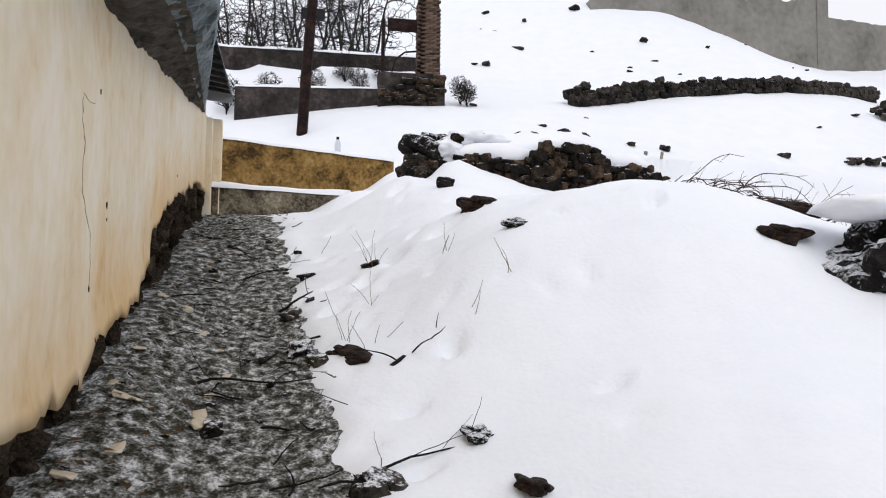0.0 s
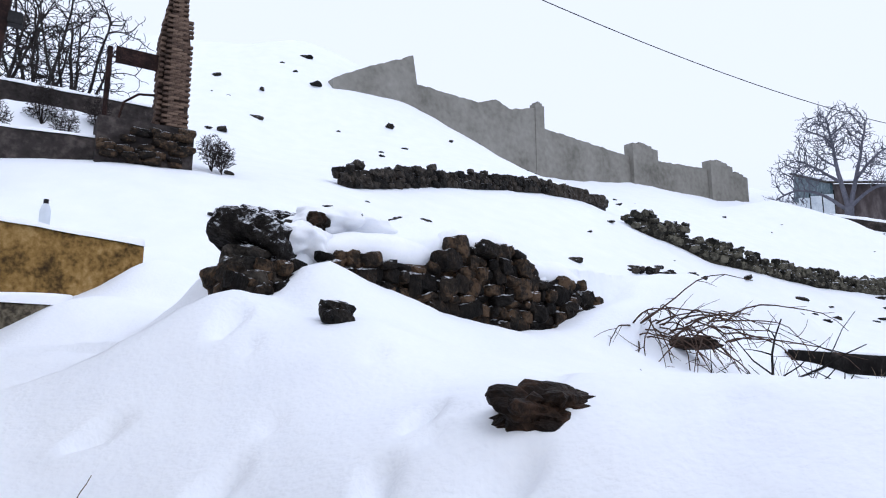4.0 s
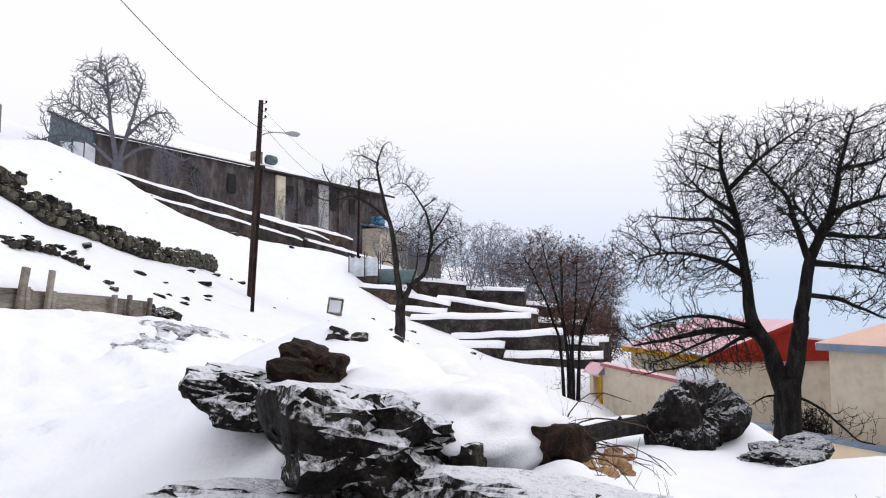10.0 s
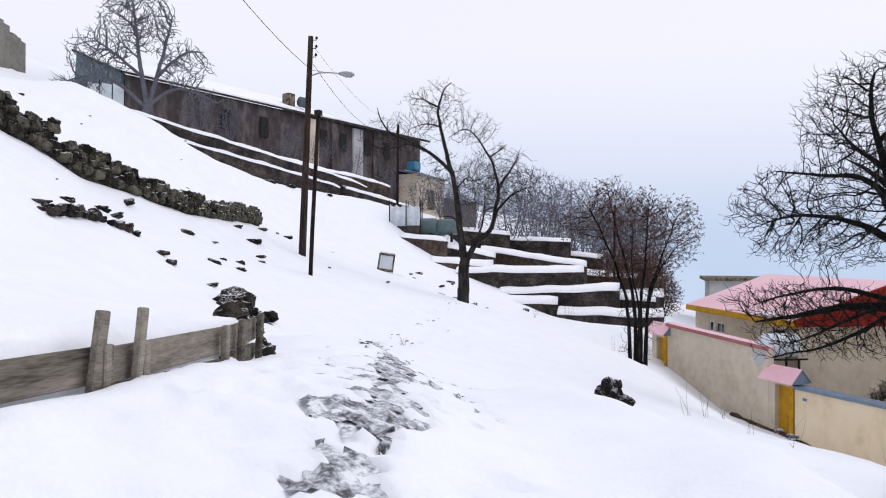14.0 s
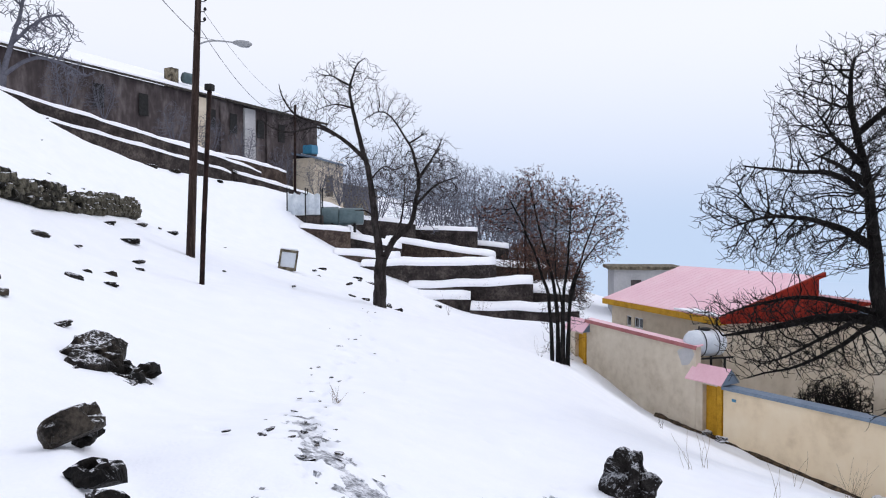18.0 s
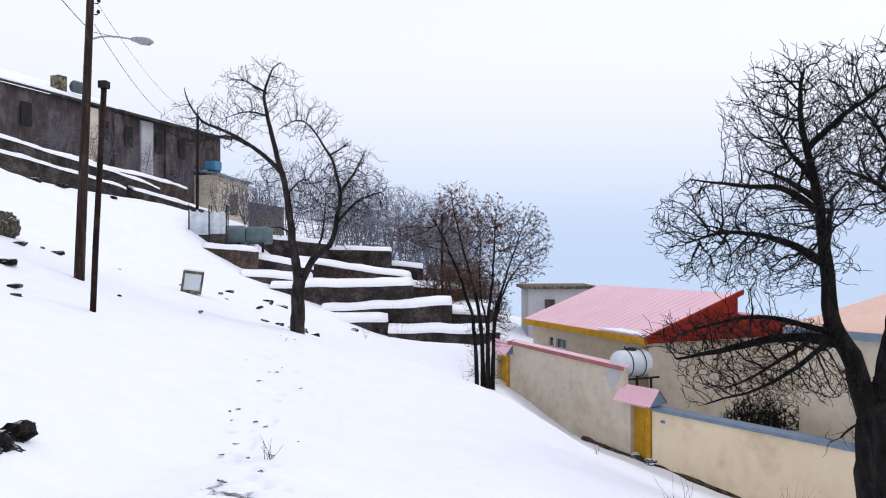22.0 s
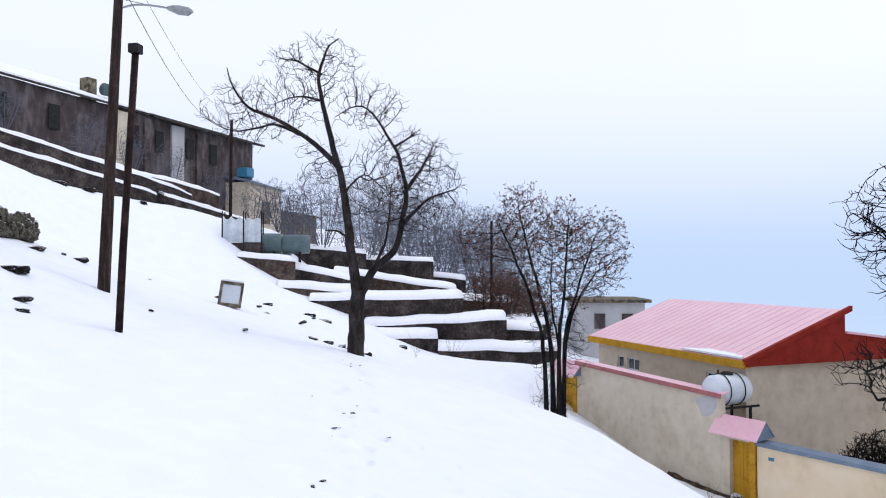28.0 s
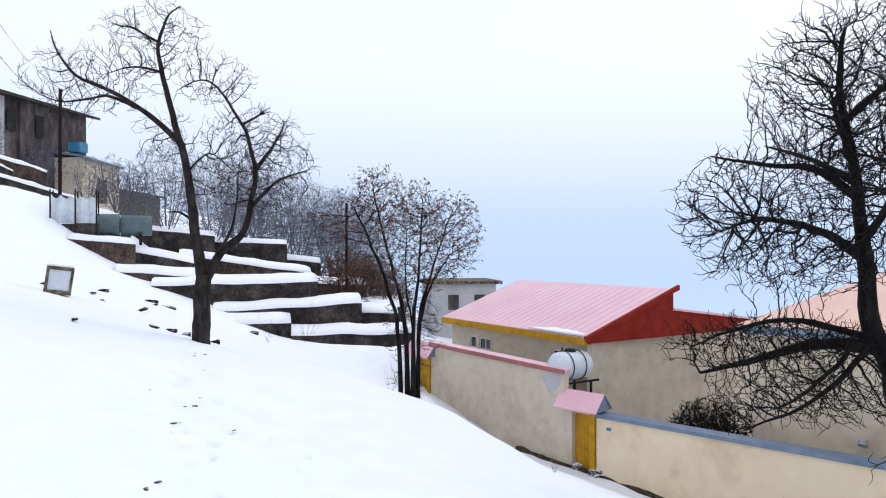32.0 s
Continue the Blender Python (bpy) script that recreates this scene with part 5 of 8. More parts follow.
# the crooked bare tree on the slope
CROOKED = [
    (0.28, 0.21, [(0, 0, -0.35), (0.04, 0, 0.6), (0.08, 0, 1.4), (0.10, 0, 2.0)]),
    (0.17, 0.01, [(0.08, 0, 1.9), (-0.18, 0.1, 3.7), (-0.34, 0.1, 5.1), (-0.71, 0, 6.45), (-0.97, 0, 7.65), (-1.04, 0, 8.5), (-0.80, 0, 9.2), (-0.45, 0, 9.5)]),
    (0.15, 0.01, [(0.14, 0, 1.8), (0.56, 0.1, 2.6), (1.12, 0.2, 3.1), (1.4, 0.2, 3.95), (1.5, 0.1, 5.0), (1.3, 0, 5.9), (0.85, -0.1, 6.8), (0.2, -0.2, 7.4), (-0.55, -0.2, 7.1)]),
]
CROOKED_BOUGHS = [
    (0.10, 0.01, [(-0.42, 0.05, 5.6), (-1.2, -0.2, 6.3), (-2.1, -0.4, 6.9), (-3.05, -0.5, 7.3), (-3.5, -0.5, 8.0), (-3.65, -0.5, 8.4)]),
    (0.06, 0.01, [(-1.6, -0.3, 6.55), (-2.4, 0.2, 6.9), (-3.5, 0.4, 6.75), (-4.1, 0.4, 6.9)]),
    (0.05, 0.01, [(-1.0, 0, 8.4), (-1.7, 0.2, 8.8), (-2.25, 0.3, 9.0)]),
    (0.05, 0.01, [(-0.95, 0, 7.6), (-1.7, 0.3, 7.8), (-2.4, 0.4, 7.6)]),
]
CROOKED_SIDE = [
    (0.08, 0.01, [(1.48, 0.1, 4.9), (2.05, 0.3, 5.8), (2.4, 0.4, 6.4)]),
    (0.08, 0.01, [(1.38, 0.2, 3.9), (2.1, 0.0, 4.65), (3.0, -0.2, 5.0)]),
    (0.07, 0.01, [(0.5, 0.1, 2.5), (0.95, -0.5, 3.6), (1.1, -0.8, 5.0)]),
    (0.04, 0.01, [(-0.3, 0.1, 4.9), (0.3, -0.2, 5.4), (1.0, -0.4, 4.8)]),
    (0.05, 0.01, [(-0.18, 0.1, 3.5), (-0.5, -0.2, 3.75), (-0.85, -0.3, 3.75)]),
]
grow_tree("crooked_tree", "crooked bare tree with a forked trunk rising from the snow", (28.3, 19.9), -80, CROOKED + CROOKED_BOUGHS + CROOKED_SIDE, [(1.5, 0, 5.2, 1.7, 1.5, 1.5, 1.4), (0.4, 0, 7.4, 1.2, 1.0, 0.8, 0.8), (-1.2, 0, 8.5, 1.5, 1.0, 1.1, 0.8), (-2.8, 0, 7.2, 1.8, 0.9, 1.0, 1.1), (-0.8, 0, 5.7, 0.9, 0.9, 0.7, 0.5)], BARK2, BARK2, 5, 3600, 0.0065, 0.6, 0.3, branch_parts=90, step=0.15, kill=0.17, reach=0.9, outward=0.5, rise=0.0, power=2.0, stray=0.3)

# many-stemmed tree with withered leaves at the garden wall
grow_tree("leafy_tree", "many-stemmed tree holding withered brown leaves", (38.7, 13.2, -0.75), -75, [
    (0.13, 0.03, [(-0.55, 0, -2.2), (-0.6, 0.2, 2.0), (-1.0, 0.4, 4.2), (-1.5, 0.6, 6.2), (-1.9, 0.7, 8.0)]),
    (0.12, 0.03, [(-0.3, 0, -2.2), (-0.3, -0.1, 2.3), (-0.1, -0.2, 4.5), (0.0, -0.3, 7.2)]),
    (0.12, 0.03, [(-0.8, 0.1, -2.2), (-1.0, 0, 2.0), (-1.5, -0.2, 3.8), (-2.2, -0.3, 5.6), (-3.0, -0.4, 7.2)]),
    (0.12, 0.03, [(0.0, 0.3, -2.2), (0.2, 0.6, 2.4), (0.8, 0.9, 4.3), (1.7, 1.0, 6.8)]),
    (0.10, 0.03, [(-0.15, 0.2, -2.2), (0.2, 0.5, 2.2), (0.8, 0.6, 4.0), (1.6, 0.6, 5.2)]),
    (0.08, 0.02, [(-0.5, -0.2, -2.2), (-0.5, -0.6, 2.0), (-0.9, -0.9, 3.8), (-0.9, -1.0, 6.0)]),
], [(-1.9, 0, 6.9, 1.4, 1.6, 2.0), (-0.2, 0, 6.6, 1.3, 1.7, 1.7), (1.6, 0.2, 6.0, 1.2, 1.5, 1.9), (-3.6, 0, 6.4, 1.1, 1.0, 1.0), (-0.4, 0, 4.6, 2.2, 1.5, 1.0, 0.9), (-0.3, 0.1, 2.2, 1.5, 1.1, 1.6, 0.8), (-0.4, 0, 0.2, 1.0, 0.9, 1.2, 0.7)], BARK, BARK2, 8, 5200, 0.008, 0.8, 0.32, leaves=5200, leaf=0.10, leaf_low=3.6, branch_parts=70, step=0.2, kill=0.22, reach=1.0, outward=0.45, rise=0.12)

# the tree beside the barn, high on the slope
grow_tree("hilltop_tree", "broad bare tree beside the barn on the slope", (41.3, 49.3), -55, [
    (0.40, 0.30, [(0, 0, -0.5), (0.05, 0, 1.4), (0.1, 0, 2.8)]),
    (0.22, 0.06, [(0.1, 0, 2.6), (-0.3, 0, 4.8), (-0.6, 0.1, 7.0), (-0.9, 0.1, 9.4)]),
    (0.20, 0.05, [(0.1, 0, 2.6), (0.7, 0.3, 4.8), (1.2, 0.3, 6.8), (1.7, 0.2, 8.6)]),
    (0.15, 0.05, [(0, 0, 2.6), (-1.6, -0.3, 3.9), (-3.4, -0.4, 4.4), (-5.0, -0.4, 3.9)]),
    (0.15, 0.05, [(0.2, 0, 2.8), (1.6, 0.4, 3.9), (3.0, 0.5, 3.9), (4.6, 0.4, 3.2)]),
    (0.13, 0.05, [(-0.3, 0, 4.6), (-2.0, 0.4, 6.0), (-3.2, 0.5, 6.8)]),
    (0.13, 0.05, [(0.6, 0.2, 4.6), (2.2, -0.2, 6.0), (3.4, -0.3, 6.4)]),
], [(-0.5, 0, 8.0, 2.6, 2.8, 2.1), (-3.0, 0, 5.8, 2.1, 2.2, 1.5), (2.4, 0, 5.4, 1.9, 2.2, 1.5), (-4.4, 0, 3.8, 1.9, 1.4, 0.6, 1.5), (3.8, 0, 3.3, 1.5, 1.4, 0.5, 1.5)], HAZEBARK, HAZEBARK, 13, 3000, 0.022, 0.6, 0.45, branch_parts=60, step=0.28, kill=0.32, reach=2.0, power=2.1).scale = (1.08, 1.08, 1.16)


def wood(name, label, seed, places, high, bark, group, leaves=0, thick=1.0, count=1100):
    """A stand of alike bare trees, grown once and set about."""
    rng = random.Random(seed)
    first = None
    for x, y, size in places:
        if first is None:
            stems = [(0.13 * thick, 0.09 * thick, [(0, 0, -0.5), (0.03, 0, 0.6), (0.0, 0, high * 0.2)])]
            for i in range(6):
                a, k = i * 2.4, rng.uniform(0.65, 0.9)
                sx, sy = math.cos(a) * high, math.sin(a) * high
                stems.append((0.09 * thick, 0.03 * thick, [(0, 0, high * 0.16), (sx * 0.07, sy * 0.07, high * 0.4 * k), (sx * 0.15, sy * 0.15, high * 0.68 * k), (sx * 0.2, sy * 0.2, high * k)]))
            k = high / 9.0
            first = grow_tree(name, label, (x, y), rng.uniform(0, 360), stems, [(0, 0, high * 0.66, high * 0.34, high * 0.34, high * 0.34), (high * 0.1, 0, high * 0.45, high * 0.36, high * 0.3, high * 0.22)], bark, bark if not leaves else TWIG, seed, count, 0.015 * max(0.45, thick), 0.7, 0.55 * k, leaves=leaves, leaf=0.12, group=group, branch_parts=12, step=0.28 * k, kill=0.36 * k, reach=2.2 * k, rise=0.15)
            first.scale = (size,) * 3
        else:
            k = size / first.scale[0]
            copy_thing(first, pose(x, y, ground(x, y) - 0.15, 0, 0, rng.uniform(0, 360)) @ Matrix.Diagonal((k, k, k, 1)))


wood("bare_tree", "bare tree on the terraced slope, haze put into its colour", 31, [(63, 31, 0.9), (66, 28.5, 1.05), (72, 27, 1.15), (75, 25, 1.15), (79, 23.5, 1.3), (83, 24, 1.25), (70, 33, 1.0), (76, 30, 1.15), (86, 20, 1.3), (90, 22, 1.35), (81, 28, 1.25), (94, 18, 1.25), (84, 30, 1.3), (89, 27, 1.35), (95, 24, 1.4), (100, 20, 1.4), (76, 19, 1.15), (80, 17, 1.2)], 9.3, HAZEBARK, "trees on the terraces", count=800, thick=0.8)
wood("orchard_tree", "bare twiggy orchard tree behind the stone wall", 41, [(-9, 21.5, 1.2), (-7.4, 23.4, 1.2), (-12, 22, 1.2), (-15, 23, 1.3), (-9.4, 26, 1.3), (-12.5, 26, 1.3), (-18, 25, 1.4)], 4.6, BARK2, "orchard trees", thick=0.7, count=480)
wood("shrub", "dark leafless shrub at the foot of the orchard wall", 71, [(-7.6, 18.6, 1.0), (-6.4, 19.6, 0.8), (-8.8, 18.0, 1.0), (-5.9, 20.4, 0.8), (-3.0, 19.6, 0.8), (-10, 17.6, 1.0), (-7.0, 19.9, 0.9), (-2.7, 19.2, 0.7)], 1.3, BARK2, "shrubs by the orchard wall", thick=0.2)
wood("garden_bush", "dense leafless bush behind the garden wall", 81, [(34.3, 2.7, 1.2), (34.0, 2.3, 1.35), (33.6, 1.7, 1.3), (34.9, 2.4, 1.2), (36.3, 4.7, 0.6)], 3.2, BARK, "garden bushes", thick=0.7)
wood("russet_tree", "small tree with clinging russet leaves", 51, [(57, 17.5, 0.9), (62, 16.5, 1.0), (60, 14, 0.9), (66, 15, 1.0), (68, 18, 1.0), (73, 16, 1.1)], 5.5, BARK2, "russet trees", 1500)
wood("roadside_tree", "bare tree in front of the barn, haze put into its colour", 61, [(50.5, 52.0, 0.8), (53.5, 51.0, 0.7), (58, 47.5, 0.75), (61, 46, 0.8), (64.5, 44.5, 0.85), (68, 42, 0.85), (71.5, 40, 0.9), (75, 38, 1.0), (73, 37, 1.1), (78, 40, 1.1)], 6.0, HAZEBARK, "trees below the barn", count=700, thick=0.7)



# ---- poles, lamp and wires ----
def make_lamp_pole():
    pole = thing("street_lamp", "tall timber pole with a grey street lamp on a bent arm", "street lamp", (24.6, 25.5, ground(24.6, 25.5)))
    top = Vector((0.47, -0.1, 9.0))
    pts = [Vector((0, 0, -0.6)).lerp(top, k / 8) for k in range(9)]
    part("pole", Shape().tube(pts, [0.155 - 0.05 * k / 8 for k in range(9)], 10).mesh("pole", POLEWOOD, True), pole, "weathered tarred timber pole")
    for z in (8.85, 8.5, 8.15):
        k = z / 9.0
        x, y = 0.47 * k, -0.1 * k
        s = Shape().tube([(x, y, z), (x + 0.03, y - 0.24, z - 0.02), (x + 0.03, y - 0.26, z + 0.1)], [0.018, 0.018, 0.015], 5)
        s.tube([(x + 0.03, y - 0.26, z + 0.02), (x + 0.03, y - 0.26, z + 0.07), (x + 0.03, y - 0.26, z + 0.13)], [0.045, 0.055, 0.03], 8)
        part("insulator", s.mesh("insulator", BLACKIRON), pole, "dark insulator on an iron pin")
    k = 7.6 / 9.0
    a = Vector((0.47 * k, -0.1 * k, 7.33))
    arm = [a, a + Vector((0.1, -0.35, 0.13)), a + Vector((0.25, -0.75, 0.16)), a + Vector((0.42, -1.2, 0.12))]
    part("arm", Shape().tube(smooth_line(arm), [0.028] * 13, 6).mesh("arm", LAMPGREY), pole, "thin bent steel arm")
    e = arm[-1]
    head = Shape().tube([e + Vector((-0.02, 0.06, 0)), e + Vector((0.02, -0.06, 0)), e + Vector((0.08, -0.22, -0.03)), e + Vector((0.15, -0.44, -0.05)), e + Vector((0.19, -0.56, -0.04))], [0.05, 0.09, 0.13, 0.12, 0.03], 10)
    part("lamp_head", head.mesh("lamp_head", LAMPGREY, True), pole, "grey cobra-head lamp")
    s = Shape().tube([a + Vector((0, 0, 0.28)), arm[2]], [0.008] * 2, 4)
    part("stay", s.mesh("stay", BLACKIRON), pole)
    return pole


def make_post(at, top, r, name, label, cap=True):
    z = ground(at[0], at[1])
    post = thing(name, label, "post", (at[0], at[1], z))
    d = Vector(top)
    part("shaft", Shape().tube([Vector((0, 0, -0.5)), d * 0.3, d * 0.7, d], [r, r, r * 0.95, r * 0.95], 8).mesh("shaft", RUSTY, True), post)
    if cap:
        part("cap", rounded(Shape().box(-r * 1.5, -r * 1.5, -0.02, r * 1.5, r * 1.5, 0.16, Matrix.Translation(d)).mesh("cap", BLACKIRON), 0.01), post, "black fitting on top")
    return post


def make_wire(name, a, b, sag, r=0.009):
    a, b = Vector(a), Vector(b)
    pts = [a.lerp(b, k / 24) - Vector((0, 0, sag * 4 * (k / 24) * (1 - k / 24))) for k in range(25)]
    ob = new(name, Shape().tube(pts, [r] * 25, 4).mesh(name, CABLE))
    return tagged(ob, "black overhead cable sagging between poles", "cable", "overhead cables")


make_lamp_pole()
make_post((20.3, 22.5), (0.42, -0.05, 5.5), 0.07, "steel_post", "rusty steel post standing in the snow")
PTOP = Vector((24.6 + 0.41, 25.4, ground(24.6, 25.5) + 7.75))
make_wire("overhead_cable", (25.06, 25.5, 11.65), (-14.73, 10.36, 14.5), 1.79, 0.014)
make_wire("overhead_cable", PTOP + Vector((0.1, -0.1, 0.1)), (60.0, 37.2, 15.9), 1.6, 0.012)
make_wire("overhead_cable", PTOP + Vector((0.05, -0.2, 0.75)), (60.0, 37.3, 16.2), 0.9, 0.008)
make_post((59.9, 37.3), (0.1, 0, 7.6), 0.12, "far_pole", "distant dark timber pole", False)
make_post((57.5, 17.3), (0.05, 0, 8.6), 0.10, "far_pole", "thin distant pole above the terraces", False)
p1 = make_post((-6.7, 15.75), (0.45, -0.25, 5.0), 0.15, "timber_pole", "leaning tarred pole by the low wall", False)
part("crossarm", rounded(Shape().box(-0.25, -0.12, 3.15, 0.4, 0.12, 3.4, pose(0.25, -0.13, 0, 0, 0, 20)).mesh("crossarm", BLACKIRON), 0.02), p1, "black iron bracket")
make_wire("overhead_cable", (-6.4, 15.6, ground(-6.7, 15.75) + 3.4), (-14, 4, 8.0), 0.3, 0.012)

def holed_wall(length, z0, z1, thick, holes):
    """A wall along local x with openings (x0, x1, z0, z1) cut through it; its outer face is y = 0, the body lies behind, at y < 0."""
    xs = sorted({0.0, length, *(h[0] for h in holes), *(h[1] for h in holes)})
    zs = sorted({z0, z1, *(h[2] for h in holes), *(h[3] for h in holes)})
    bm = bmesh.new()
    for xa, xb in zip(xs, xs[1:]):
        for za, zb in zip(zs, zs[1:]):
            if any(h[0] <= xa and xb <= h[1] and h[2] <= za and zb <= h[3] for h in holes):
                continue
            s = Shape().box(xa, -thick, za, xb, 0, zb)
            vs = [bm.verts.new(v) for v in s.v]
            for f in s.f:
                bm.faces.new([vs[i] for i in f])
    bmesh.ops.remove_doubles(bm, verts=bm.verts, dist=1e-4)
    seen = {}
    for f in bm.faces:
        key = tuple(round(c, 3) for c in f.calc_center_median())
        seen.setdefault(key, []).append(f)
    bmesh.ops.delete(bm, geom=[f for fs in seen.values() if len(fs) > 1 for f in fs], context='FACES_ONLY')
    me = bpy.data.meshes.new("wall")
    bm.to_mesh(me)
    bm.free()
    return me


def window(parent, x0, x1, z0, z1, panes, m=Matrix()):
    s = Shape()
    t = 0.06
    s.box(x0, -0.14, z0, x0 + t, -0.06, z1, m).box(x1 - t, -0.14, z0, x1, -0.06, z1, m).box(x0 + t, -0.14, z0, x1 - t, -0.06, z0 + t, m).box(x0 + t, -0.14, z1 - t, x1 - t, -0.06, z1, m)
    for i in range(1, panes):
        x = x0 + (x1 - x0) * i / panes
        s.box(x - 0.03, -0.13, z0 + t, x + 0.03, -0.07, z1 - t, m)
    fr = part("window", s.mesh("window", WHITEPLASTIC), parent, "white window frame")
    part("pane", Shape().box(x0 + 0.02, -0.105, z0 + 0.02, x1 - 0.02, -0.095, z1 - 0.02, m).mesh("pane", GLASS), fr, "dark glass")


def slab(a, b, c, d, thick):
    """A roof plane through four corners, with thickness downwards."""
    top = [Vector(p) for p in (a, b, c, d)]
    low = [p - Vector((0, 0, thick)) for p in top]
    return Shape().add(top + low, [(0, 1, 2, 3), (7, 6, 5, 4), (0, 4, 5, 1), (1, 5, 6, 2), (2, 6, 7, 3), (3, 7, 4, 0)])


def make_pink_house():
    h = thing("house", "cream house with a pink sheet roof, yellow eave and red gable", "house", (37.4, 6.3, -4.2), 27.2)
    L, E, R, D = 11.3, 4.89, 6.86, 5.4          # eave length, eave and ridge levels, eave to ridge
    holes = [(8.7, 9.25, 3.55, 4.15), (7.4, 8.4, 3.55, 4.15), (1.0, 2.6, 3.2, 4.2)]
    part("wall", holed_wall(L - 0.6, -1.5, E - 0.1, 0.3, [(a - 0.3, b - 0.3, c, d) for a, b, c, d in holes]), h, "cream front wall", pose(0.3, -0.4, 0)).data.materials.append(PLASTER_C)
    for a, b, c, d in holes:
        window(h, a, b, c, d, 2 if b - a > 0.8 else 1, pose(0, -0.4, 0))
    gable = Shape().box(0.3, -13.4, -1.5, 0.6, -0.7, E - 0.15)
    part("wall", gable.mesh("wall", PLASTER_C), h, "cream gable wall")
    part("wall", Shape().box(L - 0.6, -13.4, -1.5, L - 0.3, -0.7, E - 0.15).mesh("wall", PLASTER_C), h)
    part("wall", Shape().box(0.6, -13.4, -1.5, L - 0.6, -13.1, E - 0.15).mesh("wall", PLASTER_C), h)
    # pink slope with standing seams
    part("roof", slab((-0.1, 0.0, E + 0.12), (L + 0.1, 0.0, E + 0.12), (L + 0.1, -D, R + 0.06), (-0.1, -D, R + 0.06), 0.10).mesh("roof", PINKROOF), h, "pink corrugated sheet slope")
    for i in range(24):
        x = -0.05 + (L + 0.1) * i / 23
        part("seam", slab((x - 0.012, 0.01, E + 0.132), (x + 0.012, 0.01, E + 0.132), (x + 0.012, -D, R + 0.072), (x - 0.012, -D, R + 0.072), 0.01).mesh("seam", PINKROOF), h)
    part("roof", slab((-0.1, -D - 0.1, R - 0.85), (L + 0.1, -D - 0.1, R - 0.85), (L + 0.1, -13.8, E + 0.1), (-0.1, -13.8, E + 0.1), 0.1).mesh("roof", PINKROOF), h, "lower rear slope")
    part("eave_board", rounded(Shape().box(-0.12, 0.0, E - 0.22, L + 0.12, 0.05, E + 0.10).mesh("eave_board", YELLOWTRIM), 0.01), h, "bright yellow eave board")
    part("soffit", Shape().box(0.0, -0.4, E - 0.2, L, 0.0, E - 0.17).mesh("soffit", YELLOWTRIM), h)
    red = Shape().add([(0.02, -0.02, E - 0.16), (0.02, -13.6, E - 0.16), (0.02, -13.6, E + 0.06), (0.02, -D - 0.12, R - 0.9), (0.02, -D - 0.12, R), (0.02, -D, R), (0.02, -0.02, E + 0.06),
                       (0.28, -0.02, E - 0.16), (0.28, -13.6, E - 0.16), (0.28, -13.6, E + 0.06), (0.28, -D - 0.12, R - 0.9), (0.28, -D - 0.12, R), (0.28, -D, R), (0.28, -0.02, E + 0.06)],
                      [(0, 1, 2, 3, 4, 5, 6)[::-1], (7, 8, 9, 10, 11, 12, 13)] + [(i, (i + 1) % 7, 7 + (i + 1) % 7, 7 + i) for i in range(7)])
    part("gable_panel", red.mesh("gable_panel", REDSHEET), h, "dark red sheet gable")
    part("verge", slab((-0.16, 0.05, E + 0.16), (0.0, 0.05, E + 0.16), (0.0, -D - 0.35, R + 0.22), (-0.16, -D - 0.35, R + 0.22), 0.22).mesh("verge", REDSHEET), h, "red verge board")
    part("clerestory", Shape().box(0.3, -D - 0.1, R - 0.85, L, -D, R).mesh("clerestory", REDSHEET), h)
    snow = Shape()
    rng = random.Random(2)
    n = 26
    top, low = [], []
    for i in range(n + 1):
        x = 0.1 + 3.6 * i / n
        w = 0.32 * math.sin(math.pi * min(1, (i + 0.5) / n))**0.5 + rng.uniform(-0.05, 0.05)
        top.append((x, -max(0.03, w), E + 0.14 + max(0.03, w) * 0.36))
        low.append((x, 0.03, E + 0.17))
    snow.add(top + low, [(i, n + 1 + i, n + 2 + i, i + 1) for i in range(n)])
    sn = part("snow_strip", snow.mesh("snow_strip", SNOWCAP), h, "strip of snow left along the eave")
    sn.modifiers.new("thick", 'SOLIDIFY').thickness = 0.08
    return h


make_pink_house()


def long_wall(name, label, a, b, za, zb, foot, mat, thick=0.3):
    ob = thing(name, label, "wall")
    n = int(math.dist(a, b) / 0.6)
    d = Vector((b[0] - a[0], b[1] - a[1])).normalized()
    nr = Vector((-d.y, d.x)) * thick / 2
    rows = []
    for i in range(n + 1):
        k = i / n
        x, y = a[0] + (b[0] - a[0]) * k, a[1] + (b[1] - a[1]) * k
        z = za + (zb - za) * k
        rows += [(x + nr.x, y + nr.y, foot - 1.5), (x + nr.x, y + nr.y, z), (x - nr.x, y - nr.y, z), (x - nr.x, y - nr.y, foot - 1.5)]
    part("masonry", Shape().add(rows, [(i * 4 + j, i * 4 + (j + 1) % 4, i * 4 + 4 + (j + 1) % 4, i * 4 + 4 + j) for i in range(n) for j in range(4)] + [(0, 1, 2, 3), (n * 4 + 3, n * 4 + 2, n * 4 + 1, n * 4)]).mesh("masonry", mat), ob)
    return ob, d, nr


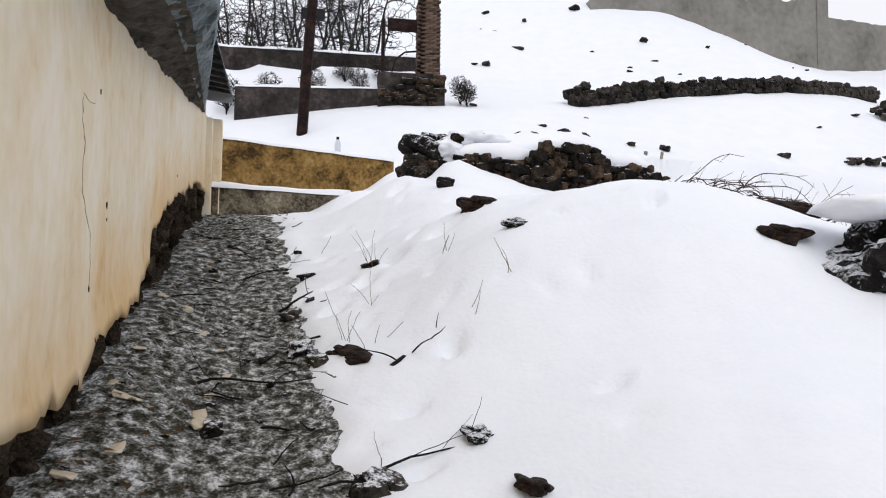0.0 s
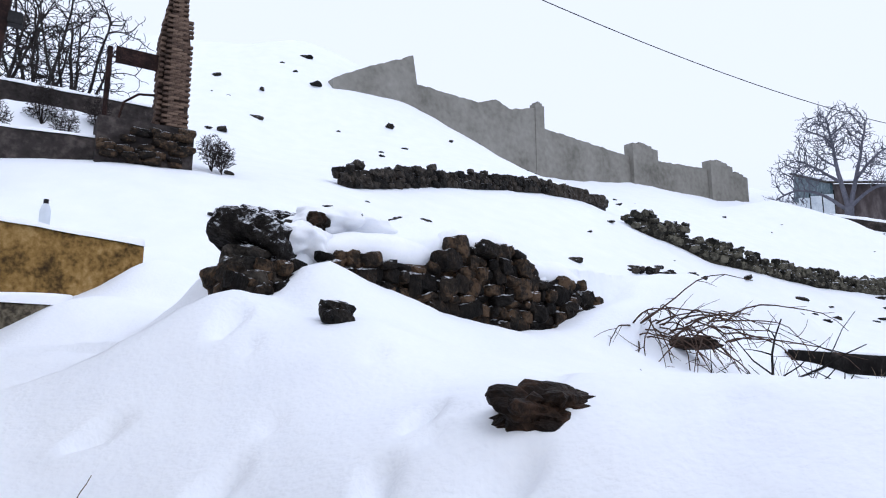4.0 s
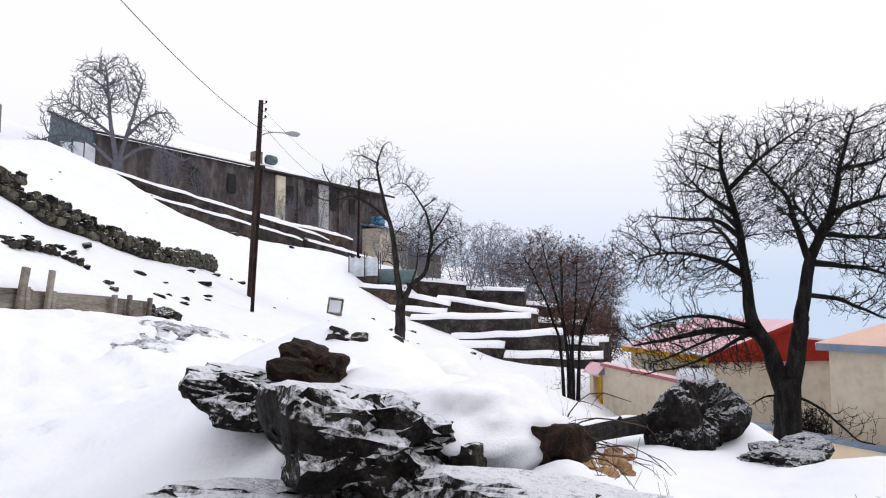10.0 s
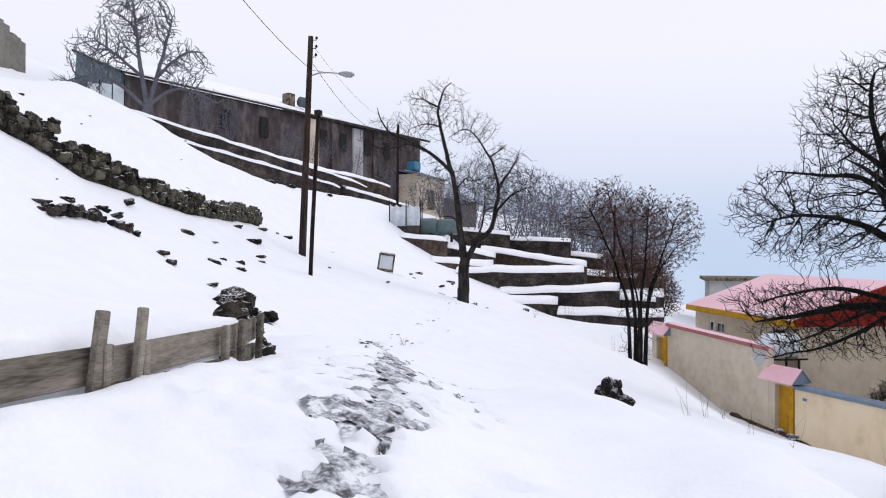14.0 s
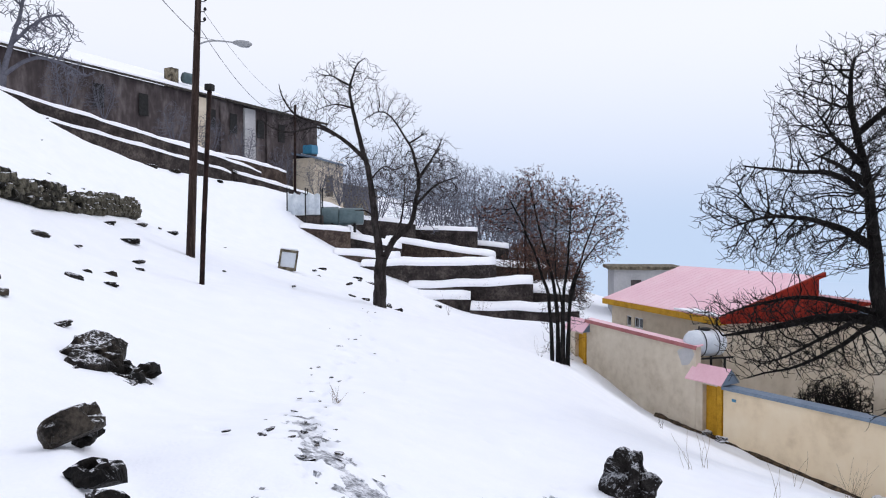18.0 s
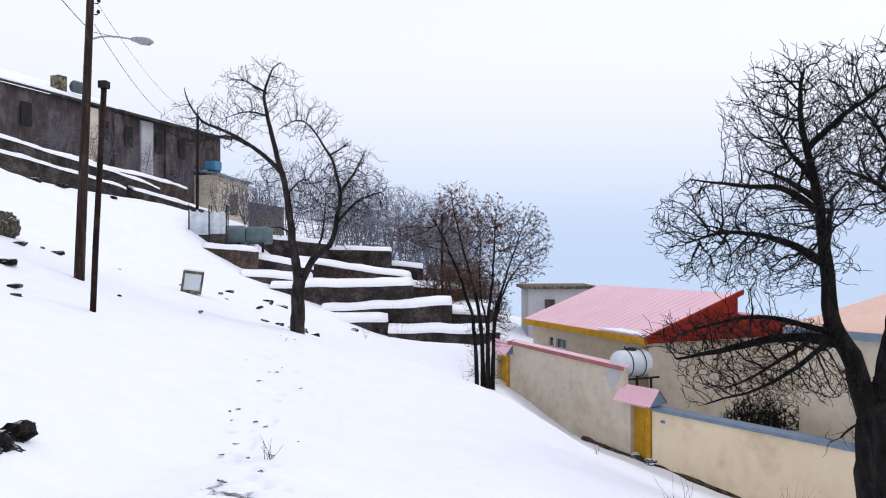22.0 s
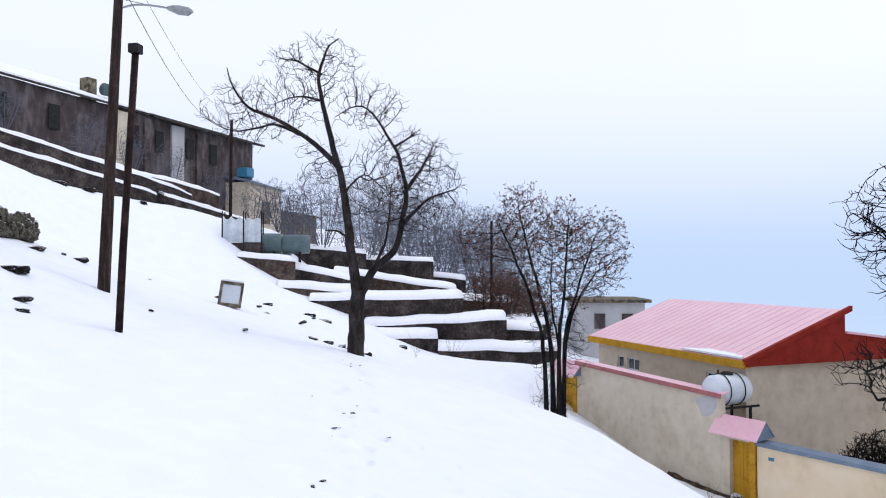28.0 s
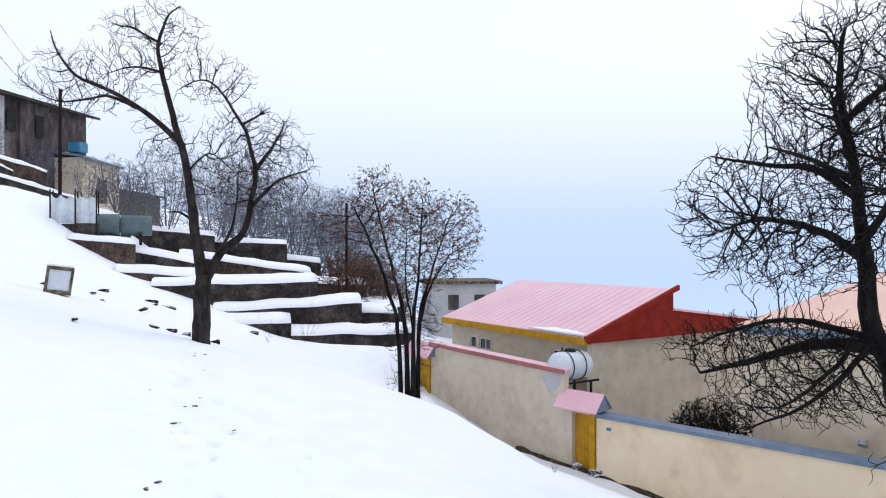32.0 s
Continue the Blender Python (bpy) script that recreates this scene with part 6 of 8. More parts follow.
def make_garden_walls():
    # upper wall with a pink sheet cap
    a, b = Vector((36.45, 7.35)), Vector((43.4, 12.3))
    ob, d, nr = long_wall("garden_wall", "cream plastered garden wall with a pink sheet cap", a, b, -0.42, -0.12, -4.4, PLASTER_C)
    n2 = nr.normalized()
    for name, mat, o0, o1, z0, z1, lab in (("cap", PINKROOF, 0.20, -0.20, 0.05, 0.13, "pink sheet cap"), ("cap_edge", CAPEDGE, 0.235, 0.20, -0.06, 0.07, "red hem of the cap")):
        p, q = a - d * 0.1, b + d * 0.1
        r = [(p.x + n2.x * o0, p.y + n2.y * o0, -0.42 + z0), (q.x + n2.x * o0, q.y + n2.y * o0, -0.12 + z0), (q.x + n2.x * o1, q.y + n2.y * o1, -0.12 + z1), (p.x + n2.x * o1, p.y + n2.y * o1, -0.42 + z1)]
        part(name, slab(*r, 0.05).mesh(name, mat), ob, lab)
    ring = [(0.5 + 0.48 * math.cos(t) * (1 + 0.25 * math.sin(3 * t)), 0.5 + 0.46 * math.sin(t) * (1 + 0.2 * math.cos(2 * t + 1))) for t in (2 * math.pi * k / 18 for k in range(18))]
    at = Matrix.Translation((*(a + d * 0.15 + nr), -1.42)) @ Matrix.Rotation(math.atan2(d.y, d.x), 4, 'Z')
    patch = Shape().add([at @ Vector((u, o, w)) for o in (0.0, 0.006) for u, w in ring], [tuple(range(18)), tuple(range(18, 36))[::-1]] + [(k, 18 + k, 18 + (k + 1) % 18, (k + 1) % 18) for k in range(18)])
    part("plaster_patch", patch.mesh("plaster_patch", FARWALL), ob, "paler repaired plaster")
    # lower wall with a blue-grey coping
    g, e = Vector((35.35, 6.35)), Vector((18.6, -8.4))
    ob2, d2, nr2 = long_wall("garden_wall", "peach plastered garden wall with a blue-grey coping", g, e, -2.02, -1.95, -4.6, PLASTER_P)
    n3 = -nr2.normalized()
    o0, o1, z1 = 0.24, -0.24, 0.12
    p, q = g - d2 * 0.05, e
    r = [(p.x + n3.x * o0, p.y + n3.y * o0, -2.02 + z1), (q.x + n3.x * o0, q.y + n3.y * o0, -1.95 + z1), (q.x + n3.x * o1, q.y + n3.y * o1, -1.95 + z1 + 0.05), (p.x + n3.x * o1, p.y + n3.y * o1, -2.02 + z1 + 0.05)]
    part("coping", slab(*r, 0.14).mesh("coping", BLUETRIM), ob2, "blue-grey painted coping")
    # house number plate
    pl = Shape().box(-0.11, -0.006, -0.06, 0.11, 0.006, 0.06, Matrix.Translation((g.x + d2.x * 0.55 + nr2.x * -1.03, g.y + d2.y * 0.55 + nr2.y * -1.03, -2.42)) @ Matrix.Rotation(math.atan2(d2.y, d2.x), 4, 'Z'))
    part("number_plate", pl.mesh("number_plate", BLUEPAINT), ob2, "small blue plate")


make_garden_walls()


def make_gate(at, turn, z, name="garden_gate"):
    """Door in a narrow plastered portal under a small gabled sheet canopy; local x runs along the wall, y towards the slope."""
    g = thing(name, "yellow timber garden gate under a small pink canopy", "gate", (*at, z), turn)
    part("jamb", rounded(Shape().box(-0.62, -0.25, -1.0, -0.40, 0.2, 2.35).mesh("jamb", YELLOWTRIM), 0.01), g, "yellow painted post")
    part("jamb", rounded(Shape().box(0.45, -0.25, -1.0, 0.95, 0.16, 2.5).mesh("jamb", PLASTER_C), 0.01), g, "plastered jamb")
    part("lintel", Shape().box(-0.62, -0.24, 2.15, 0.95, 0.15, 2.4).mesh("lintel", PLASTER_C), g)
    door = part("door", rounded(Shape().box(-0.40, -0.16, -0.1, 0.45, -0.10, 2.14).mesh("door", YELLOWTRIM), 0.008), g, "ochre yellow boarded door leaf")
    for i in range(6):
        part("board", rounded(Shape().box(-0.39 + 0.14 * i, -0.10, -0.05, -0.26 + 0.14 * i, -0.085, 2.1).mesh("board", YELLOWTRIM), 0.004), door)
    part("canopy", slab((-0.95, 0.62, 2.38), (1.05, 0.62, 2.38), (1.05, 0.0, 3.02), (-0.95, 0.0, 3.02), 0.05).mesh("canopy", PINKROOF), g, "pink sheet slope")
    part("canopy", slab((-0.95, 0.0, 3.02), (1.05, 0.0, 3.02), (1.05, -0.55, 2.42), (-0.95, -0.55, 2.42), 0.05).mesh("canopy", BLUETRIM), g, "blue-grey sheet slope")
    for x in (-0.93, 0.95):
        tri = Shape().add([(x, 0.58, 2.34), (x, -0.5, 2.36), (x, 0.0, 2.96), (x + 0.06, 0.58, 2.34), (x + 0.06, -0.5, 2.36), (x + 0.06, 0.0, 2.96)], [(0, 1, 2), (5, 4, 3), (0, 3, 4, 1), (1, 4, 5, 2), (2, 5, 3, 0)])
        part("gable", tri.mesh("gable", BLUETRIM), g, "blue-grey gable sheet")
    return g


make_gate((35.85, 6.8), 41, -4.15)
make_gate((43.9, 12.7), 36, -3.1)


def make_water_tank():
    t = thing("water_tank", "white plastic water tank in a black steel cradle", "water tank", (37.35, 6.95, -1.05), -62)
    rings = [(-0.95, 0.0), (-0.93, 0.3), (-0.85, 0.48), (-0.7, 0.58), (-0.35, 0.6), (0.0, 0.61), (0.35, 0.6), (0.7, 0.58), (0.85, 0.48), (0.93, 0.3), (0.95, 0.0)]
    part("tank", Shape().tube([(x, 0, 0.72) for x, _ in rings], [max(0.01, r) for _, r in rings], 24).mesh("tank", WHITEPLASTIC, True), t)
    for x in (-0.35, 0.35):
        s = Shape().tube([(x, 0.63 * math.cos(a), 0.72 + 0.63 * math.sin(a)) for a in (2 * math.pi * i / 24 for i in range(25))], [0.022] * 25, 5, False)
        part("strap", s.mesh("strap", BLACKIRON), t)
    part("lid", Shape().tube([(0, 0, 1.30), (0, 0, 1.38), (0, 0, 1.42)], [0.24, 0.24, 0.16], 16).mesh("lid", BLACKIRON), t, "black lid")
    part("pipe", Shape().tube([(0.12, 0.62, 1.4), (0.12, 0.64, 0.2), (0.12, 0.64, -0.6)], [0.04] * 3, 8).mesh("pipe", BLACKIRON), t, "black upright pipe")
    for x in (-0.7, 0.7):
        for y in (-0.5, 0.5):
            part("leg", Shape().box(x - 0.04, y - 0.04, -2.9, x + 0.04, y + 0.04, 0.12).mesh("leg", BLACKIRON), t)
    for y in (-0.5, 0.5):
        part("rail", Shape().box(-0.9, y - 0.04, 0.04, 1.15, y + 0.04, 0.12).mesh("rail", BLACKIRON), t)


make_water_tank()


def make_peach_house():
    h = thing("house", "cream house with a peach sheet roof and blue eave", "house", (32.8, 1.4, -4.4), 41)
    E = 6.1
    part("wall", Shape().box(-16, -0.3, -1.5, 0, 0, E).mesh("wall", PLASTER_C), h)
    part("wall", Shape().box(-0.3, -9, -1.5, 0, -0.3, E).mesh("wall", PLASTER_C), h)
    part("wall", Shape().box(-16, -9, -1.5, -0.3, -8.7, E).mesh("wall", PLASTER_C), h)
    part("eave_board", Shape().box(-16.3, 0.3, E - 0.2, 0.35, 0.36, E + 0.1).mesh("eave_board", BLUETRIM), h, "blue eave board")
    part("eave_board", Shape().box(0.36, -9.3, E - 0.2, 0.42, 0.3, E + 0.1).mesh("eave_board", BLUETRIM), h, "blue eave board")
    R = E + 2.1
    part("roof", slab((-16.3, 0.34, E + 0.12), (0.4, 0.34, E + 0.12), (-3.5, -4.5, R), (-16.3, -4.5, R), 0.1).mesh("roof", PEACHROOF), h, "pale peach sheet roof")
    part("roof", Shape().add([(0.4, 0.34, E + 0.12), (0.4, -9.3, E + 0.12), (-3.5, -4.5, R), (0.4, 0.34, E), (0.4, -9.3, E), (-3.5, -4.5, R - 0.1)], [(0, 1, 2), (5, 4, 3), (0, 3, 4, 1), (1, 4, 5, 2), (2, 5, 3, 0)]).mesh("roof", PEACHROOF), h)
    part("roof", slab((-16.3, -4.5, R), (-3.5, -4.5, R), (0.4, -9.3, E + 0.12), (-16.3, -9.3, E + 0.12), 0.1).mesh("roof", PEACHROOF), h)
    part("wall_lamp", Shape().tube([(-3.6, 0.0, 2.6), (-3.6, 0.12, 2.62), (-3.6, 0.2, 2.5)], [0.12, 0.14, 0.16], 12).mesh("wall_lamp", LAMPGREY), h, "round grey wall lamp")


make_peach_house()


def make_far_house():
    h = thing("far_house", "small pale flat-roofed house in the mist", "house", (77.7, 7.6, -3.0), 5)
    part("wall", Shape().box(-3, -3.2, -3, 3, 3.0, 4.3).mesh("wall", FARWALL), h)
    part("roof", Shape().box(-3.5, -3.7, 4.3, 3.5, 3.5, 4.6).mesh("roof", CONCRETE), h)
    for y in (-1.6, 0.9):
        w = part("window", Shape().box(-3.05, y - 0.5, 1.9, -2.99, y + 0.5, 3.3).mesh("window", BARNWALL), h)


make_far_house()


# ---- barn, terraces and ruined fort wall ----
def make_barn():
    ang = math.degrees(math.atan2(45.2 - 57, 84.5 - 44))
    b = thing("barn", "long old stone barn with snow on its roof", "barn", (44.0, 57.0, 0), ang)
    # local x along the front, y away from it
    n = 42
    top = lambda x: 18.95 - 0.017 * x
    low = lambda x: 15.2 - 0.155 * x
    rows = []
    for i in range(n + 1):
        x = 2.4 + 39.6 * i / n
        w = 0.12 * noise.noise(Vector((x * 0.4, 3, 0)))
        rows += [(x, w, low(x) - 2.5), (x, w, top(x)), (x, 0.6, top(x)), (x, 0.6, low(x) - 2.5)]
    part("wall", Shape().add(rows, [(i * 4 + j, i * 4 + j + 1, i * 4 + 5 + j, i * 4 + 4 + j) for i in range(n) for j in range(3)] + [(0, 1, 2, 3), (n * 4 + 3, n * 4 + 2, n * 4 + 1, n * 4)]).mesh("wall", BARNWALL), b, "stained dark barn wall")
    part("wall", Shape().box(2.0, 0.0, 10, 2.4, 9, 19.3).mesh("wall", BARNWALL), b)
    part("roof", slab((1.6, -0.5, 19.05), (27.5, -0.5, 18.6), (27.5, 7.5, 21.6), (1.6, 7.5, 22.1), 0.2).mesh("roof", DARKSHEET), b)
    part("roof_snow", slab((1.7, -0.45, 19.20), (27.4, -0.45, 18.75), (27.4, 7.4, 21.75), (1.7, 7.4, 22.25), 0.14).mesh("roof_snow", SNOWCAP), b, "snow lying on the roof")
    part("roof", slab((26.6, -0.9, 18.55), (43.0, -0.9, 18.28), (43.0, 7.5, 20.3), (26.6, 7.5, 20.6), 0.25).mesh("roof", DARKSHEET), b, "dark overhanging roof")
    part("roof_snow", slab((26.8, 0.6, 18.97), (34.0, 0.6, 18.85), (34.0, 7.2, 20.6), (26.8, 7.2, 20.8), 0.1).mesh("roof_snow", SNOWCAP), b)
    part("gable", Shape().add([(1.9, -0.2, 17.0), (2.0, -0.2, 19.3), (2.0, 7.4, 22.2), (1.9, 8.0, 17.0), (2.2, -0.2, 17.0), (2.2, -0.2, 19.3), (2.2, 7.4, 22.2), (2.2, 8.0, 17.0)], [(0, 1, 2, 3), (7, 6, 5, 4), (0, 4, 5, 1), (1, 5, 6, 2), (2, 6, 7, 3)]).mesh("gable", GALV), b)
    for x, w, c in ((23.0, 1.3, PLASTER_C), (29.6, 1.6, FARWALL), (26.2, 0.8, BARNWALL), (33.0, 0.9, BARNWALL)):
        part("pier", Shape().box(x, -0.25, low(x) - 1, x + w, 0.0, top(x) - 0.3).mesh("pier", c), b, "pale plastered pier")
    for x in (12.0, 16.5, 24.6, 27.6, 31.6, 35.0):
        part("opening", Shape().box(x, -0.16, top(x) - 3.2, x + 1.0, -0.12, top(x) - 1.2).mesh("opening", BLACKIRON), b, "dark boarded opening")
    part("chimney", Shape().box(21.6, 1.6, 19, 22.5, 2.6, 21.0).mesh("chimney", CONCRETE), b)
    part("roof_tank", Shape().tube([(22.6, 0.9, 20.1), (23.6, 0.9, 20.1), (23.9, 0.9, 20.1)], [0.55, 0.55, 0.3], 12).mesh("roof_tank", GREENTANK, True), b, "dark barrel on the roof")
    shed = thing("shed", "small cream shed at the foot of the barn", "shed", (79.2, 43.6, 0), ang)
    part("wall", Shape().box(0, 0, 7.5, 5.6, 4, 13.5).mesh("wall", PLASTER_C), shed)
    part("roof", slab((-0.3, -0.4, 13.6), (5.9, -0.4, 13.1), (5.9, 4.2, 14.1), (-0.3, 4.2, 14.4), 0.2).mesh("roof", BLUETRIM), shed)
    part("roof_snow", slab((1.4, -0.3, 13.6), (5.8, -0.3, 13.25), (5.8, 4.0, 14.3), (1.4, 4.0, 14.5), 0.12).mesh("roof_snow", SNOWCAP), shed)
    part("water_box", rounded(Shape().box(0.0, 0.3, 14.0, 1.3, 1.6, 15.0).mesh("water_box", BLUEPAINT), 0.08), shed, "blue plastic water box")
    part("opening", Shape().box(2.2, -0.04, 9.2, 3.6, -0.01, 11.6).mesh("opening", CONCRETE), shed)
    low_house = thing("low_house", "low grey house beyond the barn", "house", (86.0, 43.5, 0), ang)
    part("wall", Shape().box(0, 0, 3, 9, 6, 10.9).mesh("wall", CONCRETE), low_house)
    part("roof", slab((-0.5, -0.6, 11.1), (9.5, -0.6, 10.8), (9.5, 6.5, 11.9), (-0.5, 6.5, 12.2), 0.25).mesh("roof", CONCRETE), low_house)
    fence = thing("sheet_fence", "grey sheet fence panels beside the barn", "fence", (43.0, 57.0, 0), ang)
    for i in range(3):
        part("panel", Shape().box(0.1 + 1.05 * i, -0.02, 14.9, 1.05 + 1.05 * i, 0.02, 17.6 + 0.15 * i).mesh("panel", FOIL), fence)
        part("post", Shape().tube([(1.08 + 1.05 * i, 0, 14), (1.08 + 1.05 * i, 0, 18 + 0.15 * i)], [0.05] * 2, 6).mesh("post", BLACKIRON), fence)


make_barn()


def terrace(a, b, top_a, top_b, face, back, mat, snow=0.12):
    """A retaining wall with a level snowy shelf running back from it."""
    t = thing("terrace", "stone retaining wall with a snow-covered terrace on top", "terrace", group="hillside terraces")
    n = max(6, int(math.dist(a, b) / 0.5))
    d = Vector((b[0] - a[0], b[1] - a[1])).normalized()
    nr = Vector((-d.y, d.x))
    if nr.x > 0:
        nr = -nr
    wall, top = [], []
    turn = min(0.5, 0.1 * math.dist(a, b))
    for i in range(n + 1):
        k = i / n
        x, y = a[0] + (b[0] - a[0]) * k, a[1] + (b[1] - a[1]) * k
        late = max(0.0, (k - 0.75) / 0.25)
        x, y = x - nr.x * turn * late**2, y - nr.y * turn * late**2
        w = 0.18 * noise.noise(Vector((x * 0.6, y * 0.6, 4)))
        x, y = x + nr.x * w, y + nr.y * w
        z = top_a + (top_b - top_a) * k + 0.08 * noise.noise(Vector((x * 0.5, y * 0.5, 9)))
        wall += [(x + nr.x * 0.12, y + nr.y * 0.12, z - face - 1.2), (x, y, z), (x - nr.x * back, y - nr.y * back, z - 0.05), (x - nr.x * back, y - nr.y * back, z - face - 1.2)]
        h = snow * (1 + 0.6 * noise.noise(Vector((x * 0.9, y * 0.9, 1))))
        top += [(x + nr.x * 0.04, y + nr.y * 0.04, z - 0.01), (x + nr.x * 0.03, y + nr.y * 0.03, z + h * 0.8), (x - nr.x * 0.8, y - nr.y * 0.8, z + h + 0.28), (x - nr.x * back, y - nr.y * back, z + h + 0.34)]
    quads = [(i * 4 + j, i * 4 + j + 1, i * 4 + 5 + j, i * 4 + 4 + j) for i in range(n) for j in range(3)]
    ends = [(0, 1, 2, 3), (n * 4 + 3, n * 4 + 2, n * 4 + 1, n * 4)]
    part("masonry", Shape().add(wall, quads + ends).mesh("masonry", mat), t)
    part("snow_shelf", Shape().add(top, quads + ends).mesh("snow_shelf", SNOWCAP, True), t, "snow on the terrace")
    return t


for row in ((53.1, 33.9, 54.3, 30.3, 5.25, 4.9, 1.7, 4, 1), (55.2, 31.0, 56.4, 26.8, 4.5, 3.6, 1.0, 4, 0), (51.1, 30.4, 52.5, 25.8, 3.3, 2.9, 0.9, 4, 1),
            (49.9, 28.0, 51.7, 18.7, 2.5, 2.6, 1.2, 4, 0), (49.0, 24.4, 49.9, 16.0, 1.05, 1.4, 1.1, 3, 0), (47.0, 23.2, 47.6, 19.8, 0.55, 0.5, 0.7, 2, 0),
            (65.4, 28.2, 66.4, 22.5, 5.2, 5.0, 1.6, 5, 0), (59.1, 29.0, 60.7, 20.0, 4.2, 2.8, 1.0, 5, 1), (70.2, 24.0, 70.7, 20.2, 3.8, 3.4, 0.8, 5, 0), (56.6, 19.6, 57.0, 13.5, 0.5, 0.6, 0.8, 5, 0), (61.5, 33.5, 63.5, 27.5, 6.2, 5.6, 1.4, 5, 0)):
    terrace(row[0:2], row[2:4], row[4], row[5], row[6], row[7], (TERRACE, TERRACE2)[row[8]])
terrace((55.0, 34.6), (56.2, 31.2), 5.3, 5.1, 0.8, 3.0, TERRACE)
terrace((47.5, 19.8), (48.3, 12.9), -0.15, -0.2, 0.7, 1.6, TERRACE)
terrace((52.6, 19.2), (53.2, 13.8), 0.7, 0.5, 0.8, 2.5, TERRACE)
terrace((62.0, 22.5), (63.0, 16.0), 2.2, 1.8, 1.0, 3.0, TERRACE2)
terrace((38.5, 47.5), (60.0, 40.1), 13.6, 10.1, 1.0, 1.5, TERRACE, 0.18)
terrace((40.8, 46.0), (56.4, 40.9), 12.0, 9.7, 1.2, 1.2, TERRACE, 0.2)
terrace((56.4, 40.9), (66.5, 37.6), 9.7, 8.2, 1.3, 1.2, TERRACE, 0.2)
terrace((50.0, 45.6), (66.0, 40.5), 12.2, 10.6, 0.5, 1.0, TERRACE2, 0.2)


def make_fort_wall():
    f = thing("fort_wall", "ruined grey mud-brick wall with a stepped broken top", "ruined wall", (16.4, 50.3, 0), math.degrees(math.atan2(11.9, 24.6)))
    tops = ((-17.5, 19.2), (-16.2, 20.0), (-11.5, 22.4), (-11.4, 20.4), (-6.2, 20.4), (-4.6, 21.0), (-3.2, 20.6), (0.0, 21.5), (0.05, 19.9), (9.9, 19.6), (20.8, 20.5), (27.6, 20.5))
    rows, n = [], 140
    for i in range(n + 1):
        x = -17.5 + 45.1 * i / n
        z = np.interp(x, [t[0] for t in tops], [t[1] for t in tops]) + 0.12 * noise.noise(Vector((x * 1.7, 0, 2)))
        w = 0.08 * noise.noise(Vector((x * 0.6, 5, 0)))
        c, s = math.cos(radians(25.8)), math.sin(radians(25.8))
        g = ground(16.4 + x * c, 50.3 + x * s)
        rows += [(x, -0.35 + w, g - 1.5), (x, -0.3 + w, z), (x, 0.3, z), (x, 0.35, g - 1.5)]
    part("masonry", Shape().add(rows, [(i * 4 + j, i * 4 + j + 1, i * 4 + 5 + j, i * 4 + 4 + j) for i in range(n) for j in range(3)] + [(0, 1, 2, 3), (n * 4 + 3, n * 4 + 2, n * 4 + 1, n * 4)]).mesh("masonry", MUDWALL), f)
    for x0, x1, z, dpt in ((10.0, 13.3, 20.6, 0.7), (21.2, 24.8, 21.2, 0.7), (24.8, 27.7, 20.7, 0.5), (-0.8, 0.1, 21.5, 0.4)):
        s = Shape().box(x0, -dpt, 12, x1, 0.2, z)
        for i in range(4):
            w = (x1 - x0) / 4
            s.box(x0 + w * i, -dpt, z, x0 + w * (i + 1), 0.2, z + (0.1, 0.3, 0.22, 0.05)[i])
        part("pier", s.mesh("pier", MUDWALL), f)


make_fort_wall()


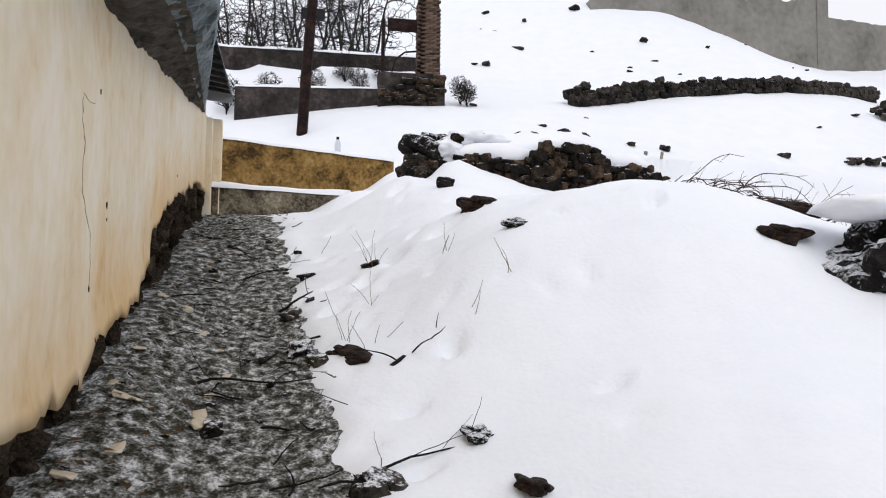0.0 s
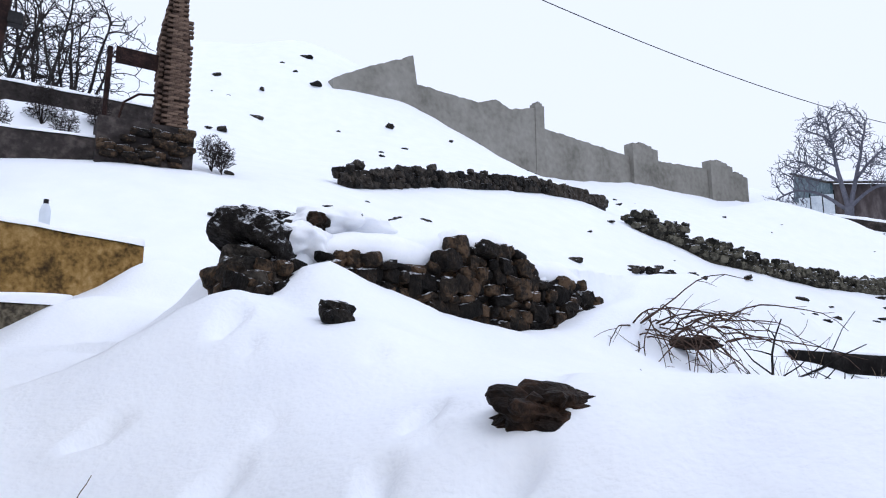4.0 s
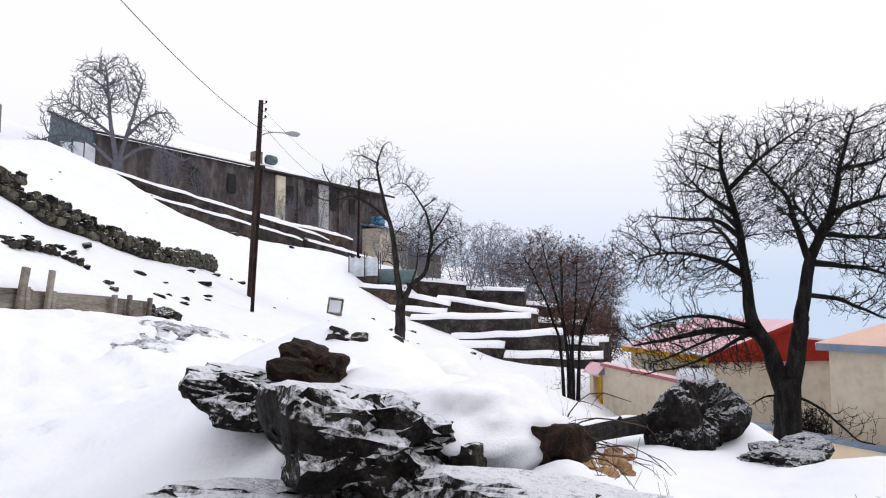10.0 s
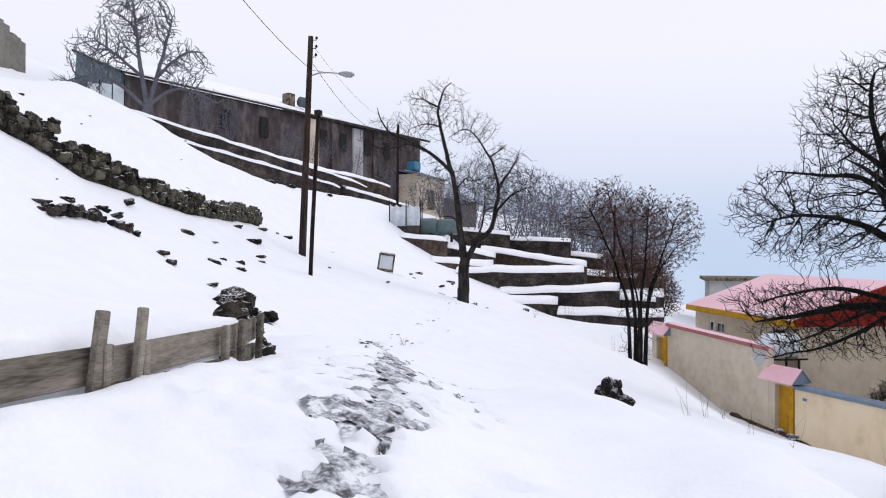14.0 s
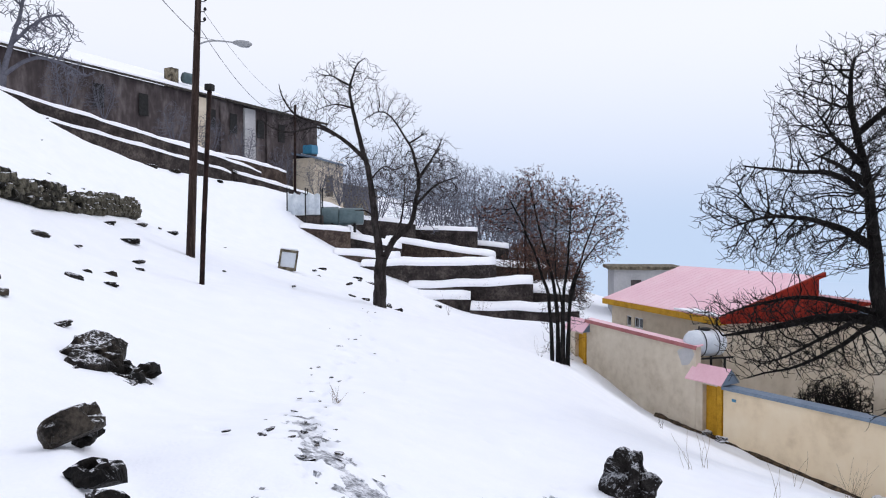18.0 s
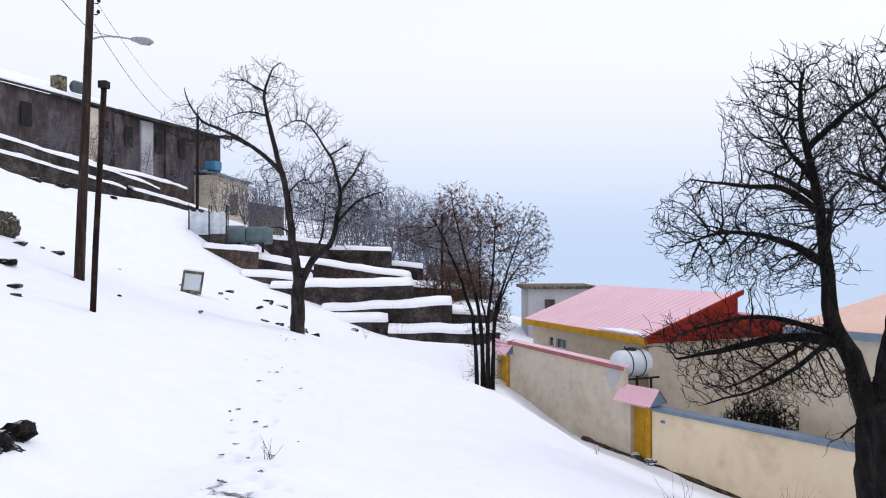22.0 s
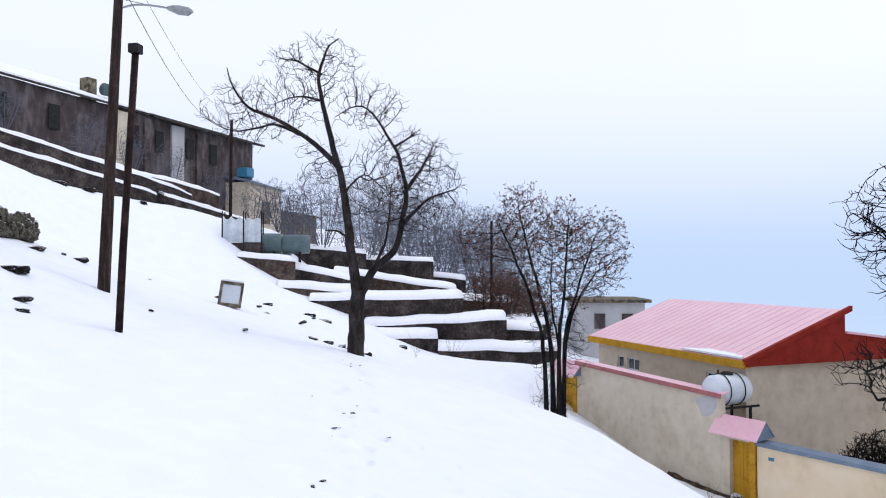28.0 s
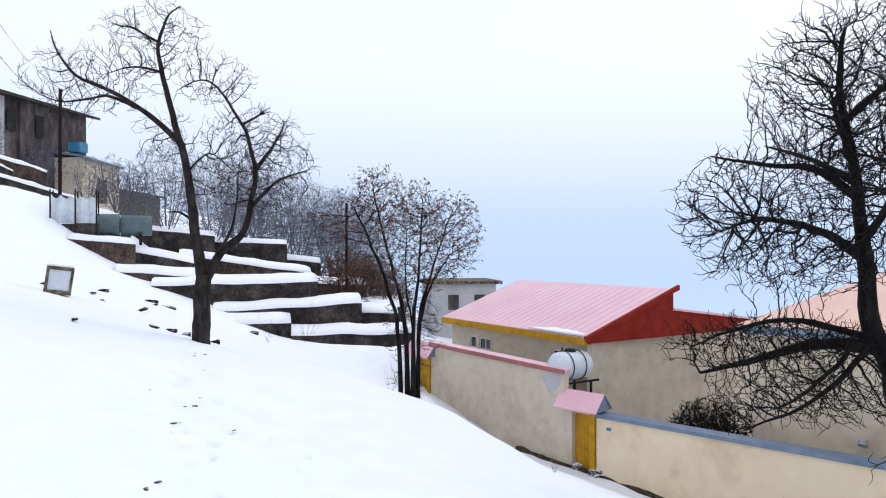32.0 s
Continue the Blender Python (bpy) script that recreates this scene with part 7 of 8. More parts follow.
def make_brick_pillar():
    """Eroded brick gate pillar on a stone plinth, with an iron gate beside it."""
    z = ground(-3.85, 18.9)
    p = thing("brick_pillar", "tall eroded brick gate pillar on a stone plinth", "pillar", (-3.85, 18.9, z), 20)
    rng = random.Random(5)
    mesh = rounded(Shape().box(-0.12, -0.055, -0.032, 0.12, 0.055, 0.032).mesh("brick", BRICK), 0.006, 1)
    part("core", Shape().tube([(0, 0, 0), (0, 0, 3.0), (-0.02, 0, 4.4)], [0.36, 0.32, 0.16], 4).mesh("core", BRICK), p)
    for row in range(58):
        zz = 0.9 + row * 0.066
        half = 0.35 if row < 34 else 0.35 - 0.011 * (row - 34)
        for side in range(4):
            if side in (1,) and row % 2:
                continue
            a = math.pi / 2 * side
            for k in (-1, 0, 1):
                off = k * 0.24 + (0.06 if row % 2 else -0.06)
                if abs(off) > half - 0.09 or rng.random() < 0.05:
                    continue
                if side in (1, 2):
                    continue
                x, y = off, -half + rng.uniform(-0.012, 0.012)
                part("brick", mesh, p, "", Matrix.Rotation(a, 4, 'Z') @ Matrix.Translation((x, y, zz)))
    for i in range(34):
        s = rng.uniform(0.13, 0.2)
        part("plinth_stone", OCHRES[i % 6], p, "", Matrix.Translation((rng.uniform(-1.5, 0.4), -0.45 + rng.uniform(-0.05, 0.05), rng.uniform(-0.1, 0.75))) @ Matrix.Rotation(rng.uniform(-0.3, 0.3), 4, 'Z') @ Matrix.Diagonal((s * 1.3, s, s * 0.8, 1)))
    part("plinth", Shape().box(-1.6, -0.4, -0.6, 0.45, 0.5, 0.85).mesh("plinth", TERRACE), p)
    gate = thing("iron_gate", "rusty iron gate frame hung on the brick pillar", "gate", (-5.2, 18.3, ground(-5.2, 18.3)), 22)
    part("post", Shape().tube([(0, 0, -0.4), (0.03, 0, 2.7)], [0.06] * 2, 8).mesh("post", RUSTY), gate)
    part("top_bar", Shape().tube([(0.02, 0, 2.5), (1.1, 0, 2.35)], [0.025] * 2, 6).mesh("top_bar", RUSTY), gate)
    part("panel", Shape().box(0.15, -0.015, 2.35, 1.1, 0.015, 2.75).mesh("panel", RUSTY), gate, "rusty sheet panel")
    part("bow", Shape().tube([(0.3, 0, 1.0), (0.4, 0, 1.45), (0.7, 0, 1.7), (1.05, 0, 1.75)], [0.03] * 4, 6).mesh("bow", RUSTY), gate)


make_brick_pillar()

def make_fence():
    """Two-plank fence holding back the bank, with leaning stakes."""
    f = thing("plank_fence", "weathered two-plank fence with leaning stakes holding a snow bank", "fence")
    foot = lambda x: 3.24 - 0.035 * max(0.0, x - 1.0)
    pts = [Vector(p) for p in FENCE]
    for a, b in zip(pts, pts[1:]):
        ga, gb = foot(a.x), foot(b.x)
        length = math.hypot((b - a).length, gb - ga)
        m = Matrix.Translation((a.x, a.y, ga)) @ Matrix.Rotation(math.atan2(b.y - a.y, b.x - a.x), 4, 'Z') @ Matrix.Rotation(-math.atan2(gb - ga, (b - a).length), 4, 'Y')
        for k in range(3):
            me = rounded(Shape().box(0.0, -0.02 + 0.006 * k, 0.0, length + 0.05, 0.02, 0.195).mesh("plank", OLDWOOD), 0.005, 1)
            part("plank", me, f, "", m @ Matrix.Translation((-0.02, 0.008 * (k % 2), -0.21 + 0.203 * k)) @ Matrix.Rotation(radians((-0.6, 0.8, -0.4)[k]), 4, 'Y'))
    for x, h, lean, w in ((0.2, 0.52, 6, 0.06), (2.2, 0.60, 9, 0.075), (2.3, 0.42, 0, 0.06), (2.55, 0.60, 7, 0.055), (2.64, 0.40, 2, 0.06), (3.7, 0.42, 1, 0.06), (4.1, 0.44, 2, 0.05), (4.78, 0.44, 4, 0.06)):
        y = float(np.interp(x, FENCE[:, 0], FENCE[:, 1])) - 0.06
        me = rounded(Shape().box(-w / 2, -0.025, -0.45, w / 2, 0.025, h).mesh("stake", OLDWOOD), 0.008, 1)
        part("stake", me, f, "grey leaning stake", pose(x, y, foot(x), 2, lean, 14))


make_fence()


def make_box():
    b = thing("framed_box", "pale open crate-like lamp box standing in the snow", "crate", (33.5, 26.0, ground(33.5, 26.0)), -65)
    w, h, d, t = 0.42, 0.95, 0.3, 0.09
    m = pose(0, 0, 0, 0, 8, 0)
    for name, c in (("side", (-w, -d, 0, -w + t, d, h)), ("side", (w - t, -d, 0, w, d, h)), ("bottom_board", (-w + t, -d, 0, w - t, d, t * 1.6)), ("top_board", (-w + t, -d, h - t * 1.3, w - t, d, h))):
        part(name, rounded(Shape().box(*c, m).mesh(name, CONCRETE), 0.01), b)
    part("panel", Shape().box(-w + t, -d + 0.05, t, w - t, -d + 0.08, h - t, m).mesh("panel", WHITEPLASTIC), b, "white front panel")
    part("snow_cap", rounded(Shape().box(-w, -d, h, w, d, h + 0.07, m).mesh("snow_cap", SNOWCAP), 0.03), b, "snow on top")


make_box()


def make_timber():
    t = thing("fallen_timber", "dark wet fallen timber trunk lying across the snow", "log", (0, 0, 0))
    a, b = Vector((4.5, 8.80, 2.0)), Vector((8.9, 7.55, 1.68))
    pts = [a.lerp(b, k / 10) + wobble(a.lerp(b, k / 10), 1.5, 0.03) for k in range(11)]
    part("log_body", Shape().tube(pts, [0.11 + 0.003 * k for k in range(11)], 12).mesh("log_body", BARK, True), t)
    for k in (3, 6, 8):
        part("stub", Shape().tube([pts[k], pts[k] + Vector((0.02, -0.1, 0.16))], [0.035, 0.02], 6).mesh("stub", BARK), t)
    cap = [(p + Vector((0, 0, 0.098 + 0.003 * k))) for k, p in enumerate(pts)]
    part("snow_line", Shape().tube(cap[0:9], [0.02, 0.035, 0.045, 0.03, 0.045, 0.05, 0.035, 0.04, 0.02], 6).mesh("snow_line", SNOWCAP, True), t, "thin line of snow on the log")


make_timber()

LICHENS = [rock_mesh("stone_body", LICHEN, 70 + k, 5, 0.8, 0.42, False, 0.35) for k in range(4)]
FROSTS = [rock_mesh("stone_body", FROSTROCK, 75 + k, 5, 0.85, 0.5, False, 0.15) for k in range(3)]
BROWNS = [rock_mesh("stone_body", BROWNROCK, 80 + k, 4, 0.7, 0.5, False, 0.4) for k in range(3)]
DARKS = [rock_mesh("stone_body", BLACKSTONE, 90 + k, 3, 0.75, 0.5) for k in range(4)]
put_rock("boulder", "large dark boulder dusted with snow beside the log", (8.45, 7.05, 1.2), (0.50, 0.5, 0.80), FROSTS[0], 20, 0.1, 0.15)
put_rock("boulder", "low grey spoil heap of gravel and rock", (7.9, 5.95, 1.22), (0.66, 0.5, 0.36), FROSTS[1], -20, 0.0, 0.25)
put_rock("boulder", "snow-dusted boulder beyond the log", (11.3, 11.35), (0.25, 0.22, 0.36), FROSTS[2], 50, 0.2, 0.12)
put_rock("rock", "black snow-flecked stone below the ruined wall", (-0.54, 6.18, 2.18), (0.13, 0.10, 0.12), DARKS[0], 30, 0.2, 0.42)
put_rock("rock", "dark rust-brown rock half buried in snow", (0.2, 4.5, 1.66), (0.24, 0.2, 0.17), BROWNS[1], 10, 0.15, 0.45)
put_rock("rock", "dark mossy rock with dead grass", (0.69, 3.2, ground(0.69, 3.2) - 0.03), (0.11, 0.09, 0.06), LICHENS[3], 10, 0.1, 0.42)
put_rock("boulder", "dark grassy rock outcrop under snow", (3.35, 2.95, 0.80), (0.52, 0.5, 0.62), LICHENS[0], 10, 0.1, 0.2, 0.95)
put_rock("rock", "dark brown rock beside the grassy outcrop", (2.64, 3.05, ground(2.64, 3.05) - 0.06), (0.17, 0.12, 0.12), BROWNS[1], 20, 0.1, 0.3)
put_rock("rock", "brown rock under a snow drift", (3.05, 4.7), (0.3, 0.22, 0.2), BROWNS[2], 20, 0.1, 0.25)
# tumbled rock pile at the wall's corner, half under snow
SLABS = [rock_mesh("stone_body", LICHEN, 170 + k, 5, 0.62, 0.5, False, 0.9) for k in range(3)]
PILE = ((-0.90, 7.86, 3.21, 0.36, 0.27, 0.27, SLABS[0], 40), (-1.00, 7.50, 3.04, 0.50, 0.34, 0.40, SLABS[1], 65), (-0.46, 8.26, 3.26, 0.17, 0.12, 0.13, BROWNS[0], 10), (-0.62, 8.44, 3.21, 0.24, 0.2, 0.18, SLABS[2], 30), (-0.64, 7.40, 3.07, 0.10, 0.08, 0.10, BROWNS[2], 70), (0.18, 8.46, 3.31, 0.16, 0.11, 0.10, DARKS[2], 30))
PILE += ((0.38, 8.38, 3.27, 0.12, 0.09, 0.08, DARKS[1], 80), (-0.84, 7.60, 3.06, 0.08, 0.07, 0.09, DARKS[3], 0), (-1.14, 8.02, 2.98, 0.34, 0.26, 0.28, SLABS[2], 80), (-1.16, 7.06, 2.74, 0.20, 0.16, 0.22, DARKS[0], 20), (-1.02, 7.02, 2.56, 0.22, 0.16, 0.20, DARKS[2], 10))
for x, y, top, sx, sy, sz, me, tn in PILE:
    put_rock("pile_rock", "snow-dusted rock of a tumbled pile", (x, y, top - 0.8 * sz), (sx, sy, sz), me, tn, 0.15, 0.35, 0, "rock", "tumbled rock pile")
for x, y, top, sx, sy, sz, seed in ((-0.58, 7.66, 3.20, 0.30, 0.26, 0.20, 4), (-0.22, 8.40, 3.20, 0.40, 0.34, 0.16, 5), (-0.34, 7.98, 3.19, 0.34, 0.28, 0.18, 7), (-0.76, 7.34, 2.98, 0.20, 0.20, 0.20, 8)):
    sn = thing("snow_heap", "rounded cushion of snow on the rock pile", "snow", (x, y, top - 0.7 * sz))
    part("snow_body", rock_mesh("snow_body", SNOWCAP, seed, 4, 0.7, 0.3, True, 0.1), sn, "", Matrix.Diagonal((sx, sy, sz, 1)))
TUMBLED = ((5.3, 14.0, 3.42, 0.11), (5.55, 14.2, 3.38, 0.12), (5.85, 14.5, 3.40, 0.13), (6.55, 15.22, 3.42, 0.18), (6.8, 15.3, 3.32, 0.13), (5.02, 13.72, 3.24, 0.12), (10.1, 17.85, 3.28, 0.34), (9.75, 17.7, 3.14, 0.30), (10.38, 17.7, 3.0, 0.26), (10.62, 17.55, 2.9, 0.2))
TUMBLED += ((10.1, 17.45, 2.94, 0.24), (9.4, 17.62, 3.08, 0.17), (9.0, 17.45, 3.06, 0.13), (9.85, 17.35, 2.9, 0.2), (10.3, 17.3, 2.78, 0.14))
for i, (x, y, top, s) in enumerate(TUMBLED):
    put_rock("rock", "wet black angular stone tumbled beyond the plank fence", (x, y, min(top - 0.7 * s, ground(x, y) + 0.45 * s)), (s * 1.2, s * 0.9, s * 0.95), DARKS[i % 4], i * 50, 0.4, 0.2, 0, "rock", "stones at the fence end")
# small rocks, sods and fallen branches near the path
for x, y, s, me, lab in ((-0.3, 2.1, 0.13, BROWNS[1], "dark brown earthy rock in the snow"), (-0.7, 2.16, 0.09, LICHENS[2], "small rock capped with snow"), (-0.78, 3.98, 0.10, BROWNS[0], "dark sod under dry weeds"), (-1.42, 3.95, 0.07, DARKS[1], "dark pebble at the path edge"), (0.74, 1.13, 0.08, LICHENS[3], "small sod of dead grass in snow"), (0.4, 0.55, 0.12, DARKS[2], "dark frosted stone in the snow"), (1.06, 0.65, 0.08, BROWNS[2], "small brown stone in the snow"), (-0.55, 0.75, 0.07, DARKS[0], "dark clod on the path"), (-0.5, 2.0, 0.07, DARKS[3], "dark clod at the path edge"), (-1.1, 3.3, 0.05, DARKS[2], "dark pebble at the path edge"), (-1.1, 2.87, 0.09, DARKS[0], "dark clod at the path edge")):
    put_rock("rock", lab, (x, y, ground(x, y) - 0.3 * s), (s * 1.3, s, s * 0.8), me, x * 90, 0.2, 0.42)


# ---- stones scattered over the hillside ----
def scatter():
    rng = random.Random(17)
    near = [(9.9, 21.1, 0.3), (11.8, 22.4, 0.3), (17.8, 25.5, 0.35), (15.1, 22.3, 0.28), (17.1, 23.0, 0.25), (22.5, 26.3, 0.35), (26.6, 28.8, 0.3), (10.0, 21.8, 0.2), (23.3, 27.7, 0.35), (10.8, 18.9, 0.16), (10.7, 19.8, 0.2), (29.0, 29.0, 0.3), (16.1, 22.2, 0.25), (16.2, 22.9, 0.2), (20.4, 24.5, 0.2)]
    far = [(42.1, 27.7, 0.3), (33.2, 21.6, 0.35), (34.0, 21.3, 0.4), (34.6, 21.6, 0.3), (33.6, 22.2, 0.25), (35.4, 21.2, 0.35), (32.4, 22.4, 0.2), (38.7, 24.8, 0.25), (42.5, 25.7, 0.4), (42.1, 24.8, 0.45), (41.2, 25.2, 0.3), (45.2, 21.4, 0.3), (6.7, 20.3, 0.28), (11.6, 22.6, 0.3), (8.8, 21.0, 0.2), (0.4, 17.1, 0.22), (-0.2, 17.3, 0.16), (1.0, 17.4, 0.18), (-2.3, 15.3, 0.2), (-4.3, 33.0, 0.4), (-3.1, 36.9, 0.4), (3.8, 39.2, 0.4), (-0.8, 45.6, 0.5), (-0.1, 42.3, 0.6), (-5.7, 41.4, 0.4), (16.1, 26.2, 0.35), (2.2, 18.0, 0.22), (3.2, 18.7, 0.28)]
    top = [(45.5, 41.3, 0.5), (47.4, 40.7, 0.5), (40.5, 52.3, 0.6), (56.2, 40.5, 0.5), (50.8, 39.2, 0.4), (-8.6, 18.3, 0.55)]
    spots = near + far + top
    for _ in range(60):
        x = rng.uniform(-6, 40)
        y = rng.uniform(17 + max(0, x) * 0.18, 46)
        spots.append((x, y, rng.uniform(0.05, 0.15) * (1 + y / 60)))
    for i, (x, y, s) in enumerate(spots):
        s *= 0.62
        put_rock("field_stone", "dark stone half sunk in hillside snow", (x, y), (s * 1.5, s, s * 0.7), DARKS[i % 4], rng.uniform(0, 360), rng.uniform(0, 0.4), 0.42, group="stones on the hillside")


scatter()


# ---- dead brush, sticks and stalks ----
def twig_line(rng, p, d, length, droop, n=7):
    pts = [Vector(p)]
    d = Vector(d).normalized()
    for _ in range(n):
        d = (d + Vector((rng.uniform(-1, 1), rng.uniform(-1, 1), rng.uniform(-1, 1))) * 0.22 + Vector((0, 0, droop))).normalized()
        pts.append(pts[-1] + d * length / n)
    return pts


def make_brush():
    rng = random.Random(6)
    at = Vector((2.95, 8.3, ground(2.95, 8.3) + 0.06))
    b = thing("dead_brush", "dead thorny briar trailing from a clod of earth", "brush", at)
    part("earth_clod", rock_mesh("earth_clod", BROWNROCK, 3, 3, 0.5, 0.4, False, 0.2), b, "brown root-bound earth", Matrix.Rotation(-0.6, 4, 'Z') @ Matrix.Diagonal((0.36, 0.16, 0.13, 1)))
    for i in range(46):
        p = Vector((rng.uniform(-0.6, 0.5), rng.uniform(-0.25, 0.15), rng.uniform(0.0, 0.25)))
        a = rng.uniform(-2.6, 0.1)
        pts = twig_line(rng, p, (math.cos(a), math.sin(a), rng.uniform(0.0, 0.9)), rng.uniform(0.4, 1.3), -0.17, 9)
        stem_ob = part("stem", Shape().tube(pts, [0.009 - 0.0007 * k for k in range(10)], 4).mesh("stem", TWIG), b)
        side = Shape()
        for q in pts[3:9:2]:
            side.tube(twig_line(rng, q, (rng.uniform(-1, 1), rng.uniform(-1, 0.3), rng.uniform(-0.6, 0.6)), rng.uniform(0.08, 0.3), -0.05, 3), [0.005, 0.004, 0.003, 0.002], 3)
        tagged(part("twig", side.mesh("twig", TWIG), stem_ob), kind="stuff")


def make_stick_pile():
    rng = random.Random(9)
    b = thing("stick_pile", "heap of cut dark branches lying on the snow", "brushwood", (2.72, 5.62, ground(2.72, 5.62) - 0.08))
    for i in range(95):
        x, y = rng.gauss(0.25, 0.7), rng.gauss(-0.1, 0.2)
        z = ground(2.72 + x, 5.62 + y) - ground(2.72, 5.62) + rng.uniform(-0.02, 0.10) * math.exp(-(x / 0.8)**2)
        a = rng.gauss(-0.35, 0.55)
        n = rng.choice((1, -1))
        r = rng.uniform(0.004, 0.015)
        pts = twig_line(rng, (x, y, z), (math.cos(a) * n, math.sin(a) * n, rng.uniform(-0.1, 0.2)), rng.uniform(0.5, 1.3), -0.02, 6)
        ob = part("stick", Shape().tube(pts, [r * (1 - 0.11 * k) for k in range(7)], 5).mesh("stick", BARK), b)
        side = Shape()
        for q in pts[2:6]:
            side.tube(twig_line(rng, q, (rng.uniform(-1, 1), rng.uniform(-1, 1), rng.uniform(0, 1)), rng.uniform(0.1, 0.4), 0.03, 3), [r * 0.5, r * 0.4, r * 0.3, 0.002], 3)
        tagged(part("twig", side.mesh("twig", BARK), ob), kind="stuff")


def make_stalks(name, label, spots, mat, group):
    rng = random.Random(len(spots))
    for x, y, n, high in spots:
        s = thing(name, label, "dry plant", (x, y, ground(x, y)), 0, group)
        for i in range(n):
            pts = twig_line(rng, (rng.uniform(-0.05, 0.05), rng.uniform(-0.05, 0.05), -0.06), (rng.uniform(-0.7, 0.7), rng.uniform(-0.7, 0.7), 1.6), high * rng.uniform(0.5, 1.1), -0.01, 6)
            part("stalk", Shape().tube(pts, [0.0032, 0.003, 0.0028, 0.0025, 0.0022, 0.002, 0.0016], 4).mesh("stalk", mat), s)


def trail_specks():
    rng = random.Random(44)
    line = [Vector(p) for p in ((6.5, 13.4, 0), (9.0, 14.8, 0), (12.0, 15.8, 0), (18.0, 17.3, 0), (25.0, 19.2, 0))]
    # small flat dark specks strewn at random along the trail
    for i in range(70):
        p, d = along_line(line, rng.random())
        x, y = p.x + rng.gauss(0, 0.3), p.y + rng.gauss(0, 0.3)
        s = rng.uniform(0.012, 0.035)
        put_rock("clod", "small flat dark speck on the snowy trail", (x, y), (s * 1.8, s, s * 0.5), DARKS[i % 4], rng.uniform(0, 360), 0.1, 0.35, 0, "clod", "specks on the trail")


trail_specks()


def fallen_branch(at, heading, length, r, seed):
    rng = random.Random(seed)
    b = thing("fallen_branch", "thin dark fallen branch lying in the snow", "branch", (*at, ground(*at)))
    pts = twig_line(rng, (0, 0, 0.0), (math.cos(heading), math.sin(heading), 0.35), length, -0.03, 8)
    part("stem", Shape().tube(pts, [r * (1 - 0.08 * k) for k in range(9)], 6).mesh("stem", BARK), b)
    for q in pts[1:8:2]:
        part("twig", Shape().tube(twig_line(rng, q, (rng.uniform(-1, 1), rng.uniform(-1, 1), 0.6), length * 0.5, -0.06, 5), [r * 0.3, r * 0.28, r * 0.25, r * 0.2, r * 0.15, 0.001], 4).mesh("twig", BARK), b)


fallen_branch((0.05, 1.9), 0.9, 0.55, 0.022, 1)
fallen_branch((0.3, 0.6), 0.8, 0.75, 0.008, 2)
fallen_branch((-0.9, 1.2), 0.0, 0.7, 0.009, 3)
fallen_branch((-1.9, 3.6), 0.9, 0.5, 0.010, 4)
fallen_branch((-1.2, 2.9), -0.4, 0.35, 0.014, 5)
make_brush()
make_stick_pile()
make_stalks("dry_weed", "dry weed stalks poking through the snow", [(-0.38, 2.25, 4, 0.5), (-0.76, 3.92, 6, 0.45), (0.44, 2.35, 1, 0.42), (0.50, 2.36, 1, 0.42), (0.04, 3.56, 4, 0.4), (-0.2, 2.2, 3, 0.3), (-0.46, 2.96, 3, 0.35), (0.7, 2.7, 2, 0.35), (-1.7, 4.95, 1, 0.25), (3.5, 7.6, 4, 0.5), (4.0, 7.9, 4, 0.6), (4.4, 7.3, 3, 0.4), (5.0, 8.1, 3, 0.4), (5.6, 7.4, 2, 0.3), (6.3, 7.7, 2, 0.3), (13.5, 9.2, 3, 0.6), (12.6, 8.6, 2, 0.5), (16.5, 8.2, 3, 0.9), (12.5, 15.6, 14, 0.3), (14.5, 10.3, 4, 0.8), (15.0, 10.0, 4, 0.8)], DRYGRASS, "dry weeds")
make_stalks("sapling", "thin bare sapling on the slope", [(46.5, 18.9, 14, 2.4), (44.0, 20.5, 9, 1.6), (52, 21, 9, 2.0), (36.5, 14.5, 9, 1.2), (29.5, 9.5, 8, 0.9), (24.5, 4.8, 10, 1.6), (27.0, 3.8, 10, 1.6)], TWIG, "saplings")

chips = [rounded(Shape().box(-0.1, -0.05, -0.035, 0.1, 0.05, 0.035).mesh("brick_body", RUBBLE), 0.008, 1), rock_mesh("brick_body", RUBBLE, 5, 1, 0.7, 0.3)]
rng = random.Random(12)
for i in range(20):
    x, y = rng.gauss(5.75, 0.4), rng.gauss(7.85, 0.2)
    k = rng.uniform(0.8, 1.3) * (0.11 if i % 2 else 1.0)
    br = thing("broken_brick", "broken ochre brick lying by the log", "brick", (x, y, ground(x, y) + 0.04), rng.uniform(0, 360), "broken bricks")
    part("brick_body", chips[i % 2], br, "", pose(0, 0, 0, rng.uniform(-25, 25), rng.uniform(-25, 25), 0) @ Matrix.Diagonal((k, k, k, 1)))


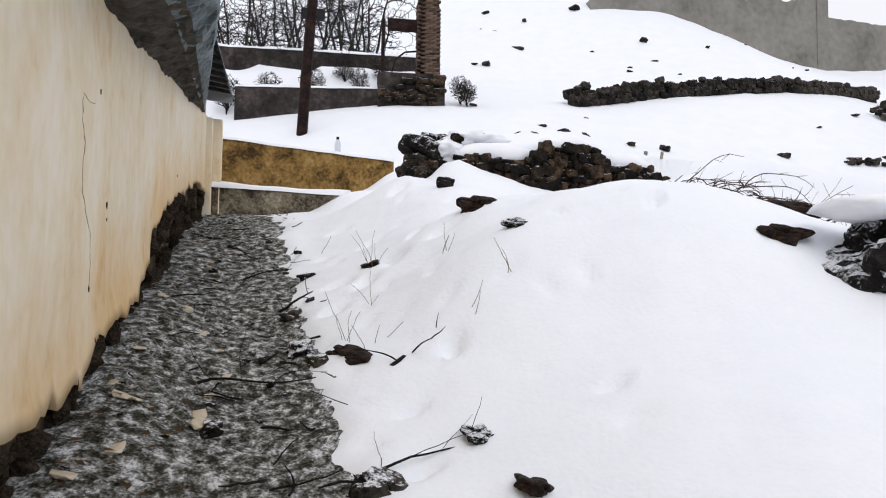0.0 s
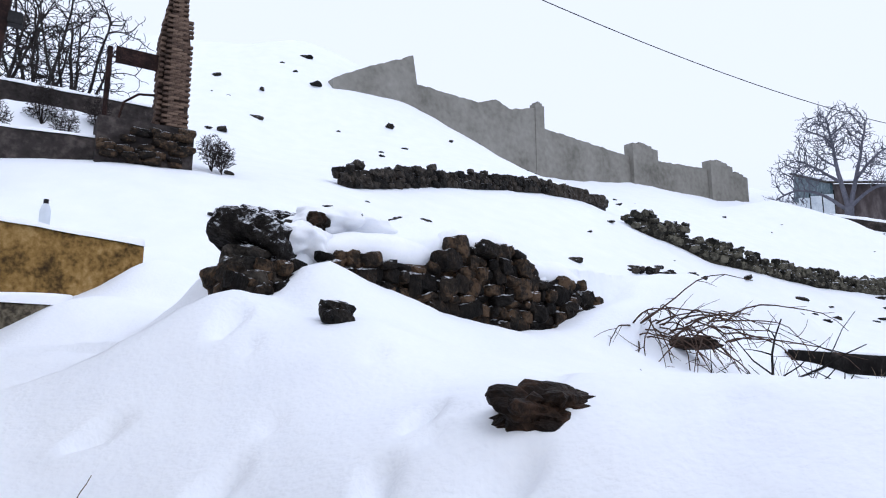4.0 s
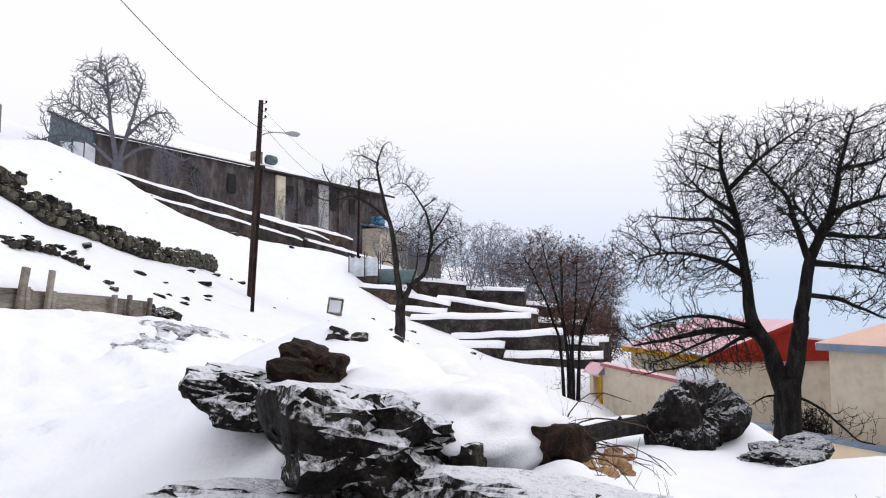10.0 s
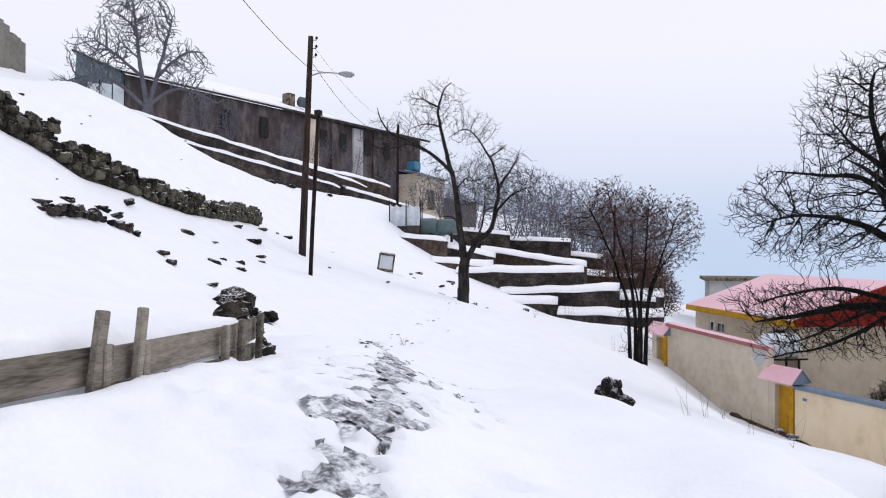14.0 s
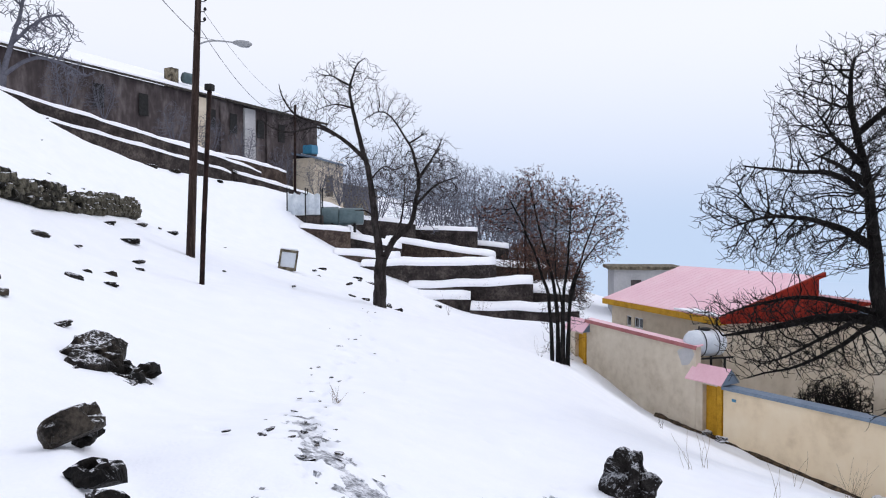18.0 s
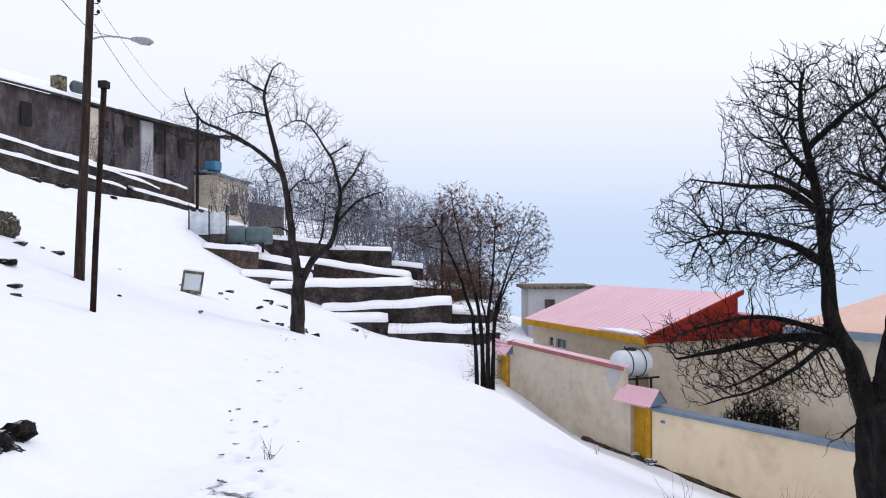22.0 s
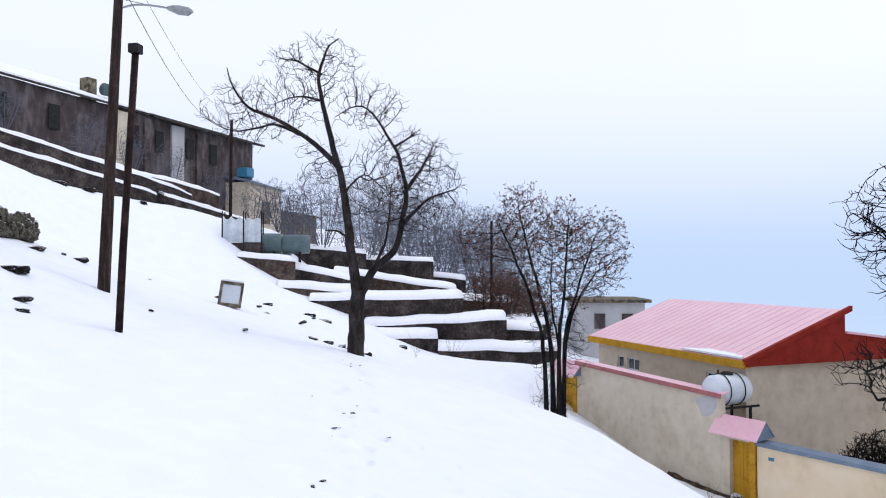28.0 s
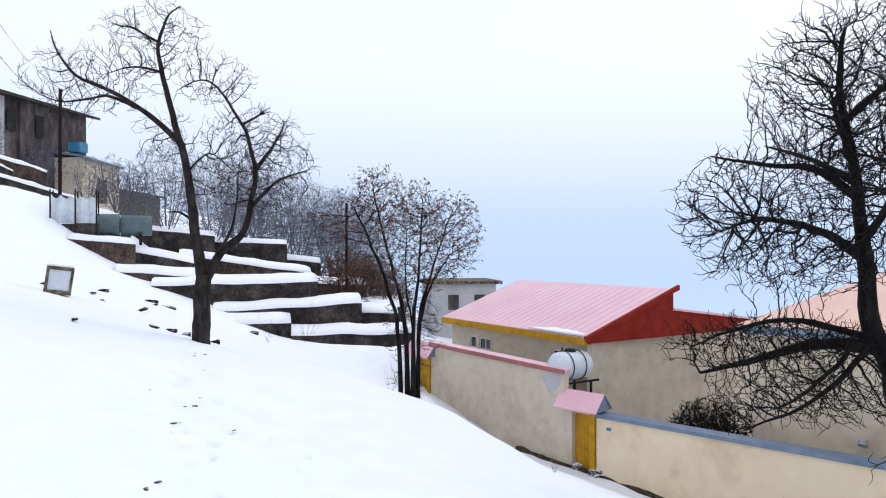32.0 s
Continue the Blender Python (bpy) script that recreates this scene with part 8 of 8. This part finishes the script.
# ---- tank and greenhouse on the terraces ----
def make_green_tank():
    t = thing("steel_tank", "grey-green cylindrical steel tank lying on the terrace", "water tank", (56.4, 32.2, 5.45), -72)
    t.scale = (1.6, 1.2, 1.15)
    part("shell", Shape().tube([(-1.45, 0, 0.65), (-1.4, 0, 0.65), (0.1, 0, 0.65), (0.12, 0, 0.65)], [0.5, 0.62, 0.62, 0.5], 20).mesh("shell", GREENTANK, True), t)
    part("shell", Shape().tube([(0.13, 0, 0.62), (0.15, 0, 0.62), (1.3, 0, 0.62), (1.35, 0, 0.62)], [0.45, 0.58, 0.58, 0.45], 20).mesh("shell", GREENTANK, True), t, "second, shorter drum")
    for x in (-1.0, -0.2, 0.9):
        part("cradle", Shape().box(x - 0.06, -0.5, -0.5, x + 0.06, 0.5, 0.12).mesh("cradle", BLACKIRON), t)
    g = thing("greenhouse", "small greenhouse frame hung with milky sheet", "greenhouse", (54.8, 34.2, ground(54.8, 34.2)), -75)
    for x in (-1.3, 0.1, 1.3):
        for y in (-0.5, 0.6):
            part("post", Shape().tube([(x, y, -0.8), (x, y, 2.6)], [0.05] * 2, 6).mesh("post", BLACKIRON), g)
    n = 14
    vs = [(-1.25 + 2.5 * i / n, -0.5 + 0.08 * math.sin(i * 1.7), z) for i in range(n + 1) for z in (0.5, 2.3 - 0.3 * abs(math.sin(i)))]
    sh = part("sheeting", Shape().add(vs, [(2 * i, 2 * i + 2, 2 * i + 3, 2 * i + 1) for i in range(n)]).mesh("sheeting", FOIL, True), g, "milky torn plastic sheet")
    sh.modifiers.new("thick", 'SOLIDIFY').thickness = 0.02
    part("base", Shape().box(-1.35, -0.45, -1.2, 1.4, 0.6, 0.45).mesh("base", TERRACE), g)


make_green_tank()



# ---- litter on the mud path ----
def make_litter():
    rng = random.Random(33)
    for i in range(150):
        a, o = rng.uniform(1.0, 12.0), rng.uniform(0.15, 1.35)
        x, y = wall_frame(a, o)
        z = ground(x, y) - 0.02
        t = rng.uniform(0, 6.28)
        if i % 3:
            pts = twig_line(rng, (0, 0, 0.01), (math.cos(t), math.sin(t), 0.05), rng.uniform(0.1, 0.4), 0.0, 5)
            r = rng.uniform(0.003, 0.009)
            ob = new("fallen_twig", Shape().tube(pts, [r, r, r * 0.9, r * 0.8, r * 0.7, r * 0.5], 4).mesh("fallen_twig", BARK))
            ob.matrix_world = pose(x, y, z)
            tagged(ob, "wet dark twig lying on the muddy path", "twig", "litter on the path")
        else:
            s = rng.uniform(0.012, 0.035)
            put_rock("clod", "dark clod of frozen earth at the path edge", (x, y, z), (s * 1.4, s, s * 0.8), DARKS[i % 4], rng.uniform(0, 360), 0.2, 0.3, 0, "clod", "clods on the path")


make_litter()


def make_chips():
    """Plaster flakes and leaves fallen along the foot of the wall."""
    rng = random.Random(61)
    flakes = [rock_mesh("plaster_flake", PLASTER_C, 210 + k, 1, 0.3, 0.4) for k in range(3)]
    for i in range(46):
        a, o = rng.uniform(3.0, 11.5), abs(rng.gauss(0, 0.28)) + 0.1
        x, y = wall_frame(a, o)
        k = rng.uniform(0.018, 0.055)
        ob = new("plaster_flake", flakes[i % 3])
        ob.matrix_world = Matrix.Translation((x, y, ground(x, y) - 0.03 + k * 0.1)) @ Euler((rng.uniform(-0.4, 0.4), rng.uniform(-0.4, 0.4), rng.uniform(0, 6))).to_matrix().to_4x4() @ Matrix.Diagonal((k * 1.4, k, k, 1))
        tagged(ob, "flake of plaster fallen from the wall onto mud", "plaster flake", "fallen plaster")
    leaf = Shape()
    for i in range(700):
        x, y = wall_frame(rng.uniform(1.5, 12.0), abs(rng.gauss(0, 0.3)) + 0.08)
        z, t, k = ground(x, y) - 0.02 + rng.uniform(0, 0.012), rng.uniform(0, 6.3), rng.uniform(0.012, 0.03)
        u, w = Vector((math.cos(t), math.sin(t), rng.uniform(-0.3, 0.5))) * k, Vector((-math.sin(t), math.cos(t), rng.uniform(-0.3, 0.3))) * k * 0.6
        c = Vector((x, y, z))
        leaf.add([c - u, c + w, c + u, c - w], [(0, 1, 2, 3)])
    tagged(new("leaf_litter", leaf.mesh("leaf_litter", DEADLEAF)), "brown dead leaves at the foot of the wall", "dead leaves", kind="stuff")


make_chips()


bottle = thing("bottle", "small pale plastic bottle standing on the mossy wall", "bottle", (-3.72, 10.75, 3.5))
part("body", Shape().tube([(0, 0, 0), (0, 0, 0.02), (0, 0, 0.22), (0, 0, 0.28), (0, 0, 0.31)], [0.05, 0.06, 0.06, 0.045, 0.025], 12).mesh("body", WHITEPLASTIC, True), bottle)
part("cap", Shape().tube([(0, 0, 0.305), (0, 0, 0.36)], [0.028] * 2, 10).mesh("cap", BLACKIRON), bottle, "dark cap")


# bare dark earth where the snow stops short of the garden walls
def earth_strip():
    line = [(38.6, 8.75), (36.3, 7.1), (35.2, 6.0), (31.0, 2.2), (26.0, -2.2), (20.0, -7.5)]
    rng = random.Random(3)
    vs, n, pts = [], 90, [Vector(p) for p in line]
    for i in range(n + 1):
        p, d = along_line([q.to_3d() for q in pts], i / n)
        out = Vector((-d.y, d.x, 0))
        if out.x > 0:
            out = -out
        w = 0.42 + 0.3 * noise.noise(Vector((i * 0.25, 1, 0)))
        for k, h in ((-0.25, 0.10), (0.2, 0.16), (0.6, 0.10), (1.0, -0.12)):
            q = p + out * (0.12 + w * k)
            vs.append((q.x, q.y, ground(q.x, q.y) + h + 0.06 * noise.noise(Vector((i * 0.7, k * 3, 2)))))
    ob = new("earth_strip", Shape().add(vs, [(i * 4 + j, i * 4 + j + 1, i * 4 + 5 + j, i * 4 + 4 + j) for i in range(n) for j in range(3)]).mesh("earth_strip", FOOTING, True))
    tagged(ob, "strip of bare dark earth along the garden wall", "earth", kind="structure")
    for x, y, s in ((30.0, 2.1, 0.35), (28.9, 1.4, 0.28), (35.3, 6.4, 0.3), (36.0, 7.0, 0.25), (27.2, -0.2, 0.3)):
        put_rock("rock", "grey rock lying at the foot of the garden wall", (x, y), (s * 1.2, s, s * 0.8), LICHENS[2], x * 40, 0.1, 0.2)


earth_strip()
